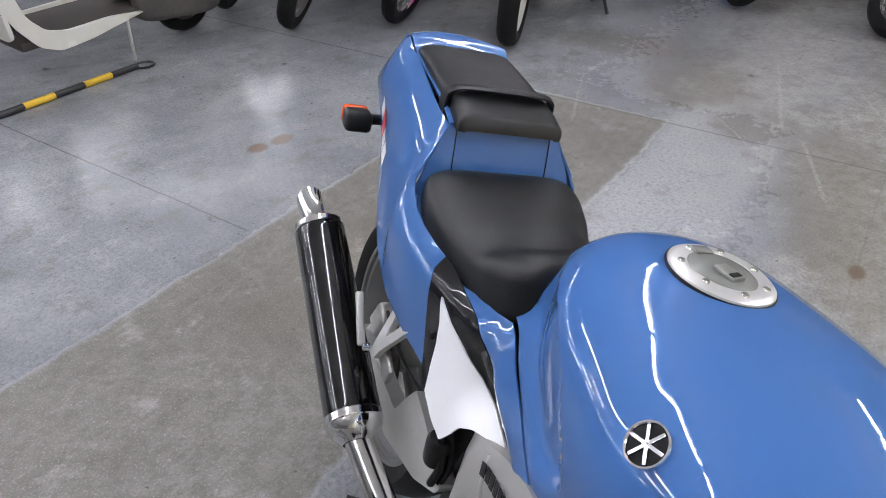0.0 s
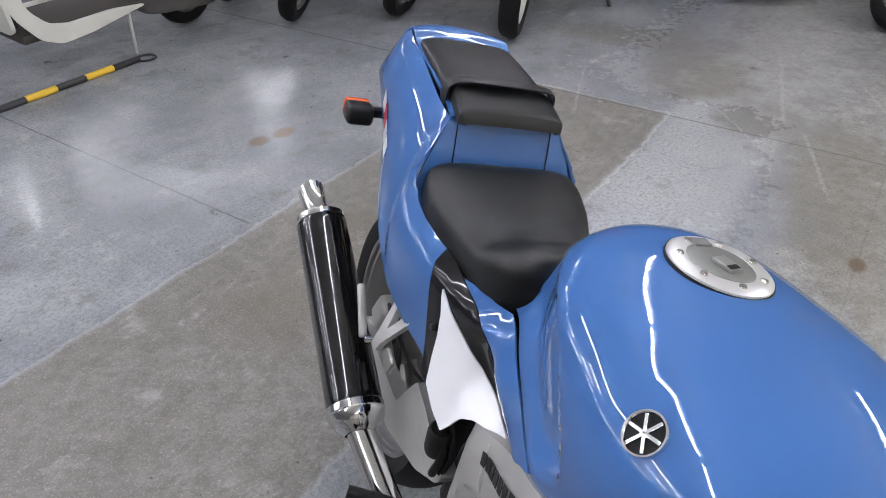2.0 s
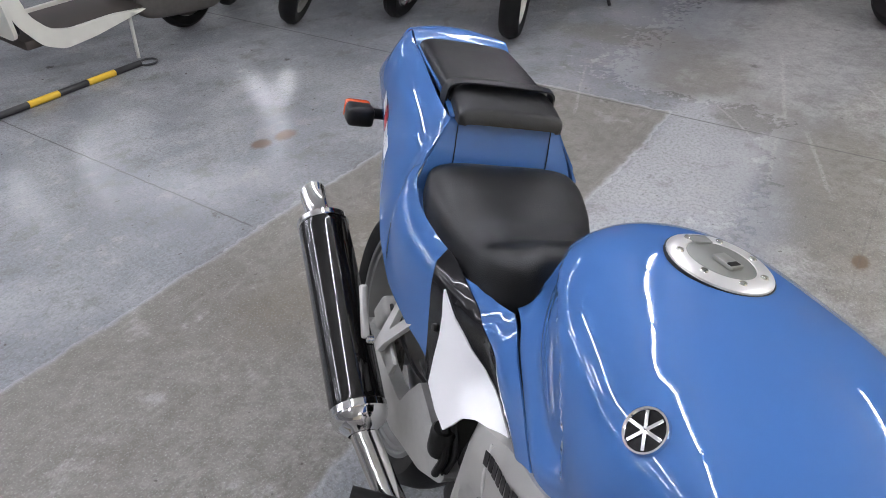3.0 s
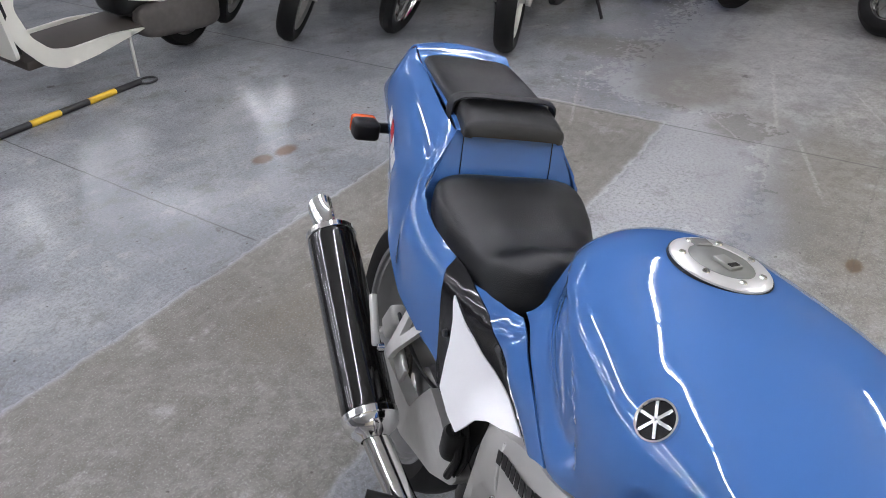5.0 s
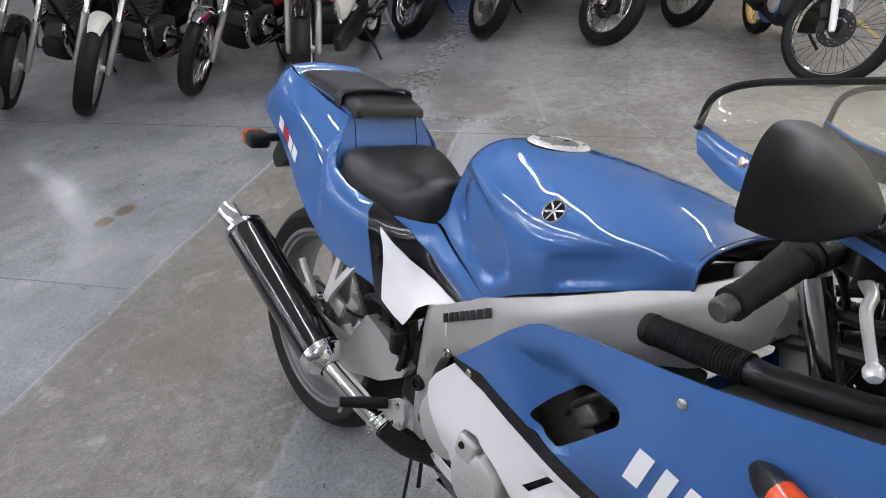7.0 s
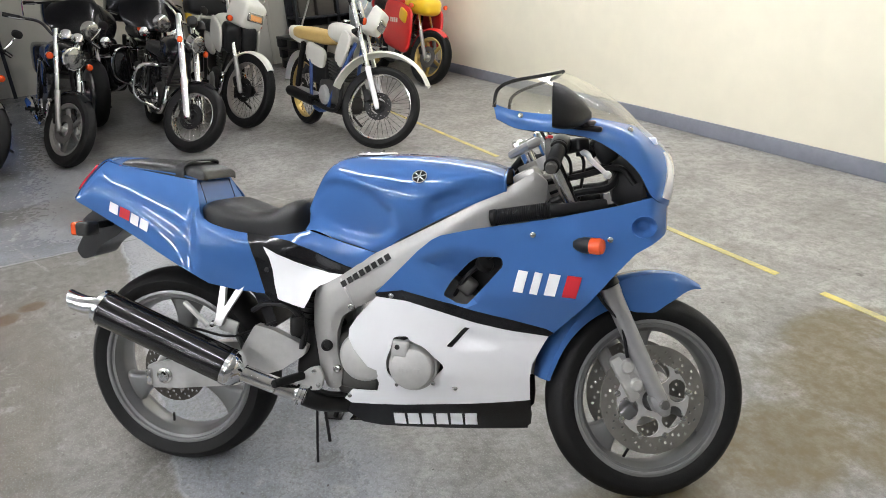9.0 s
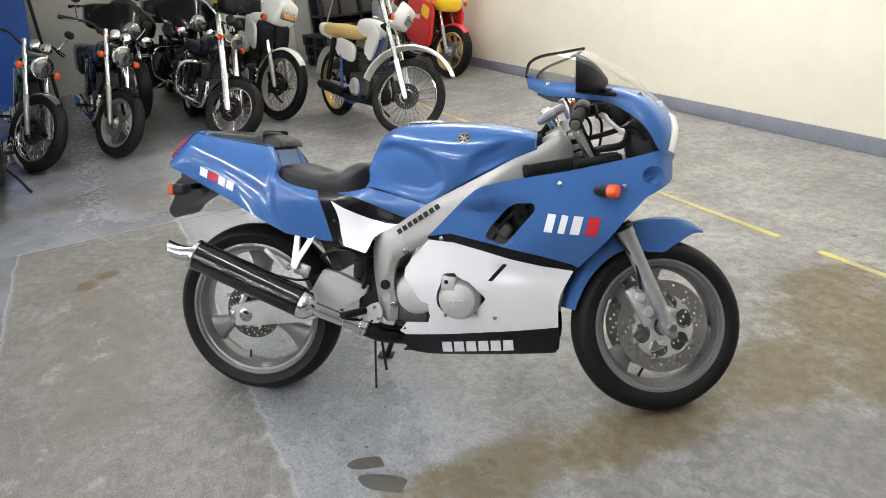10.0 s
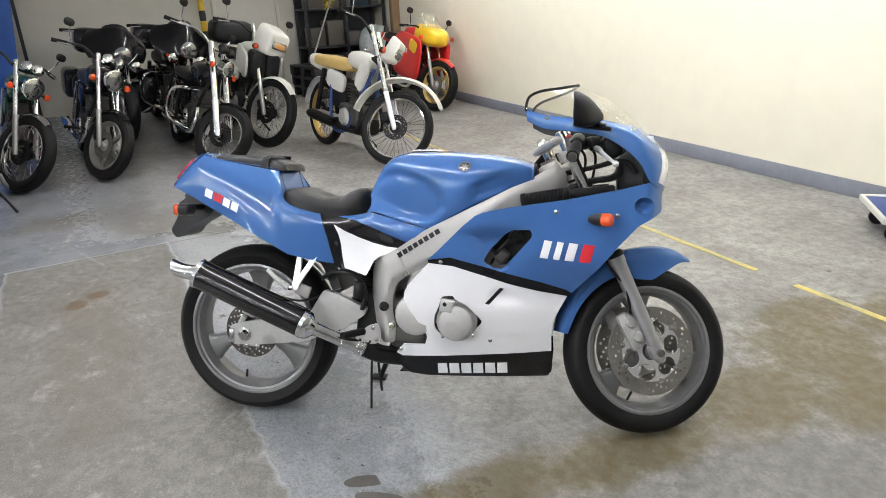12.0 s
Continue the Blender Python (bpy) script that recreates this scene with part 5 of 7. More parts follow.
for s in (-1, 1):
    side = part("upper_fairing", sheet(UPPER, cowl(s), 0.012, [HOLE, EAR], 0.003), BLUE, BIKE, "glossy blue side fairing with air duct", smooth=40)
    part("nose_hollow", sheet(EAR, lambda x, z: cowl(s, -0.001 - 0.030 * step_in(1.0, 0.45, math.hypot((x - 1.347) / 0.031, (z - 0.765) / 0.027)))(x, z), 0.005, (), 0.002), BLUE, side, smooth=60)
    part("fairing_stripe", sheet(STRIPE, cowl(s, 0.001), 0.016, (), 0.003), BLACKP, BIKE, "gloss black fairing stripe")
    low = part("lower_fairing", sheet(LOWER, cowl(s), 0.014, [CLUTCH, SLOT] if s < 0 else [SLOT], 0.003), WHITE, BIKE, "white lower fairing with round cut-out", smooth=40)
    bel = part("belly_pan", sheet(BELLY, cowl(s), 0.016, (), 0.003), BLACKP, BIKE, "gloss black belly pan")
    part("slot_back", sheet([(0.86, 0.44), (0.94, 0.49), (0.935, 0.51), (0.90, 0.515)], cowl(s, -0.012), 0.03, (), 0.002), NOSE_BLACK, low)
    part("liner", sheet([(1.10, 0.60), (1.12, 0.775), (1.278, 0.805), (1.342, 0.820), (1.312, 0.795), (1.302, 0.745), (1.295, 0.69), (1.22, 0.59), (1.16, 0.53)], cowl(s, -0.006), 0.02, (), 0.002), NOSE_BLACK, side)
    # screws
    for x, z in ((0.730, 0.582), (1.088, 0.745), (0.882, 0.322), (0.574, 0.268), (1.27, 0.735)):
        p = cowl(s, 0.0)(x, z)
        part("screw", lathe([(0, 0.0035), (0.004, 0.003), (0.007, 0.0015), (0.0075, -0.001)], p, (0, s, 0.05), 14), STEEL, side if z > 0.56 else low)
    # bold four-letter maker's model mark: plain slanted shapes
    for k, (x0, x1, col) in enumerate(((1.040, 1.078, WHITE), (1.080, 1.113, WHITE), (1.115, 1.156, WHITE), (1.158, 1.206, RED))):
        dz = -0.10 * (x0 - 1.04)
        q = [(x0, 0.604 + dz), (x1 - 0.014, 0.601 + dz), (x1, 0.655 + dz), (x0 + 0.014, 0.659 + dz)]
        part("model_mark", sheet(q, cowl(s, 0.002), 0.02, (), 0.0006), col, side)
    # maker's word on the belly pan: plain white bars
    for k in range(6):
        x0 = 0.698 + 0.0405 * k
        z0 = 0.184 + 0.066 * (x0 - 0.70)
        part("maker_mark", sheet([(x0, z0), (x0 + 0.034, z0 + 0.002), (x0 + 0.034, z0 + 0.042), (x0 + 0.002, z0 + 0.040)], cowl(s, 0.002), 0.02, (), 0.0006), WHITE, bel)
    # side marks on the tail: plain slanted shapes
    for x0, wide, col in ((-0.112, 0.028, WHITE), (-0.078, 0.034, RED), (-0.040, 0.026, WHITE), (-0.008, 0.026, WHITE)):
        z0 = 0.784 - 0.42 * (x0 + 0.112)
        part("side_mark", sheet([(x0 - 0.004, z0), (x0 + wide - 0.004, z0 - 0.012), (x0 + wide + 0.004, z0 + 0.016), (x0 + 0.004, z0 + 0.028)], body_side(s, 0.0015), 0.02, (), 0.0006), col, TAIL)
    # front indicator
    p = cowl(s, 0.0)(1.238, 0.724)
    d = Vector((0.86, s * 0.5, 0)).normalized()
    ind = part("front_indicator", lathe([(0, -0.012), (0.010, -0.012), (0.016, 0.0), (0.0195, 0.014), (0.0200, 0.034)], p + Vector((-0.040, s * 0.010, 0)), d, 22), PLASTIC, BIKE, "black front indicator with amber lens")
    part("lens", lathe([(0.0200, 0.034), (0.0200, 0.054), (0.017, 0.061), (0.010, 0.064), (0, 0.065)], p + Vector((-0.040, s * 0.010, 0)), d, 22), AMBER, ind)
part("belly_floor", thicken(grid(lambda a, b: Vector((0.56 + 0.51 * a, (2 * b - 1) * 0.068, 0.182 + 0.012 * a)), 6, 4), 0.003), BLACKP, BIKE)
# inner shelf along the opening
for s in (-1, 1):
    def shelf(a, b, s=s):
        x = 1.115 + 0.265 * a
        z = 0.778 + (0.834 - 0.778) * a
        u0 = cowl_u(x, z) - 0.004
        return Vector((x, s * (u0 + (0.085 - u0) * b), z - 0.02 * b))
    part("inner_panel", thicken(grid(shelf, 10, 6), 0.003), NOSE_BLACK, BIKE, "matt black inner fairing panel")
    hose = [(0.985, 0.146, 0.777), (1.03, 0.153, 0.785), (1.08, 0.161, 0.793), (1.128, 0.166, 0.800)]
    n_ring = 57
    air = part("air_hose", tube([(x, s * y, z) for x, y, z in hose], 0.02, 16, 19, None, [0.0185 + 0.0022 * (k % 2) for k in range(n_ring + 1)]), PLASTIC, BIKE, "ribbed black air hose", smooth=60)
    part("hose_core", tube([(x, s * y, z) for x, y, z in hose] + [(1.16, s * 0.16, 0.80), (1.26, s * 0.13, 0.81)], 0.017, 14), PLASTIC, air)
    part("hose_mouth", lathe([(0.0, 0.004), (0.016, 0.004), (0.018, 0.0), (0.0215, 0.0), (0.022, 0.012), (0.019, 0.016)], (0.979, s * 0.145, 0.776), (0.97, s * 0.14, 0.16), 20), RUBBER, air)

# upper cowl, headlight and windscreen: stations from the rear end round to the middle of the nose
c_lx = curve([0, 1, 2, 3, 4, 5, 6, 7, 8], [0.995, 1.05, 1.13, 1.21, 1.275, 1.33, 1.365, 1.410, 1.424])
c_ly = curve([0, 1, 2, 3, 4, 5, 6, 7, 8], [0.175, 0.179, 0.184, 0.189, 0.196, 0.203, 0.205, 0.125, 0.0])
c_lz = curve([0, 1, 2, 3, 4, 5, 6, 7, 8], [1.022, 0.997, 0.988, 0.975, 0.942, 0.893, 0.834, 0.808, 0.800])
c_ux = curve([0, 1, 2, 3, 4, 5, 6, 7, 8], [0.988, 1.045, 1.13, 1.22, 1.288, 1.325, 1.345, 1.357, 1.360])
c_uy = curve([0, 1, 2, 3, 4, 5, 6, 7, 8], [0.176, 0.174, 0.169, 0.158, 0.138, 0.110, 0.072, 0.034, 0.0])
c_uz = curve([0, 1, 2, 3, 4, 5, 6, 7, 8], [1.058, 1.040, 1.030, 1.022, 1.010, 1.003, 0.998, 0.995, 0.994])


def nose(k, b, out=0.0):
    """k from -8 (rear right) to 8 (rear left), 0 the middle; b from the lower to the upper edge."""
    s, q = (-1 if k < 0 else 1), 8 - abs(k)
    lo, hi = Vector((c_lx(q), c_ly(q), c_lz(q))), Vector((c_ux(q), c_uy(q), c_uz(q)))
    p = lo.lerp(hi, b)
    n = Vector((step_in(2, 8, q), 1 - 0.9 * step_in(5, 8, q), 0.35)).normalized()
    p += n * (0.032 * math.sin(math.pi * b) * step_in(1.5, 6, q) + 0.006 * math.sin(math.pi * b) + out)
    return Vector((p.x, s * p.y, p.z))


TOP = part("top_cowl", thicken(grid(lambda a, b: nose(16 * a - 8, b), 96, 14), 0.003), BLUE, BIKE, "glossy blue nose cowl", smooth=45)
part("cowl_liner", thicken(grid(lambda a, b: nose(16 * a - 8, 0.02 + 0.88 * b, -0.006), 60, 8), 0.002), NOSE_BLACK, TOP, smooth=45)
# the near-white base colour stands in for the bright reflection on the lens
HL = part("headlight", thicken(grid(lambda a, b: nose(3.2 * a - 1.6, 0.05 + 0.55 * b, 0.003), 30, 10), 0.01), mat("headlight_reflection_white", (0.88, 0.88, 0.88), 0.14, 0.35, 0.1, 40, coat=1.0), TOP, "clear wide headlight lens, its bright reflection put into the colour", smooth=45)
for s in (-1, 1):
    part("nose_mark", box(tuple(nose(s * 2.2, 0.72, 0.002)), (0.003, 0.03, 0.018), 0.001, (0, -20, s * -35)), WHITE, TOP)

w_x = curve([0, 0.25, 0.5, 0.72, 0.86, 0.95, 1.0], [1.150, 1.130, 1.085, 1.035, 1.004, 0.992, 0.990])
w_y = curve([0, 0.25, 0.5, 0.72, 0.86, 0.95, 1.0], [0.0, 0.055, 0.105, 0.150, 0.173, 0.180, 0.180])
w_z = curve([0, 0.25, 0.5, 0.72, 0.86, 0.95, 1.0], [1.146, 1.137, 1.125, 1.113, 1.097, 1.075, 1.050])


def screen(a, b):
    k = 2 * a - 1
    s, q = math.copysign(1, k), abs(k)
    lo = nose(8 * k, 0.97, -0.001)
    hi = Vector((w_x(q), s * w_y(q), w_z(q)))
    p = lo.lerp(hi, b)
    bulge = math.sin(math.pi * b)
    return p + Vector((0.014 * bulge * (1 - q), s * 0.014 * bulge * min(1, 2 * q), 0.012 * bulge * (1 - q)))


WS = part("windscreen", grid(screen, 64, 20), SCREEN, BIKE, "clear smoke-tinted bubble windscreen with black edge", smooth=60)
part("rubber_edging", tube([screen(a / 24, 1.0) for a in range(25)], 0.0045, 8, 3), RUBBER, WS, "black rubber edging")
for s in (-1, 1):
    for k in (6.9, 3.6):
        p = nose(s * k, 0.72, 0.001)
        part("screw", lathe([(0, 0.005), (0.004, 0.0045), (0.0065, 0.002), (0.007, -0.001)], p, (0.15, s, 0.3), 14), STEEL, TOP)

# mirrors
for s in (-1, 1):
    def shell(a, b, s=s):
        t = 2 * math.pi * b
        cx, sx = math.cos(t), math.sin(t)
        w = (0.066 - (0.012 if sx > 0 else 0.0) * abs(sx)) * (1 - a ** 2.6 * 0.90)
        h = 0.046 * (1 - a ** 2.4 * 0.88)
        y = 0.274 - 0.035 * a + w * math.copysign(abs(cx) ** 0.5, cx)
        z = 1.047 - 0.022 * a + h * math.copysign(abs(sx) ** 0.45, sx) * (1 + 0.10 * cx)
        return Vector((1.134 + 0.083 * a, s * y, z))
    mir = part("rear_view_mirror", thicken(grid(shell, 14, 36), -0.003), PLASTIC, BIKE, "black plastic rear-view mirror")
    part("mirror_front", thicken(grid(lambda a, b: shell(1.0, b).lerp(Vector((1.2185, s * 0.239, 1.025)), a), 3, 24), 0.002), PLASTIC, mir)
    part("mirror_glass", grid(lambda a, b: shell(0.03, b).lerp(Vector((1.137, s * 0.274, 1.046)), a), 2, 36), MIRROR, mir)
    part("mirror_stem", tube([(1.195, s * 0.218, 1.018), (1.21, s * 0.193, 1.006), (1.225, s * 0.170, 1.004)], 0.015, 14, radii=[0.009, 0.010, 0.012]), PLASTIC, mir)
    part("mirror_foot", box((1.205, s * 0.186, 0.998), (0.085, 0.028, 0.014), 0.006, (0, 8, s * 10), None, 3), PLASTIC, mir)

# handlebars: the right one's places, brought back to straight-ahead steering and mirrored for the left
g_end, g_in = UNSTEER @ Vector((1.132, -0.296, 0.907)), UNSTEER @ Vector((1.146, -0.166, 0.950))
root = UNSTEER @ Vector((1.120, -0.105, 0.965))
l_0, l_1, l_2 = UNSTEER @ Vector((1.196, -0.140, 0.942)), UNSTEER @ Vector((1.222, -0.186, 0.922)), UNSTEER @ Vector((1.258, -0.236, 0.889))
m_c = UNSTEER @ Vector((1.182, -0.120, 0.955))
for s in (-1, 1):
    def sd(p):
        return Vector((p.x, -s * p.y, p.z))

    e0, e1, r0 = sd(g_end), sd(g_in), sd(root)
    bar = part("handlebar", rod(r0, e0, 0.011), SOOT, BIKE, "black clip-on handlebar", m=STEER)
    d = (e0 - e1).normalized()
    grip = lathe([(0.012, 0.0), (0.0215, 0.002), (0.0215, 0.010), (0.0165, 0.013)] + [(0.0165 + 0.0013 * (k % 2), 0.016 + 0.0056 * k) for k in range(18)] + [(0.0185, 0.119), (0.0185, 0.126), (0.012, 0.127)], e1, d, 22)
    part("grip", grip, RUBBER, bar, "black rubber grip")
    part("bar_end", lathe([(0.0, 0.018), (0.011, 0.018), (0.0135, 0.015), (0.0135, 0.0)], e1 + d * 0.127, d, 18), ENGINE, bar, "dull metal bar end")
    part("switch_box", lathe([(0, -0.052), (0.018, -0.052), (0.0235, -0.046), (0.0245, -0.03), (0.0245, -0.012), (0.022, -0.002), (0, -0.002)], e1, d, 12), PLASTIC, bar)
    part("clip_on_clamp", lathe([(0.020, -0.016), (0.029, -0.015), (0.029, 0.015), (0.020, 0.016)], Vector((1.088, s * 0.096, 0.905)), RAKE, 20, closed=True), ALU, bar)
    a, mid, b = sd(l_0), sd(l_1), sd(l_2)
    lev = part("lever", tube([a, a.lerp(mid, 0.5) + Vector((0.006, 0, 0.002)), mid, b], 0.007, 12, radii=[0.0085, 0.007, 0.0062, 0.0052]), BRIGHT, bar, "polished alloy lever")
    part("lever_ball", lathe([(0, -0.010), (0.0065, -0.008), (0.0095, -0.003), (0.0095, 0.003), (0.0065, 0.008), (0, 0.010)], b, b - mid, 16), BRIGHT, lev)
    mc = sd(m_c)
    part("master_cylinder", box(tuple(mc), (0.040, 0.075, 0.034), 0.008, (0, -8, -s * 22), None, 3), PLASTIC, bar)
    part("lever_pivot", lathe([(0, 0.010), (0.009, 0.010), (0.010, 0.006), (0.010, -0.012), (0, -0.012)], a, (0, 0, 1), 14), SOOT, bar)
    part("throttle_cable", tube([r0, r0 + Vector((0.05, s * 0.01, -0.05)), Vector((1.14, s * 0.05, 0.84)), Vector((1.02, s * 0.05, 0.80))], 0.0045, 8), PLASTIC, bar)
    part("brake_line", tube([mc + Vector((0, -s * 0.03, 0)), mc + Vector((0.04, -s * 0.05, -0.03)), Vector((1.19, s * 0.04, 0.83)), Vector((1.16, s * 0.05, 0.72))], 0.0045, 8), PLASTIC, bar)
part("kill_switch", lathe([(0, 0.008), (0.007, 0.006), (0.008, 0)], UNSTEER @ Vector((1.122, -0.105, 0.975)), (0, -0.3, 1), 14), RED, BIKE, "small red switch", m=STEER)
TC = Vector((FR_AX.x - 0.006, 0, FR_AX.z)) + RAKE * 0.742
part("ignition_lock", lathe([(0, 0.020), (0.010, 0.020), (0.013, 0.017), (0.014, 0.008), (0, 0.008)], TC + Vector((0.004, 0, 0.004)), RAKE, 20), SOOT, BIKE, m=STEER)
part("stem_nut", lathe([(0, 0.022), (0.012, 0.022), (0.015, 0.018), (0.016, 0.008), (0, 0.008)], TC + Vector((-0.032, 0, -0.004)), RAKE, 6), STEEL, BIKE, m=STEER)
# instruments and their stay
INS = part("instrument_panel", box((1.255, 0, 0.945), (0.05, 0.20, 0.075), 0.014, (0, -35, 0), None, 3), PLASTIC, BIKE, "black instrument pod")
for y, r in ((-0.062, 0.034), (0.0, 0.034), (0.064, 0.03)):
    part("dial", lathe([(0, 0.004), (r - 0.004, 0.004), (r, 0.008), (r + 0.003, 0.004), (r + 0.003, -0.02)], (1.232, y, 0.960), (-0.82, 0, 0.57), 24), BLACKP, INS)
for s in (-1, 1):
    part("fairing_stay", tube([(1.11, s * 0.03, 0.86), (1.20, s * 0.09, 0.88), (1.29, s * 0.11, 0.90), (1.33, s * 0.12, 0.86)], 0.008, 8), SOOT, BIKE)
    part("wiring_loom", tube([(1.10, s * 0.05, 0.80), (1.19, s * 0.08, 0.835), (1.27, s * 0.07, 0.85), (1.30, s * 0.03, 0.90)], 0.010, 8), PLASTIC, BIKE)
part("headlight_shell", lathe([(0, -0.08), (0.05, -0.07), (0.085, -0.03), (0.095, 0.0)], (1.35, 0, 0.86), (1, 0, 0), 24), NOSE_BLACK, BIKE)


# ---- the motorcycles parked behind ----
def blob(c, r, e=(0.7, 0.7), turn=(0, 0, 0), n=(18, 24), bm=None, taper=(0.0, 0.0)):
    """A rounded solid: radii r, squareness e, narrowing towards +x by taper (width, height)."""
    bm = bm or bmesh.new()
    m = pose(*c, *turn)

    def pw(v, k):
        return math.copysign(abs(v) ** k, v)

    def f(a, b):
        t, q = math.pi * (a - 0.5), 2 * math.pi * b
        x = pw(math.sin(t), e[0])
        w = max(1e-4, math.cos(t)) ** e[0]
        y, z = w * pw(math.cos(q), e[1]), w * pw(math.sin(q), e[1])
        k = 0.5 * (x + 1)
        return m @ Vector((r[0] * x, r[1] * y * (1 - taper[0] * k), r[2] * z * (1 - taper[1] * k)))

    grid(f, n[0], n[1], bm)
    bmesh.ops.remove_doubles(bm, verts=bm.verts, dist=1e-4)
    return bm


def lacing(c, r0, r1, w, n, bm=None, rr=0.0018):
    bm = bm or bmesh.new()
    for k in range(n):
        t = 2 * math.pi * k / n
        s = 1 if k % 2 else -1
        d = 0.35 * (1 if (k // 2) % 2 else -1)
        rod((c[0] + r0 * math.cos(t + d), c[1] + s * w, c[2] + r0 * math.sin(t + d)), (c[0] + r1 * math.cos(t), c[1], c[2] + r1 * math.sin(t)), rr, seg=5, bm=bm)
    return bm


def plain_wheel(top, name, c, R, W, rim_mat, spoked, m, disc=True, section=0.085, spoke_mat=None):
    rim = R - section
    k = 0.45 if spoked else 1.0
    wheel = part(name, lathe([(rim + 0.004, -0.34 * W), (rim - 0.016 * k, -0.22 * W), (rim - 0.018 * k, 0.22 * W), (rim + 0.004, 0.34 * W), (rim - 0.004, 0.40 * W), (rim - 0.026 * k, 0.25 * W), (rim - 0.028 * k, -0.25 * W), (rim - 0.004, -0.40 * W)], c, (0, 1, 0), 44, closed=True), rim_mat, top, m=m)
    part("tyre", lathe([(rim, -0.36 * W), (rim + 0.02, -0.48 * W), (R - 0.03, -0.5 * W), (R - 0.010, -0.34 * W), (R, 0), (R - 0.010, 0.34 * W), (R - 0.03, 0.5 * W), (rim + 0.02, 0.48 * W), (rim, 0.36 * W)], c, (0, 1, 0), 48), RUBBER, wheel)
    part("hub", lathe([(0, -0.07), (0.02, -0.07), (0.024, -0.04), (0.05, -0.036), (0.052, -0.02), (0.034, -0.012), (0.034, 0.012), (0.052, 0.02), (0.05, 0.036), (0.024, 0.04), (0.02, 0.07), (0, 0.07)], c, (0, 1, 0), 20), SOOT if spoked else CAST, wheel)
    if spoked:
        part("spokes", lacing(c, 0.048, rim - 0.008, 0.026, 36, None, 0.0014), spoke_mat or STEEL, wheel, "thin wire spokes")
    else:
        for k in range(5):
            t = 2 * math.pi * k / 5 + 0.4
            part("spoke", box((0.5 * (rim + 0.02), 0, 0), (rim - 0.05, 0.022, 0.036), 0.006, (0, 0, 0), None, 2, Matrix.Translation(c) @ Matrix.Rotation(t, 4, "Y")), spoke_mat or rim_mat, wheel)
    if disc and spoked:
        part("brake_disc", drilled_disc((c[0], 0, c[2]), c[1] - 0.05, 0.062, 0.105, (0.075, 0.09), 12, 0.004), SOOT, wheel)
    elif disc:
        part("brake_disc", lathe([(0.06, -0.002), (0.115, -0.002), (0.115, 0.002), (0.06, 0.002)], (c[0], c[1] - 0.05, c[2]), (0, 1, 0), 32, closed=True), OLDDISC, wheel)
    return wheel


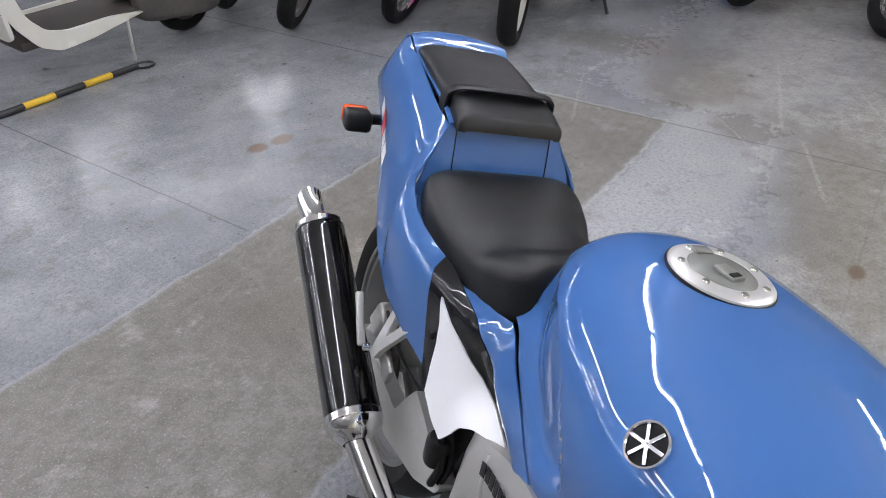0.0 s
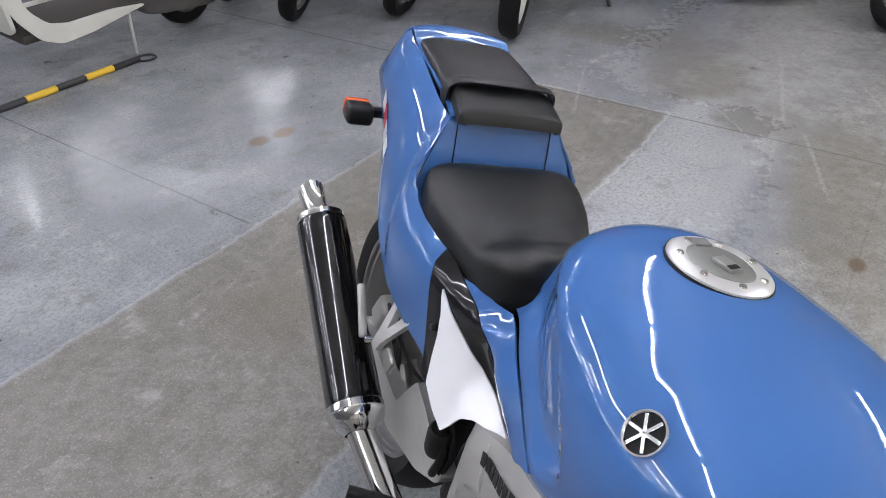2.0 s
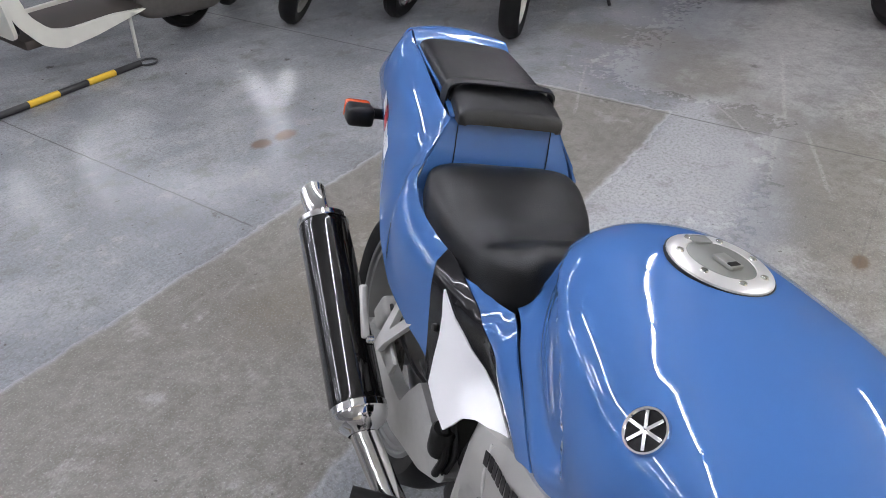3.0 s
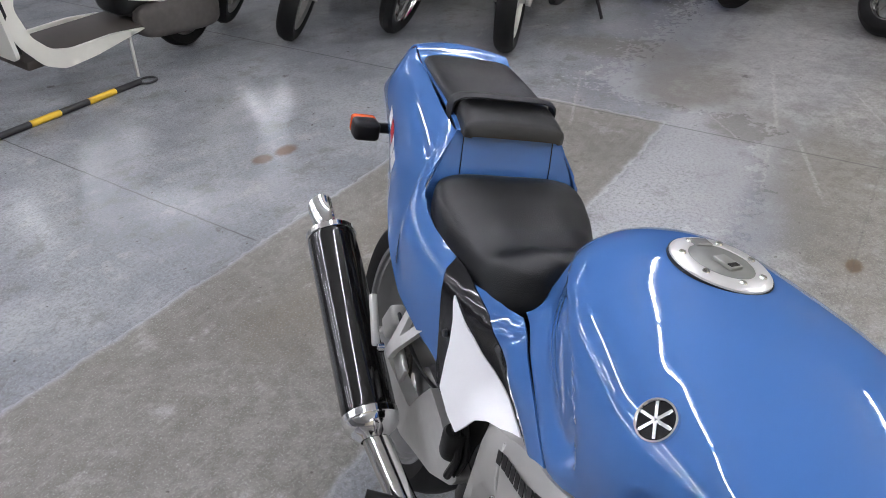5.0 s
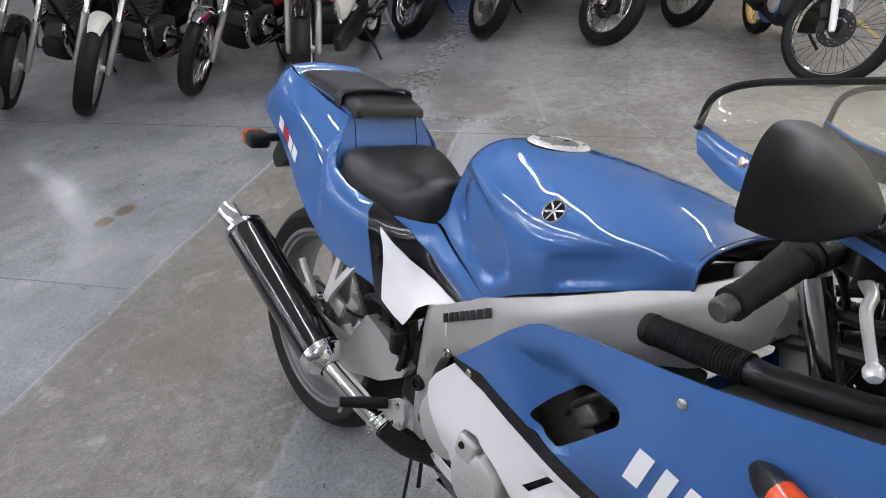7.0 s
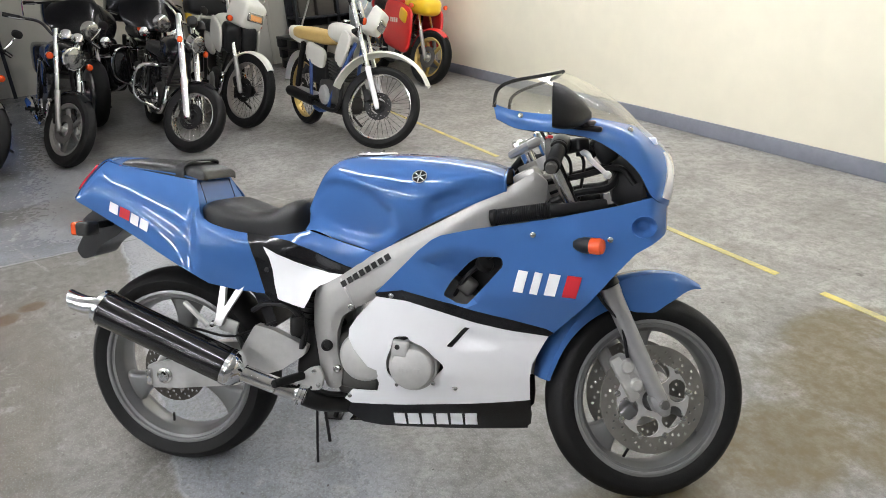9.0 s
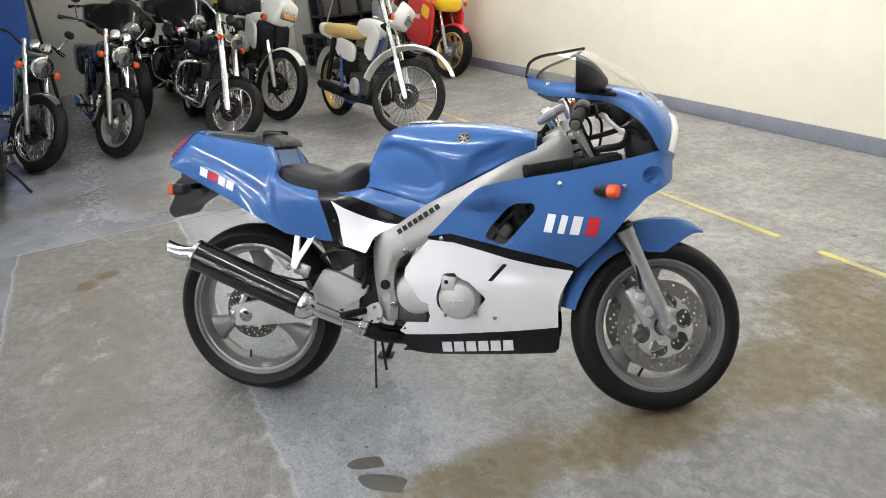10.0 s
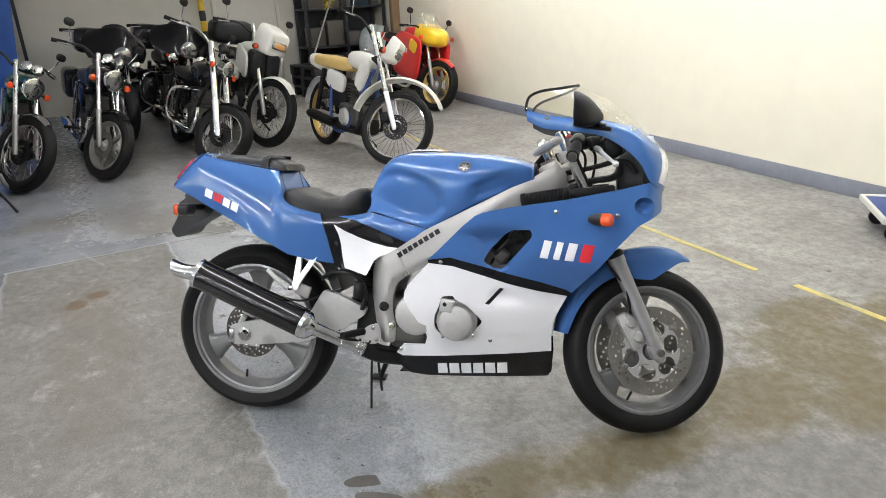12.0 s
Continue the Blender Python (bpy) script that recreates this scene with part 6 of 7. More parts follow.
def parked(label, at, heading, steer=12, lean=15, wb=1.40, R=0.305, W=0.10, rake=27, rim=CHROME, rear_rim=None, spoked=False, spoke_mat=None, body=None, seat=None, fender=None, fork=CHROME, style="naked", bars=(0.31, 1.00, 0.12), lamp_z=0.80, tank_z=0.80, tank_len=0.24, sides=None, frame_mat=None, lamp_r=0.088, section=0.085, mirrors=True, mirror_mat=None):
    """A parked motorcycle. Its front wheel touches the floor at `at`; x runs forward from there."""
    body, seat, fender = body or BLACKP, seat or VINYL, fender or BLACKP
    sides, frame_mat, rear_rim = sides or body, frame_mat or SOOT, rear_rim or rim
    top = thing("motorcycle", label, "motorcycle", pose(at[0], at[1], 0, -lean, 0, heading), "parked motorcycles")
    up = Vector((-math.sin(radians(rake)), 0, math.cos(radians(rake))))
    head = Vector((-0.03, 0, R)) + up * ((0.82 - R) / up.z)
    st = Matrix.Translation(head) @ Matrix.Rotation(radians(steer), 4, up) @ Matrix.Translation(-head)
    fc, rr = Vector((0, 0, R)), min(R, 0.31)
    rcen = Vector((-wb, 0, rr))
    plain_wheel(top, "front_wheel", fc, R, W, rim, spoked, st, True, section, spoke_mat)
    plain_wheel(top, "rear_wheel", rcen, rr, W * 1.15, rear_rim, spoked, None, True, section, spoke_mat)
    reach = (lamp_z + 0.16 - R) / up.z
    fat = 1.45 if style == "chopper" else 0.85
    for s in (-1, 1):
        y = s * 0.092
        leg = part("fork_leg", lathe([(0, -0.03), (0.018 * fat, -0.03), (0.024 * fat, 0), (0.025 * fat, 0.26), (0.027 * fat, 0.30), (0.019 * fat, 0.302), (0.019 * fat, reach), (0, reach)], (0.0, y, R), up, 14), fork if style in ("chopper", "tourer") else (DULLRIM if style != "trail" else WHITE), top, m=st)
        part("fork_tube", rod(fc + Vector((0, y, 0)) + up * 0.29, fc + Vector((0, y, 0)) + up * (reach + 0.02), 0.0195), fork, leg)
    part("fork_bridge", box(tuple(head + up * 0.02), (0.06, 0.23, 0.03), 0.01, (0, -rake, 0)), SOOT, top, m=st)
    part("caliper", box((-0.10, -0.062, R + 0.06), (0.05, 0.05, 0.09), 0.012, (0, -30, 0)), SOOT, top, m=st)
    # front mudguard
    rg = R + (0.018 if style != "trail" else 0.13)
    a0, a1 = {"trail": (35, 168), "naked": (60, 150), "sport": (50, 165), "touring": (40, 160)}.get(style, (70, 160))
    def guard_at(a, b):
        t = radians(a0 + (a1 - a0) * a)
        k = 2 * b - 1
        drop = 0.028 * abs(k) ** 3 + (0.02 * (2 * a - 1) ** 2 if style == "trail" else 0)
        w = (0.058 if style != "trail" else 0.062) * (1 - 0.4 * (1 - a) ** 4)
        return Vector(((rg - drop) * math.cos(t), k * w, R + (rg - drop) * math.sin(t) * (1.0 if style != "trail" else 0.97)))
    part("front_mudguard", thicken(grid(guard_at, 22, 8), 0.004), fender, top, m=st)
    # handlebar: half width, height, set-back
    bw, bz, bk = bars
    hx = head.x + (bz - 0.82) * -0.45
    line = [(hx + bk * 0.0, 0, bz - 0.06), (hx + 0.01, 0.10, bz - 0.04), (hx - bk * 0.4, 0.6 * bw, bz + 0.02), (hx - bk, bw, bz)]
    bm = tube([(x, -y, z) for x, y, z in line[::-1]] + line[1:], 0.011, 8, 4)
    bar = part("handlebar", bm, CHROME if style == "chopper" else SOOT, top, m=st)
    for s in (-1, 1):
        e = Vector((hx - bk, s * bw, bz))
        d = Vector((-bk * 0.6, s * 0.4 * bw, -0.02)).normalized()
        part("grip", rod(e - d * 0.02, e + d * 0.10, 0.017), RUBBER, bar)
        part("lever", rod(e + Vector((0.05, -s * 0.03, 0)), e + d * 0.08 + Vector((0.05, 0, -0.01)), 0.005), ALU, bar)
        if mirrors:
            q = e + Vector((0.03, s * 0.03, 0.17))
            mr = part("mirror", tube([e + Vector((0.02, -s * 0.04, 0)), e + Vector((0.03, 0, 0.08)), q], 0.005, 6, 4), CHROME if style != "sport" else SOOT, bar)
            part("mirror_head", blob(tuple(q), (0.012, 0.046, 0.034), (0.6, 0.8), (0, 0, 0), (8, 14)), mirror_mat or SOOT, mr)
            part("mirror_glass", lathe([(0, 0.0), (0.029, 0.0)], tuple(q - Vector((0.0145, 0, 0))), (-1, 0, 0), 16), MIRROR, mr)
        if style not in ("sport",):
            p = Vector((head.x + 0.07, s * 0.165, lamp_z - 0.03))
            ind = part("indicator", lathe([(0, -0.03), (0.02, -0.028), (0.027, -0.008), (0.028, 0.004)], tuple(p), (1, 0, 0), 14), CHROME if style in ("naked", "chopper") else PLASTIC, top, m=st)
            part("lens", lathe([(0.028, 0.004), (0.025, 0.014), (0.012, 0.02), (0, 0.021)], tuple(p), (1, 0, 0), 14), AMBER, ind)
            part("stalk", rod(tuple(p), (p.x - 0.03, s * 0.09, p.z), 0.007), SOOT, ind)
    # headlight
    lx = head.x + 0.115
    if style in ("naked", "chopper"):
        hl = part("headlight", lathe([(0, -0.10), (0.04, -0.095), (0.075, -0.06), (lamp_r, -0.01), (lamp_r + 0.004, 0.006), (lamp_r - 0.006, 0.010)], (lx, 0, lamp_z), (1, 0, -0.08), 28), CHROME, top, "round chrome headlight", m=st)
        part("lens", lathe([(lamp_r - 0.006, 0.006), (lamp_r * 0.7, 0.018), (lamp_r * 0.3, 0.024), (0, 0.025)], (lx, 0, lamp_z), (1, 0, -0.08), 28), LENS, hl)
        for s in (-1, 1):
            ins = part("instrument", lathe([(0, 0.04), (0.036, 0.04), (0.042, 0.03), (0.042, -0.01), (0.03, -0.03), (0, -0.03)], (head.x + 0.03, s * 0.05, lamp_z + 0.15), (-0.6, 0, 0.8), 20), CHROME if style == "naked" else SOOT, top, m=st)
            part("dial_face", lathe([(0, 0.0405), (0.034, 0.0405)], (head.x + 0.03, s * 0.05, lamp_z + 0.15), (-0.6, 0, 0.8), 18), BLACKP, ins)
    # tank, seat, sides
    tx = head.x - 0.09 - tank_len
    tank = part("fuel_tank", blob((tx, 0, tank_z), (tank_len, 0.125 if style != "trail" else 0.085, 0.105 if style != "trail" else 0.075), (0.75, 0.8), (0, 6, 0), (20, 26), None, (0.05, -0.15)), body, top)
    part("filler_cap", lathe([(0, 0.015), (0.026, 0.014), (0.03, 0.0)], (tx + 0.06, 0, tank_z + 0.095), (0, 0, 1), 18), CHROME, tank)
    sx = tx - tank_len
    sz = tank_z - 0.04
    part("seat", blob((sx - 0.24, 0, sz), (0.34, 0.125, 0.055), (0.45, 0.55), (0, 3, 0), (20, 22), None, (0.25, 0.0)), seat, top)
    part("rear_cowl", blob((sx - 0.58, 0, sz - 0.01), (0.16, 0.085, 0.06), (0.6, 0.6), (0, 12, 0), (12, 16)), body, top)
    part("tail_lamp", box((sx - 0.735, 0, sz + 0.01), (0.03, 0.11, 0.05), 0.01), REDLENS, top)
    for s in (-1, 1):
        part("side_cover", blob((sx - 0.10, s * 0.10, sz - 0.15), (0.17, 0.025, 0.085), (0.5, 0.6), (0, 10, 0), (12, 16)), sides, top)
        part("frame_tube", tube([tuple(head + Vector((-0.02, s * 0.03, -0.05))), (head.x - 0.22, s * 0.10, 0.42), (head.x - 0.34, s * 0.12, 0.22), (-wb + 0.35, s * 0.12, 0.24), (-wb + 0.30, s * 0.11, 0.60)], 0.016, 8, 4), frame_mat, top)
        part("swing_arm", box((-wb + 0.20, s * 0.095, rr + 0.01), (0.46, 0.03, 0.05), 0.01, (0, 2, 0)), CAST, top)
        part("shock", rod((-wb + 0.03, s * 0.11, rr + 0.04), (-wb + 0.16, s * 0.11, sz - 0.06), 0.024), CHROME if style in ("naked", "chopper") else SOOT, top)
        part("footrest", rod((-wb * 0.58, s * 0.12, 0.32), (-wb * 0.58, s * 0.25, 0.31), 0.014), RUBBER, top)
        part("engine_cover", lathe([(0, 0.03), (0.06, 0.028), (0.078, 0.014), (0.082, 0)], (-wb * 0.52, s * 0.13, 0.34), (0, s, 0), 26), CHROME if style in ("naked", "chopper", "tourer") else CAST, top)
        part("silencer", lathe([(0, 0), (0.03, 0.0), (0.042, 0.03), (0.046, 0.42), (0.034, 0.46), (0.022, 0.46), (0.020, 0.40)], (-wb * 0.62, s * 0.17, 0.27), (-1, s * 0.04, 0.10), 20), CHROME if style != "trail" else SOOT, top)
        part("exhaust_header", tube([(-wb * 0.40, s * 0.07, 0.50), (-wb * 0.33, s * 0.10, 0.42), (-wb * 0.36, s * 0.14, 0.24), (-wb * 0.62, s * 0.17, 0.26)], 0.018, 10), CHROME if style != "trail" else SOOT, top)
    part("engine", box((-wb * 0.50, 0, 0.36), (0.34, 0.24, 0.20), 0.04, (0, 0, 0), None, 3), ENGINE, top)
    # two added dark blocks put shade into the underside and hide the floor behind
    part("shade_fill_low", box((-wb * 0.52, 0, 0.27), (0.50, 0.22, 0.16), 0.05, (0, 0, 0), None, 2), SOOT, top)
    part("air_box_fill", box((-wb * 0.68, 0, 0.52), (0.30, 0.20, 0.26), 0.04, (0, 6, 0), None, 2), SOOT, top)
    cyl = part("cylinder", box((-wb * 0.45, 0, 0.54), (0.13, 0.15, 0.20), 0.01, (0, 8, 0), None, 1), ENGINE, top)
    for k in range(7):
        part("cooling_fin", box((-wb * 0.44 - 0.006 * k, 0, 0.46 + 0.026 * k), (0.17, 0.20, 0.013), 0.003, (0, 8, 0), None, 1), ENGINE, cyl)
    part("side_stand", tube([(-wb * 0.62, 0.12, 0.24), (-wb * 0.60, 0.20, 0.12), (-wb * 0.57, 0.26, 0.26 * math.tan(radians(lean)) + 0.006)], 0.011, 8, 4), SOOT, top)
    part("rear_mudguard", thicken(grid(lambda a, b: Vector((-wb + (rr + 0.03) * math.cos(radians(30 + 140 * a)), (2 * b - 1) * 0.07, rr + (rr + 0.03) * math.sin(radians(30 + 140 * a)))), 16, 6), 0.004), fender if style != "trail" else WHITE, top)
    top["wheel_base"] = wb
    return top, st, head


OLDDISC = mat("dull_brake_disc", (0.16, 0.15, 0.14), 0.45, 0.7, 0.2, 30)
LENS = mat("headlight_glass", (0.30, 0.30, 0.29), 0.10, 0.85, 0.3, 60, coat=1.0)
DULLRIM = mat("dull_alloy_rim", (0.30, 0.29, 0.27), 0.4, 0.6, 0.15, 20)
GOLD = mat("gold_rim", (0.55, 0.40, 0.14), 0.35, 0.8, 0.12, 20)
REDTANK = mat("dark_red_paint", (0.42, 0.02, 0.02), 0.25, 0, 0.06, 8, coat=0.8)
PINK = mat("magenta_paint", (0.62, 0.03, 0.27), 0.25, 0, 0.05, 8, coat=0.8)
GREEN = mat("dark_green_paint", (0.01, 0.09, 0.06), 0.25, 0, 0.1, 8, coat=0.6)
YELLOWP = mat("yellow_paint", (0.85, 0.55, 0.02), 0.3, 0, 0.05, 8, coat=0.5)
REDP = mat("bright_red_paint", (0.62, 0.02, 0.02), 0.3, 0, 0.05, 8, coat=0.5)
TAN = mat("tan_vinyl", (0.52, 0.36, 0.12), 0.55, 0, 0.12, 20, bump=0.2)
OFFWHITE = mat("ivory_plastic", (0.70, 0.69, 0.62), 0.4, 0, 0.05, 10, coat=0.2)
NAVY = mat("blue_frame_paint", (0.03, 0.07, 0.22), 0.4, 0, 0.1, 10)
SADDLE = mat("grey_seat_cloth", (0.075, 0.07, 0.07), 0.75, 0, 0.15, 30, bump=0.3)

parked("black motorcycle with worn tyre, half hidden behind the scooter", (-3.92, -0.19), -46, 26, wb=1.36, body=BLACKP, rim=DULLRIM)
parked("black roadster with a white front mudguard", (-3.35, 0.18), -46, 24, wb=1.42, body=BLACKP, fender=OFFWHITE, rim=DULLRIM, R=0.315, W=0.105)
parked("small red-tanked roadster with chrome headlight and fork", (-3.222, 0.814), -54, 16, wb=1.30, body=REDTANK, R=0.285, W=0.09, rim=CHROME, spoked=True, fender=CHROME, lamp_z=0.74, tank_z=0.72, bars=(0.34, 0.92, 0.12))
parked("dark green roadster with round chrome headlight and wire wheels", (-3.345, 2.615), -46, 34, wb=1.42, R=0.318, W=0.10, body=GREEN, rim=CHROME, spoked=True, fender=CHROME, lamp_z=0.83)
parked("black roadster with chrome headlight and cast wheels", (-2.85, 2.99), -46, 28, wb=1.42, R=0.292, W=0.095, body=BLACKP, rim=DULLRIM, fender=BLACKP, lamp_z=0.83)

# custom cruiser with long chrome fork
top, st, head = parked("black custom cruiser with long chrome fork and wire wheel", (-2.0, 3.39), -46, 40, 14, wb=1.50, R=0.285, W=0.10, rake=30, rim=CHROME, spoked=True, body=BLACKP, fender=BLACKP, style="chopper", bars=(0.33, 1.06, 0.20), lamp_z=0.86, tank_z=0.76, lamp_r=0.068)
part("engine_guard", tube([(-0.62, -0.08, 0.62), (-0.60, -0.30, 0.60), (-0.60, -0.33, 0.36), (-0.64, -0.10, 0.24)], 0.014, 8), CHROME, top)

# two black touring machines with handlebar fairings
for at, hd in (((-3.56, 4.30), -46), ((-3.05, 4.70), -46)):
    top, st, head = parked("black touring motorcycle with handlebar fairing and crash bars", at, hd, 10, 8, wb=1.62, R=0.32, W=0.13, body=BLACKP, rim=DULLRIM, style="tourer", bars=(0.36, 1.08, 0.24), lamp_z=0.86, tank_z=0.80, mirrors=False)
    def wing(a, b):
        q = 2 * a - 1
        z = 0.84 + 0.32 * b + 0.03 * math.sin(math.pi * b) - 0.05 * abs(q) ** 2 * b
        w = 0.16 + 0.16 * math.sin(math.pi * min(1.0, 0.25 + 0.6 * b))
        return Vector((head.x + 0.20 - 0.20 * abs(q) ** 1.8 - 0.16 * b, q * w, z))
    fa = part("handlebar_fairing", thicken(grid(wing, 26, 12), 0.006), BLACKP, top, "gloss black handlebar fairing", m=st)
    part("short_screen", thicken(grid(lambda a, b: wing(0.2 + 0.6 * a, 1.0) + Vector((-0.03 * b, 0, 0.045 * b * math.sin(math.pi * a) ** 0.5)), 16, 4), 0.003), mat("smoked_screen", (0.015, 0.015, 0.017), 0.15, 0, 0.05, 10, coat=0.5), fa)
    part("headlight", lathe([(0.08, -0.04), (0.088, 0.0), (0.075, 0.012), (0.04, 0.02), (0, 0.022)], (head.x + 0.20, 0, 0.90), (1, 0, 0), 26), LENS, top, m=st)
    for s in (-1, 1):
        part("crash_bar", tube([(-0.55, s * 0.07, 0.62), (-0.52, s * 0.34, 0.60), (-0.54, s * 0.36, 0.34), (-0.62, s * 0.10, 0.22)], 0.016, 10), CHROME, top)
        part("leg_shield", blob((-0.62, s * 0.30, 0.46), (0.06, 0.10, 0.20), (0.6, 0.5), (0, -10, 0), (12, 16)), BLACKP, top)
        part("saddlebag", blob((-1.62, s * 0.30, 0.50), (0.30, 0.11, 0.17), (0.4, 0.45), (0, 0, 0), (14, 18)), BLACKP, top)
        part("auxiliary_lamp", lathe([(0, -0.05), (0.04, -0.04), (0.052, 0.0), (0.03, 0.012), (0, 0.014)], (head.x + 0.16, s * 0.15, 0.80), (1, 0, 0), 20), CHROME, top, m=st)
    part("tour_trunk", blob((-1.72, 0, 0.98), (0.20, 0.26, 0.15), (0.4, 0.45), (0, 0, 0), (14, 18)), BLACKP, top)

# white touring machine with top case
top, st, head = parked("white trail-touring motorcycle with black top case", (-1.90, 4.20), -48, 26, 9, wb=1.42, R=0.335, W=0.095, body=OFFWHITE, rim=DULLRIM, spoked=True, spoke_mat=SOOT, fender=OFFWHITE, style="touring", lamp_z=0.95, tank_z=0.86, bars=(0.37, 1.08, 0.08), mirrors=True)
fr = part("front_cowl", blob((head.x + 0.09, 0, 1.0), (0.12, 0.14, 0.15), (0.3, 0.38), (0, 16, 0), (18, 24), None, (0.15, 0.25)), OFFWHITE, top, "white plastic headlight cowl", m=st)
part("headlight", box((head.x + 0.205, 0, 0.98), (0.03, 0.17, 0.10), 0.012, (0, -8, 0), None, 3), LENS, fr)
# amber glow in the headlight, painted on as a thin coloured plate
part("painted_lamp_glow", box((head.x + 0.2215, 0, 0.965), (0.003, 0.12, 0.05), 0.001, (0, -8, 0)), mat("painted_amber_glow", (0.55, 0.25, 0.08), 0.2, 0.3, 0.2, 40, coat=0.6), fr)
for s in (-1, 1):
    part("cowl_side", blob((head.x - 0.10, s * 0.17, 0.80), (0.18, 0.02, 0.13), (0.5, 0.6), (0, 20, 0), (12, 16)), OFFWHITE, top)
    part("dark_panel", blob((head.x + 0.04, s * 0.07, 0.78), (0.10, 0.075, 0.13), (0.4, 0.5), (0, 15, 0), (12, 16)), PLASTIC, top)
part("top_case", blob((-1.50, 0, 1.04), (0.19, 0.22, 0.13), (0.4, 0.45), (0, 0, 0), (16, 20)), PLASTIC, top, "black rounded top case")

# white trail bike with a tan seat
top, st, head = parked("white trail bike with tan seat, blue frame and gold rear rim", (-0.44, 3.51), -42, 42, 8, wb=1.24, R=0.318, W=0.080, rake=28, rim=CHROME, rear_rim=GOLD, spoked=True, spoke_mat=SOOT, body=OFFWHITE, seat=TAN, fender=OFFWHITE, style="trail", lamp_z=0.93, tank_z=0.83, tank_len=0.19, sides=OFFWHITE, frame_mat=NAVY, bars=(0.38, 1.08, 0.10), section=0.065)
nc = part("headlight_cowl", blob((head.x + 0.10, 0, 0.95), (0.055, 0.085, 0.115), (0.3, 0.35), (0, 18, 0), (16, 20), None, (0.1, 0.2)), OFFWHITE, top, "white headlight cowl", m=st)
part("headlight", box((head.x + 0.153, 0, 0.925), (0.02, 0.12, 0.085), 0.012, (0, 14, 0), None, 3), LENS, nc)
for s in (-1, 1):
    part("tank_scoop", blob((head.x - 0.13, s * 0.085, 0.72), (0.075, 0.018, 0.15), (0.5, 0.6), (0, 34, 0), (12, 16)), OFFWHITE, top)
part("hand_guard", blob((head.x - 0.02, 0.30, 1.07), (0.03, 0.06, 0.04), (0.5, 0.6), (0, 0, 20), (10, 14)), AMBER, top, m=st)

# red and yellow sport machine
top, st, head = parked("red and yellow sport motorcycle with half fairing", (-0.63, 6.08), -50, 18, 9, wb=1.42, R=0.30, W=0.11, rim=GOLD, body=REDP, fender=REDP, style="sport", lamp_z=0.90, tank_z=0.84, bars=(0.30, 0.90, 0.06), sides=REDP)
fr = part("half_fairing", blob((head.x + 0.08, 0, 0.85), (0.25, 0.19, 0.14), (0.6, 0.7), (0, 8, 0), (20, 26), None, (0.35, 0.3)), YELLOWP, top, "yellow half fairing")
part("headlight", lathe([(0.078, -0.03), (0.082, 0.0), (0.06, 0.016), (0, 0.03)], (head.x + 0.285, 0, 0.83), (1, 0, 0), 26), LENS, fr)
part("screen", thicken(grid(lambda a, b: Vector((head.x + 0.20 - 0.22 * b - 0.08 * (2 * a - 1) ** 2, (2 * a - 1) * 0.14, 0.95 + 0.15 * b - 0.05 * (2 * a - 1) ** 2)), 14, 6), 0.003), SCREEN, fr)
for s in (-1, 1):
    part("side_fairing", blob((head.x - 0.20, s * 0.19, 0.60), (0.36, 0.03, 0.26), (0.45, 0.5), (0, 8, 0), (16, 18)), REDP, top)
    part("yellow_panel", blob((head.x + 0.0, s * 0.215, 0.72), (0.10, 0.012, 0.07), (0.5, 0.6), (0, 20, 0), (10, 14)), YELLOWP, top)
    for k in range(4):
        part("side_mark", box((head.x - 0.32 + 0.055 * k, s * 0.222, 0.66), (0.036, 0.004, 0.05), 0.001), OFFWHITE, top)
    part("indicator", lathe([(0, -0.02), (0.022, -0.015), (0.026, 0.01), (0, 0.025)], (head.x + 0.18, s * 0.21, 0.83), (1, s * 0.5, 0), 14), AMBER, top)

# magenta and white sport machine on a paddock stand
top, st, head = parked("magenta and white sport motorcycle with black screen", (-2.585, 1.334), -48, 20, -2, wb=1.38, R=0.30, W=0.11, rim=OFFWHITE, body=PINK, fender=BLACKP, style="sport", lamp_z=0.84, tank_z=0.82, bars=(0.28, 0.88, 0.06))
fr = part("nose_fairing", blob((head.x + 0.04, 0, 0.84), (0.26, 0.150, 0.120), (0.75, 0.8), (0, 20, 0), (22, 26), None, (0.5, 0.45)), PINK, top, "glossy magenta nose fairing")
part("headlight", blob((head.x + 0.17, 0, 0.84), (0.13, 0.085, 0.105), (0.6, 0.6), (0, 20, 0), (14, 18)), BLACKP, fr)
part("screen", thicken(grid(lambda a, b: Vector((head.x + 0.22 - 0.30 * b - 0.10 * (2 * a - 1) ** 2, (2 * a - 1) * 0.14, 0.93 + 0.18 * b - 0.05 * (2 * a - 1) ** 2)), 14, 6), 0.003), mat("black_screen", (0.012, 0.012, 0.014), 0.12, 0, 0.05, 10, coat=0.6), fr)
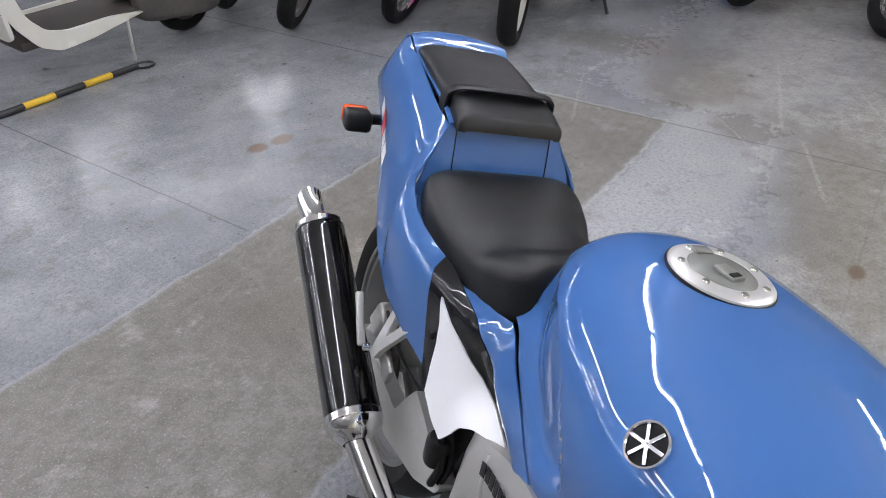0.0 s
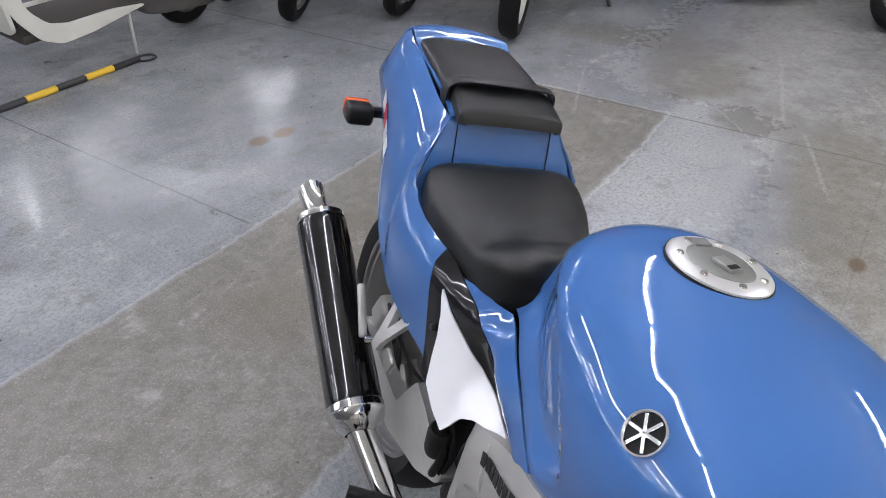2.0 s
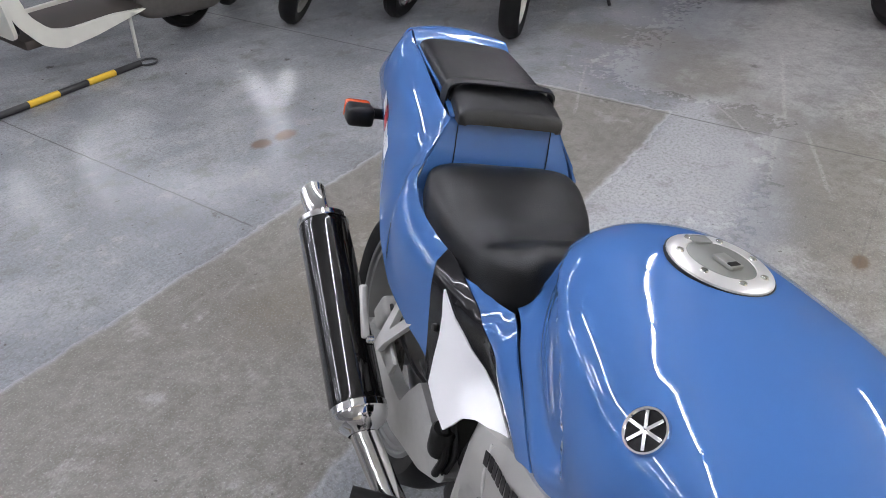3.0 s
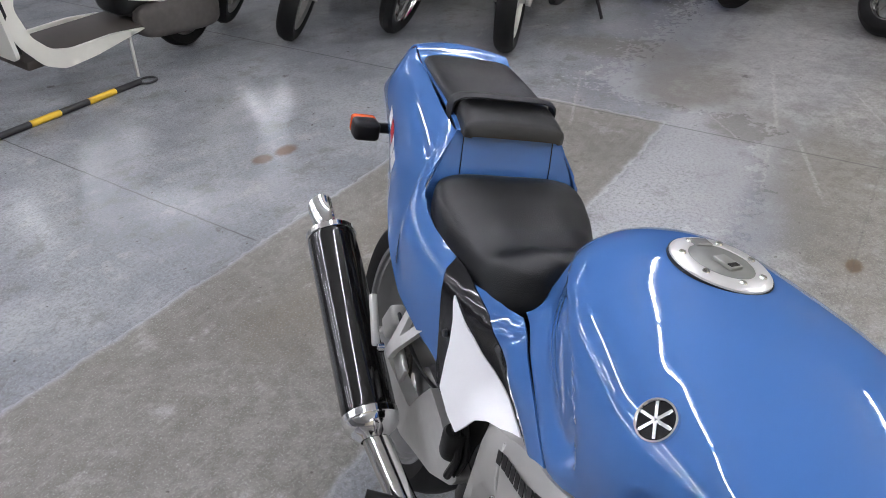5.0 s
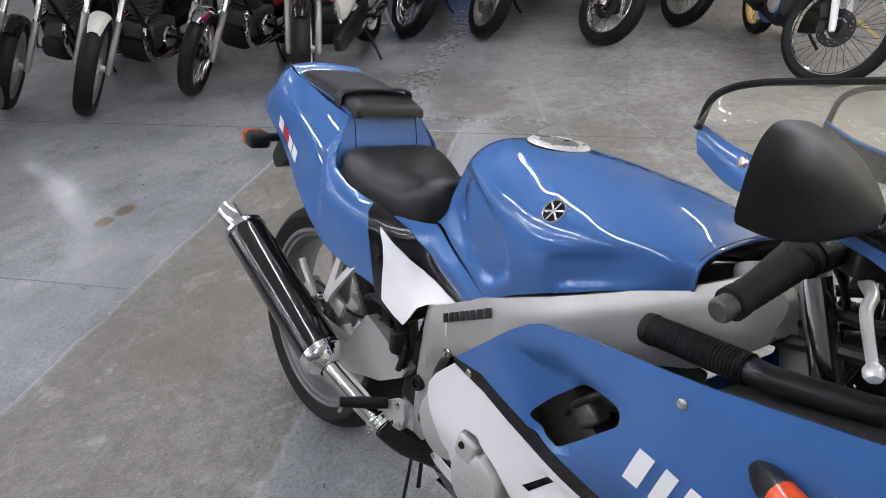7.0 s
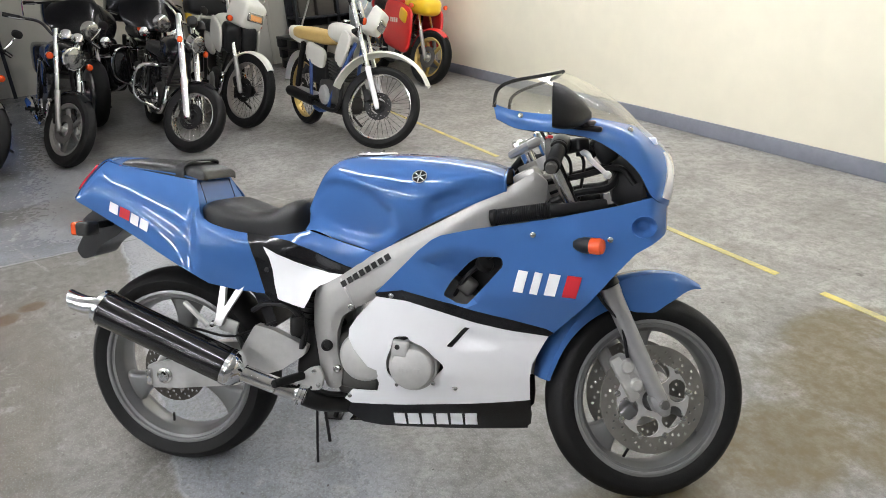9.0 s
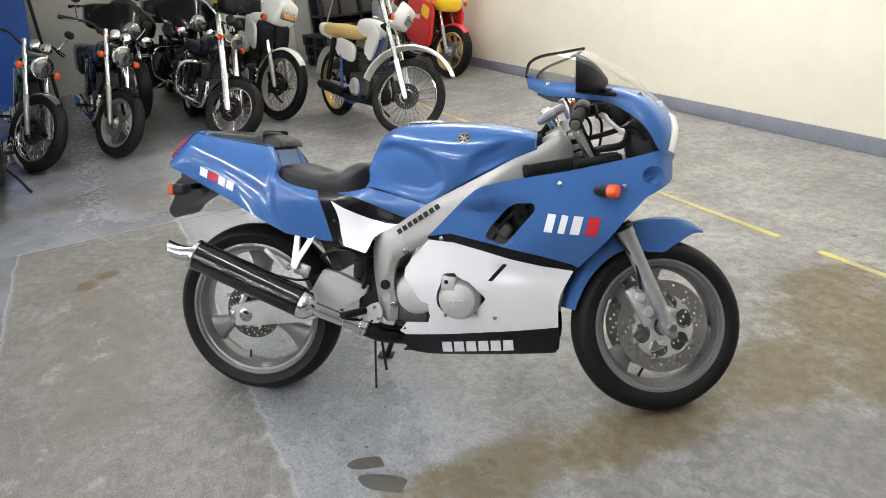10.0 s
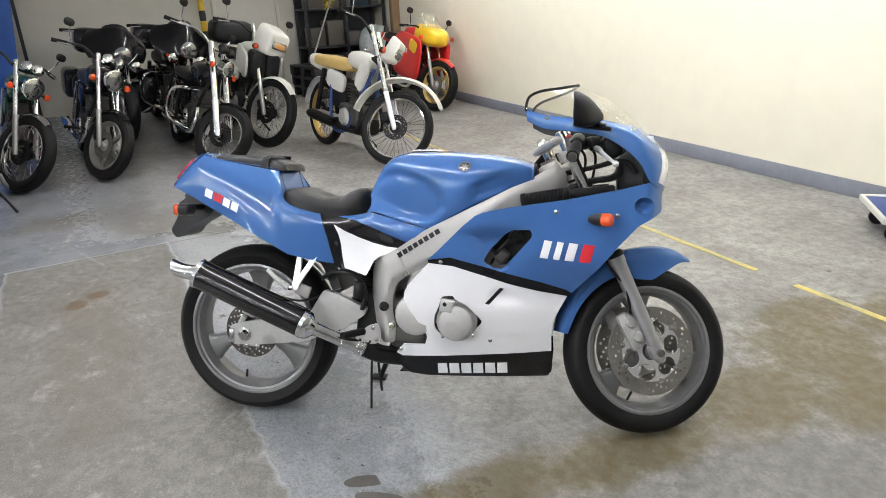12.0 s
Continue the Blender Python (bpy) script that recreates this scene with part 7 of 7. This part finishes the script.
for s in (-1, 1):
    part("upper_side", blob((head.x - 0.14, s * 0.165, 0.70), (0.26, 0.026, 0.135), (0.6, 0.7), (0, 24, s * -5), (16, 18)), PINK, top)
    part("lower_side", blob((head.x - 0.24, s * 0.160, 0.51), (0.22, 0.026, 0.10), (0.45, 0.5), (0, 14, 0), (16, 18)), OFFWHITE, top)
    part("belly_side", blob((head.x - 0.30, s * 0.14, 0.30), (0.36, 0.04, 0.07), (0.45, 0.5), (0, 8, 0), (14, 18)), PLASTIC, top)
    for k in range(3):
        part("side_mark", box((head.x - 0.15 - 0.07 * k, s * 0.187, 0.53 - 0.02 * k), (0.035, 0.004, 0.045), 0.001, (0, 20, 0)), GREEN, top)
    part("mirror", blob((head.x + 0.10, s * 0.30, 1.0), (0.04, 0.06, 0.04), (0.6, 0.7), (0, 0, 0), (10, 14)), PINK, top)
st_m = pose(-2.585, 1.334, 0, 0, 0, -48)
stand = thing("paddock_stand", "grey steel paddock stand under the rear wheel", "stand", st_m)
for s in (-1, 1):
    part("stand_side", tube([(-1.30, s * 0.17, 0.30), (-1.36, s * 0.19, 0.14), (-1.50, s * 0.22, 0.02), (-1.66, s * 0.20, 0.06)], 0.014, 8), CAST, stand)
    part("stand_wheel", lathe([(0, -0.015), (0.03, -0.015), (0.03, 0.015), (0, 0.015)], (-1.47, s * 0.25, 0.031), (0, 1, 0), 16), RUBBER, stand)
part("stand_cross", rod((-1.66, -0.20, 0.06), (-1.66, 0.20, 0.06), 0.014), CAST, stand)

# ---- white scooter ----
SC = thing("scooter", "white scooter with grey cloth seat, dusty, on its side stand", "scooter", pose(-3.52, -0.50, 0, -6, 0, -48))
# its rear wheel touches the floor at the origin; x runs forward
plain_wheel(SC, "rear_wheel", Vector((0, 0, 0.215)), 0.215, 0.10, DULLRIM, False, None, False, 0.075)
plain_wheel(SC, "front_wheel", Vector((1.22, 0, 0.215)), 0.215, 0.09, DULLRIM, False, None, True, 0.075)
sc_w = curve([-0.30, -0.10, 0.15, 0.40, 0.55], [0.075, 0.145, 0.17, 0.165, 0.14])
for s in (-1, 1):
    poly = [(-0.29, 0.69), (-0.10, 0.66), (0.173, 0.602), (0.409, 0.512), (0.565, 0.450), (0.30, 0.375), (0.12, 0.322), (-0.08, 0.385), (-0.235, 0.47)]
    part("rear_side_panel", sheet(rounded(poly, 0.02, 3), lambda x, z: Vector((x, s * (sc_w(x) - 0.25 * max(0, z - 0.56) - 0.30 * max(0, 0.42 - z)), z)), 0.03, (), 0.004), OFFWHITE, SC, "glossy white rear body panel")
    part("tail_accent", box((-0.24, s * 0.100, 0.672), (0.12, 0.012, 0.03), 0.006, (0, 12, s * 14)), REDLENS, SC)
    part("panel_mark", box((0.02, s * 0.162, 0.55), (0.13, 0.004, 0.018), 0.001, (0, 14, 0)), PLASTIC, SC)
    low = [(0.41, 0.268), (0.75, 0.212), (0.93, 0.200), (1.034, 0.243), (1.121, 0.358), (1.178, 0.485), (1.13, 0.657), (1.07, 0.86), (1.0, 0.86), (1.05, 0.66), (1.10, 0.546), (1.058, 0.395), (0.978, 0.312), (0.874, 0.287), (0.625, 0.291)]
    part("floorboard_trim", sheet(rounded(low, 0.03, 3), lambda x, z: Vector((x, s * (0.20 - 0.10 * max(0.0, x - 0.98)), z)), 0.03, (), 0.02), OFFWHITE, SC, "white floorboard edge")
    part("indicator_lens", box((-0.30, s * 0.085, 0.655), (0.03, 0.05, 0.05), 0.01), AMBER, SC)
part("seat", blob((0.16, 0, 0.69), (0.44, 0.145, 0.085), (0.5, 0.5), (0, 5, 0), (24, 24), None, (0.25, 0.25)), SADDLE, SC, "dark grey cloth-covered seat")
part("grab_rail", tube([(-0.20, -0.10, 0.73), (-0.36, -0.09, 0.75), (-0.38, 0, 0.755), (-0.36, 0.09, 0.75), (-0.20, 0.10, 0.73)], 0.013, 8), OFFWHITE, SC)
part("under_seat_body", box((0.24, 0, 0.46), (0.52, 0.24, 0.30), 0.06, (0, 0, 0), None, 3), PLASTIC, SC)
part("footwell", box((0.74, 0, 0.255), (0.74, 0.34, 0.05), 0.015), mat("dusty_footwell", (0.045, 0.037, 0.031), 0.75, 0, 0.3, 14), SC)
part("leg_shield", sheet(rounded([(-0.20, 0.30), (0.20, 0.30), (0.22, 0.60), (0.14, 0.92), (-0.14, 0.92), (-0.22, 0.60)], 0.05, 4), lambda y, z: Vector((1.06 + 0.12 * (z - 0.3), y, z)), 0.05, (), 0.02), OFFWHITE, SC)
part("inner_shield", sheet(rounded([(-0.17, 0.30), (0.17, 0.30), (0.19, 0.60), (0.12, 0.88), (-0.12, 0.88), (-0.19, 0.60)], 0.05, 4), lambda y, z: Vector((1.03 + 0.12 * (z - 0.3), y, z)), 0.05, (), 0.02), PLASTIC, SC)
part("engine_case", blob((0.13, 0.13, 0.25), (0.30, 0.06, 0.10), (0.5, 0.55), (0, -6, 0), (16, 18)), mat("dusty_engine_case", (0.09, 0.082, 0.075), 0.7, 0.2, 0.3, 14), SC, "dusty dark drive case")
part("silencer", blob((0.10, -0.16, 0.26), (0.26, 0.06, 0.075), (0.5, 0.6), (0, -4, 0), (16, 18)), mat("dusty_silencer", (0.08, 0.075, 0.07), 0.65, 0.3, 0.3, 14), SC)
part("rear_mudguard", thicken(grid(lambda a, b: Vector((0.25 * math.cos(radians(70 + 120 * a)), (2 * b - 1) * 0.075, 0.215 + 0.26 * math.sin(radians(70 + 120 * a)))), 14, 6), 0.004), PLASTIC, SC)
part("front_mudguard", thicken(grid(lambda a, b: Vector((1.22 + 0.25 * math.cos(radians(20 + 150 * a)), (2 * b - 1) * 0.075, 0.215 + 0.25 * math.sin(radians(20 + 150 * a)))), 16, 6), 0.005), OFFWHITE, SC)
part("front_cowl", blob((1.20, 0, 0.70), (0.11, 0.17, 0.24), (0.6, 0.6), (0, -18, 0), (16, 20)), OFFWHITE, SC)
part("handlebar_cowl", blob((1.06, 0, 1.00), (0.10, 0.16, 0.06), (0.6, 0.6), (0, 0, 0), (14, 18)), OFFWHITE, SC)
part("handlebar", tube([(1.00, -0.33, 1.02), (1.05, -0.15, 1.01), (1.05, 0.15, 1.01), (1.00, 0.33, 1.02)], 0.014, 8), PLASTIC, SC)
part("fork", rod((1.22, 0.07, 0.215), (1.12, 0.07, 0.55), 0.018), SOOT, SC)
part("side_stand", tube([(0.50, 0.15, 0.26), (0.525, 0.185, 0.16), (0.545, 0.215, 0.026)], 0.010, 8), CAST, SC, "worn bare steel side stand")
# its long flat floorboard carries the front end further forward
for ob in SC.children:
    if ob.name.split(".")[0] in ("leg_shield", "inner_shield", "front_wheel", "front_mudguard", "front_cowl", "handlebar_cowl", "handlebar", "fork"):
        ob.location.x += 0.28 if ob.name.split(".")[0] in ("front_wheel", "front_mudguard", "fork", "front_cowl") else 0.10


# ---- floor markings and loose things ----
def floor_mark(a0, a1, b, w=0.034):
    bm = box(((a0 + a1) / 2, b, 0.0015), (a1 - a0, w, 0.003))
    tagged(part("floor_line", bm, YELLOWM, None, "worn yellow painted floor line", m=HALL), category="floor line", kind="structure")


for a0, a1 in ((-4.6, -2.2), (-1.9, 0.16), (0.38, 2.6)):
    floor_mark(a0, a1, 2.50)

YEL = mat("yellow_tape", (0.72, 0.47, 0.03), 0.45, 0, 0.1, 20)
BLK = mat("black_tape", (0.02, 0.02, 0.022), 0.45, 0, 0.2, 20)


def striped_bar(name, label, m, length, r, n, first_black=True):
    top = thing(name, label, "barrier bar" if name == "barrier_bar" else "pole", m)
    for k in range(n):
        part("stripe", rod((length * k / n, 0, 0), (length * (k + 1) / n, 0, 0), r, seg=16), BLK if (k % 2 == 0) == first_black else YEL, top)
    return top


bar = striped_bar("barrier_bar", "black and yellow striped bar lying on the floor", pose(-2.87, -0.74, 0.017, 0, 0, -49.5), 1.6, 0.017, 10)
bm = bmesh.new()
grid(lambda a, b: Vector((-0.045 + (0.05 + 0.006 * math.cos(2 * math.pi * b)) * math.cos(2 * math.pi * a), (0.05 + 0.006 * math.cos(2 * math.pi * b)) * math.sin(2 * math.pi * a), -0.008 + 0.006 * math.sin(2 * math.pi * b))), 28, 8, bm)
part("end_ring", bm, BLK, bar, "black wire end ring")

# oil drips beside the motorcycle, thin films on the floor
OIL = mat("dried_oil_film", (0.075, 0.068, 0.058), 0.4, 0, 0.3, 30)
for (x, y), rx, ry, tn in (((0.52, -0.355), 0.055, 0.032, 10), ((0.60, -0.43), 0.075, 0.040, -8)):
    pts = [(rx * (1 + 0.16 * math.sin(3 * t + tn)) * math.cos(t), ry * (1 + 0.2 * math.sin(2 * t + 1)) * math.sin(t)) for t in (2 * math.pi * k / 28 for k in range(28))]
    tagged(part("oil_stain", sheet(pts, lambda a, b: Vector((a, b, 0.0008)), 0.03, (), 0.0006), OIL, None, "dark dried oil stain on the floor", m=pose(x, y, 0, 0, 0, tn)), category="stain", kind="structure")

# ---- things along the back wall ----
DOORM = mat("beige_door_paint", (0.66, 0.64, 0.57), 0.45, 0, 0.05, 4)
door = tagged(part("door_1", box((A0 + 0.02, 2.03, 1.02), (0.04, 0.84, 2.04), 0.006), DOORM, None, "plain beige closed door", m=HALL), category="door", kind="structure")
for b in (1.585, 2.475):
    part("door_frame", box((A0 + 0.025, b, 1.03), (0.05, 0.05, 2.08), 0.004), BEIGE, door)
part("door_frame", box((A0 + 0.025, 2.03, 2.075), (0.05, 0.94, 0.05), 0.004), BEIGE, door)
part("door_handle", rod((A0 + 0.08, 1.70, 1.0), (A0 + 0.08, 1.82, 1.0), 0.011), STEEL, door)
part("handle_rose", lathe([(0, 0.04), (0.01, 0.04), (0.011, 0.008), (0.026, 0.006), (0.026, 0)], (A0 + 0.04, 1.71, 1.0), (1, 0, 0), 18), STEEL, door)
striped_bar("striped_pole", "yellow and black striped upright guard pole", HALL @ pose(A0 + 0.14, 1.40, 0.0, 0, -90, 0), 1.9, 0.045, 14)
post = tagged(part("wooden_post", box((-7.35, B1 - 0.06, 1.1), (0.10, 0.12, 2.2), 0.006), mat("brown_wood", (0.22, 0.14, 0.07), 0.6, 0, 0.25, 8, bump=0.2), None, "brown wooden door post against the wall", m=HALL), category="post")

SHELFM = mat("dark_steel_shelving", (0.035, 0.037, 0.042), 0.5, 0.4, 0.3, 12)
shelf = thing("shelving", "dark steel shelving with dusty clutter", "shelves", HALL @ pose(A0 + 0.30, 3.35, 0))
for x in (-0.22, 0.22):
    for y in (-0.60, 0.0, 0.60):
        part("upright", box((x, y, 1.0), (0.04, 0.04, 2.0), 0.004), SHELFM, shelf)
for z in (0.12, 0.62, 1.15, 1.70):
    part("shelf_board", box((0, 0, z), (0.48, 1.24, 0.03), 0.004), SHELFM, shelf)
part("back_panel", box((-0.25, 0, 1.0), (0.012, 1.24, 2.0)), SHELFM, shelf)
rng_box = random.Random(5)
for z in (0.135, 0.635, 1.165):
    y = -0.55
    while y < 0.45:
        w, h = rng_box.uniform(0.12, 0.28), rng_box.uniform(0.16, 0.40)
        c = rng_box.choice([(0.05, 0.05, 0.055), (0.10, 0.09, 0.075), (0.03, 0.05, 0.07), (0.12, 0.11, 0.10)])
        cb = tagged(part("storage_box", box((0.02, y + w / 2, z + h / 2), (0.32, w - 0.02, h), 0.008), mat("box_card", c, 0.7, 0, 0.2, 10), None, "dark dusty storage box on the shelving", m=shelf.matrix_world), category="box", group="boxes on the shelving")
        y += w + 0.02
# black plastic pallets
PAL = mat("black_pallet_plastic", (0.02, 0.02, 0.022), 0.55, 0, 0.3, 12)
for k in range(3):
    pal = thing("pallet", "black plastic pallet in a low stack", "pallet", HALL @ pose(-7.45, 2.95, 0.145 * k, 0, 0, 4 * k), "stacked pallets")
    for i in range(5):
        part("deck_board", box((0, -0.40 + 0.2 * i, 0.125), (0.80, 0.15, 0.03), 0.005), PAL, pal)
    for i in range(3):
        part("foot_beam", box((-0.34 + 0.34 * i, 0, 0.055), (0.12, 0.95, 0.11), 0.006), PAL, pal)
# yellow brush leaning there
br = thing("broom", "yellow-bristled brush on a long metal handle, leaning", "broom", HALL @ pose(-7.55, 2.70, 0.47, 0, 0, 0))
part("handle", rod((0, 0, 0), (-0.22, 0.46, 0.85), 0.012), ALU, br)
bm = bmesh.new()
rb = random.Random(3)
for k in range(240):
    t = rb.uniform(0, 1)
    c = Vector((-0.20 - 0.10 * t, 0.36 + 0.28 * t, 0.70 + 0.55 * t))
    d = Vector((rb.uniform(-1, 1), rb.uniform(-1, 1), rb.uniform(-0.6, 0.6))).normalized()
    rod(c, c + d * rb.uniform(0.06, 0.10), 0.004, 0.002, 4, bm)
tagged(part("bristles", bm, mat("yellow_bristles", (0.50, 0.42, 0.05), 0.7, 0, 0.25, 30), br, "dull yellow bristles"), kind="stuff")
# clear plastic bag on the pallets
tagged(part("plastic_bag", blob((-7.2, 3.55, 0.62), (0.20, 0.24, 0.30), (0.8, 0.8), (0, 0, 20), (20, 24)), mat("cloudy_plastic", (0.42, 0.45, 0.45), 0.3, 0, 0.25, 9, col2=(0.20, 0.25, 0.25), bump=0.4, bump_scale=20), None, "crumpled cloudy plastic sack", m=HALL), category="sack")
part_sup = tagged(part("crate", box((-7.2, 3.55, 0.17), (0.45, 0.5, 0.34), 0.012), PAL, None, "black plastic crate under the sack", m=HALL), category="crate")
# blue tarpaulin hanging at the back
TARP = mat("blue_tarpaulin", (0.015, 0.10, 0.42), 0.4, 0, 0.12, 8, bump=0.25, bump_scale=40)
bm = grid(lambda a, b: Vector((A0 + 0.35 + 0.10 * math.sin(7 * a + 2 * b) * (1 - 0.6 * b) + 0.05 * (1 - b) * a, -2.3 + (1.30 + 0.22 * b) * a, 0.01 + 1.95 * b)), 40, 24)
tagged(part("tarpaulin", thicken(bm, 0.004), TARP, None, "creased bright blue tarpaulin hanging to the floor", m=HALL), category="tarpaulin")
# added frame, hidden behind the tarpaulin, that holds it up
rack = thing("tarp_support", "dark steel frame, unseen, added to hold up the blue tarpaulin", "rack", HALL @ pose(A0 + 0.12, -1.55, 0))
for y in (-0.72, 0.72):
    part("post", box((0.0, y, 1.0), (0.04, 0.04, 2.0), 0.004), SHELFM, rack)
part("top_rail", box((0.08, 0, 1.975), (0.34, 1.5, 0.03), 0.004), SHELFM, rack)

# ---- flat trolley by the wall ----
TROL = thing("platform_trolley", "low blue platform trolley with white edge and black castors", "trolley", pose(3.07, 2.07, 0, 0, 0, -4))
part("platform", box((0, 0, 0.135), (0.62, 0.44, 0.026), 0.006), mat("blue_trolley_mat", (0.05, 0.08, 0.24), 0.6, 0, 0.15, 20), TROL)
for s in (-1, 1):
    part("edge_rail", box((0, s * 0.222, 0.138), (0.66, 0.022, 0.036), 0.006), OFFWHITE, TROL)
    part("edge_rail", box((s * 0.318, 0, 0.138), (0.022, 0.42, 0.036), 0.006), OFFWHITE, TROL)
    for q in (-1, 1):
        cs = part("castor", box((s * 0.24, q * 0.15, 0.105), (0.05, 0.04, 0.035), 0.008), STEEL, TROL)
        part("castor_wheel", lathe([(0, -0.014), (0.042, -0.014), (0.046, -0.009), (0.046, 0.009), (0.042, 0.014), (0, 0.014)], (s * 0.24, q * 0.15, 0.046), (0, 1, 0), 22), RUBBER, cs)
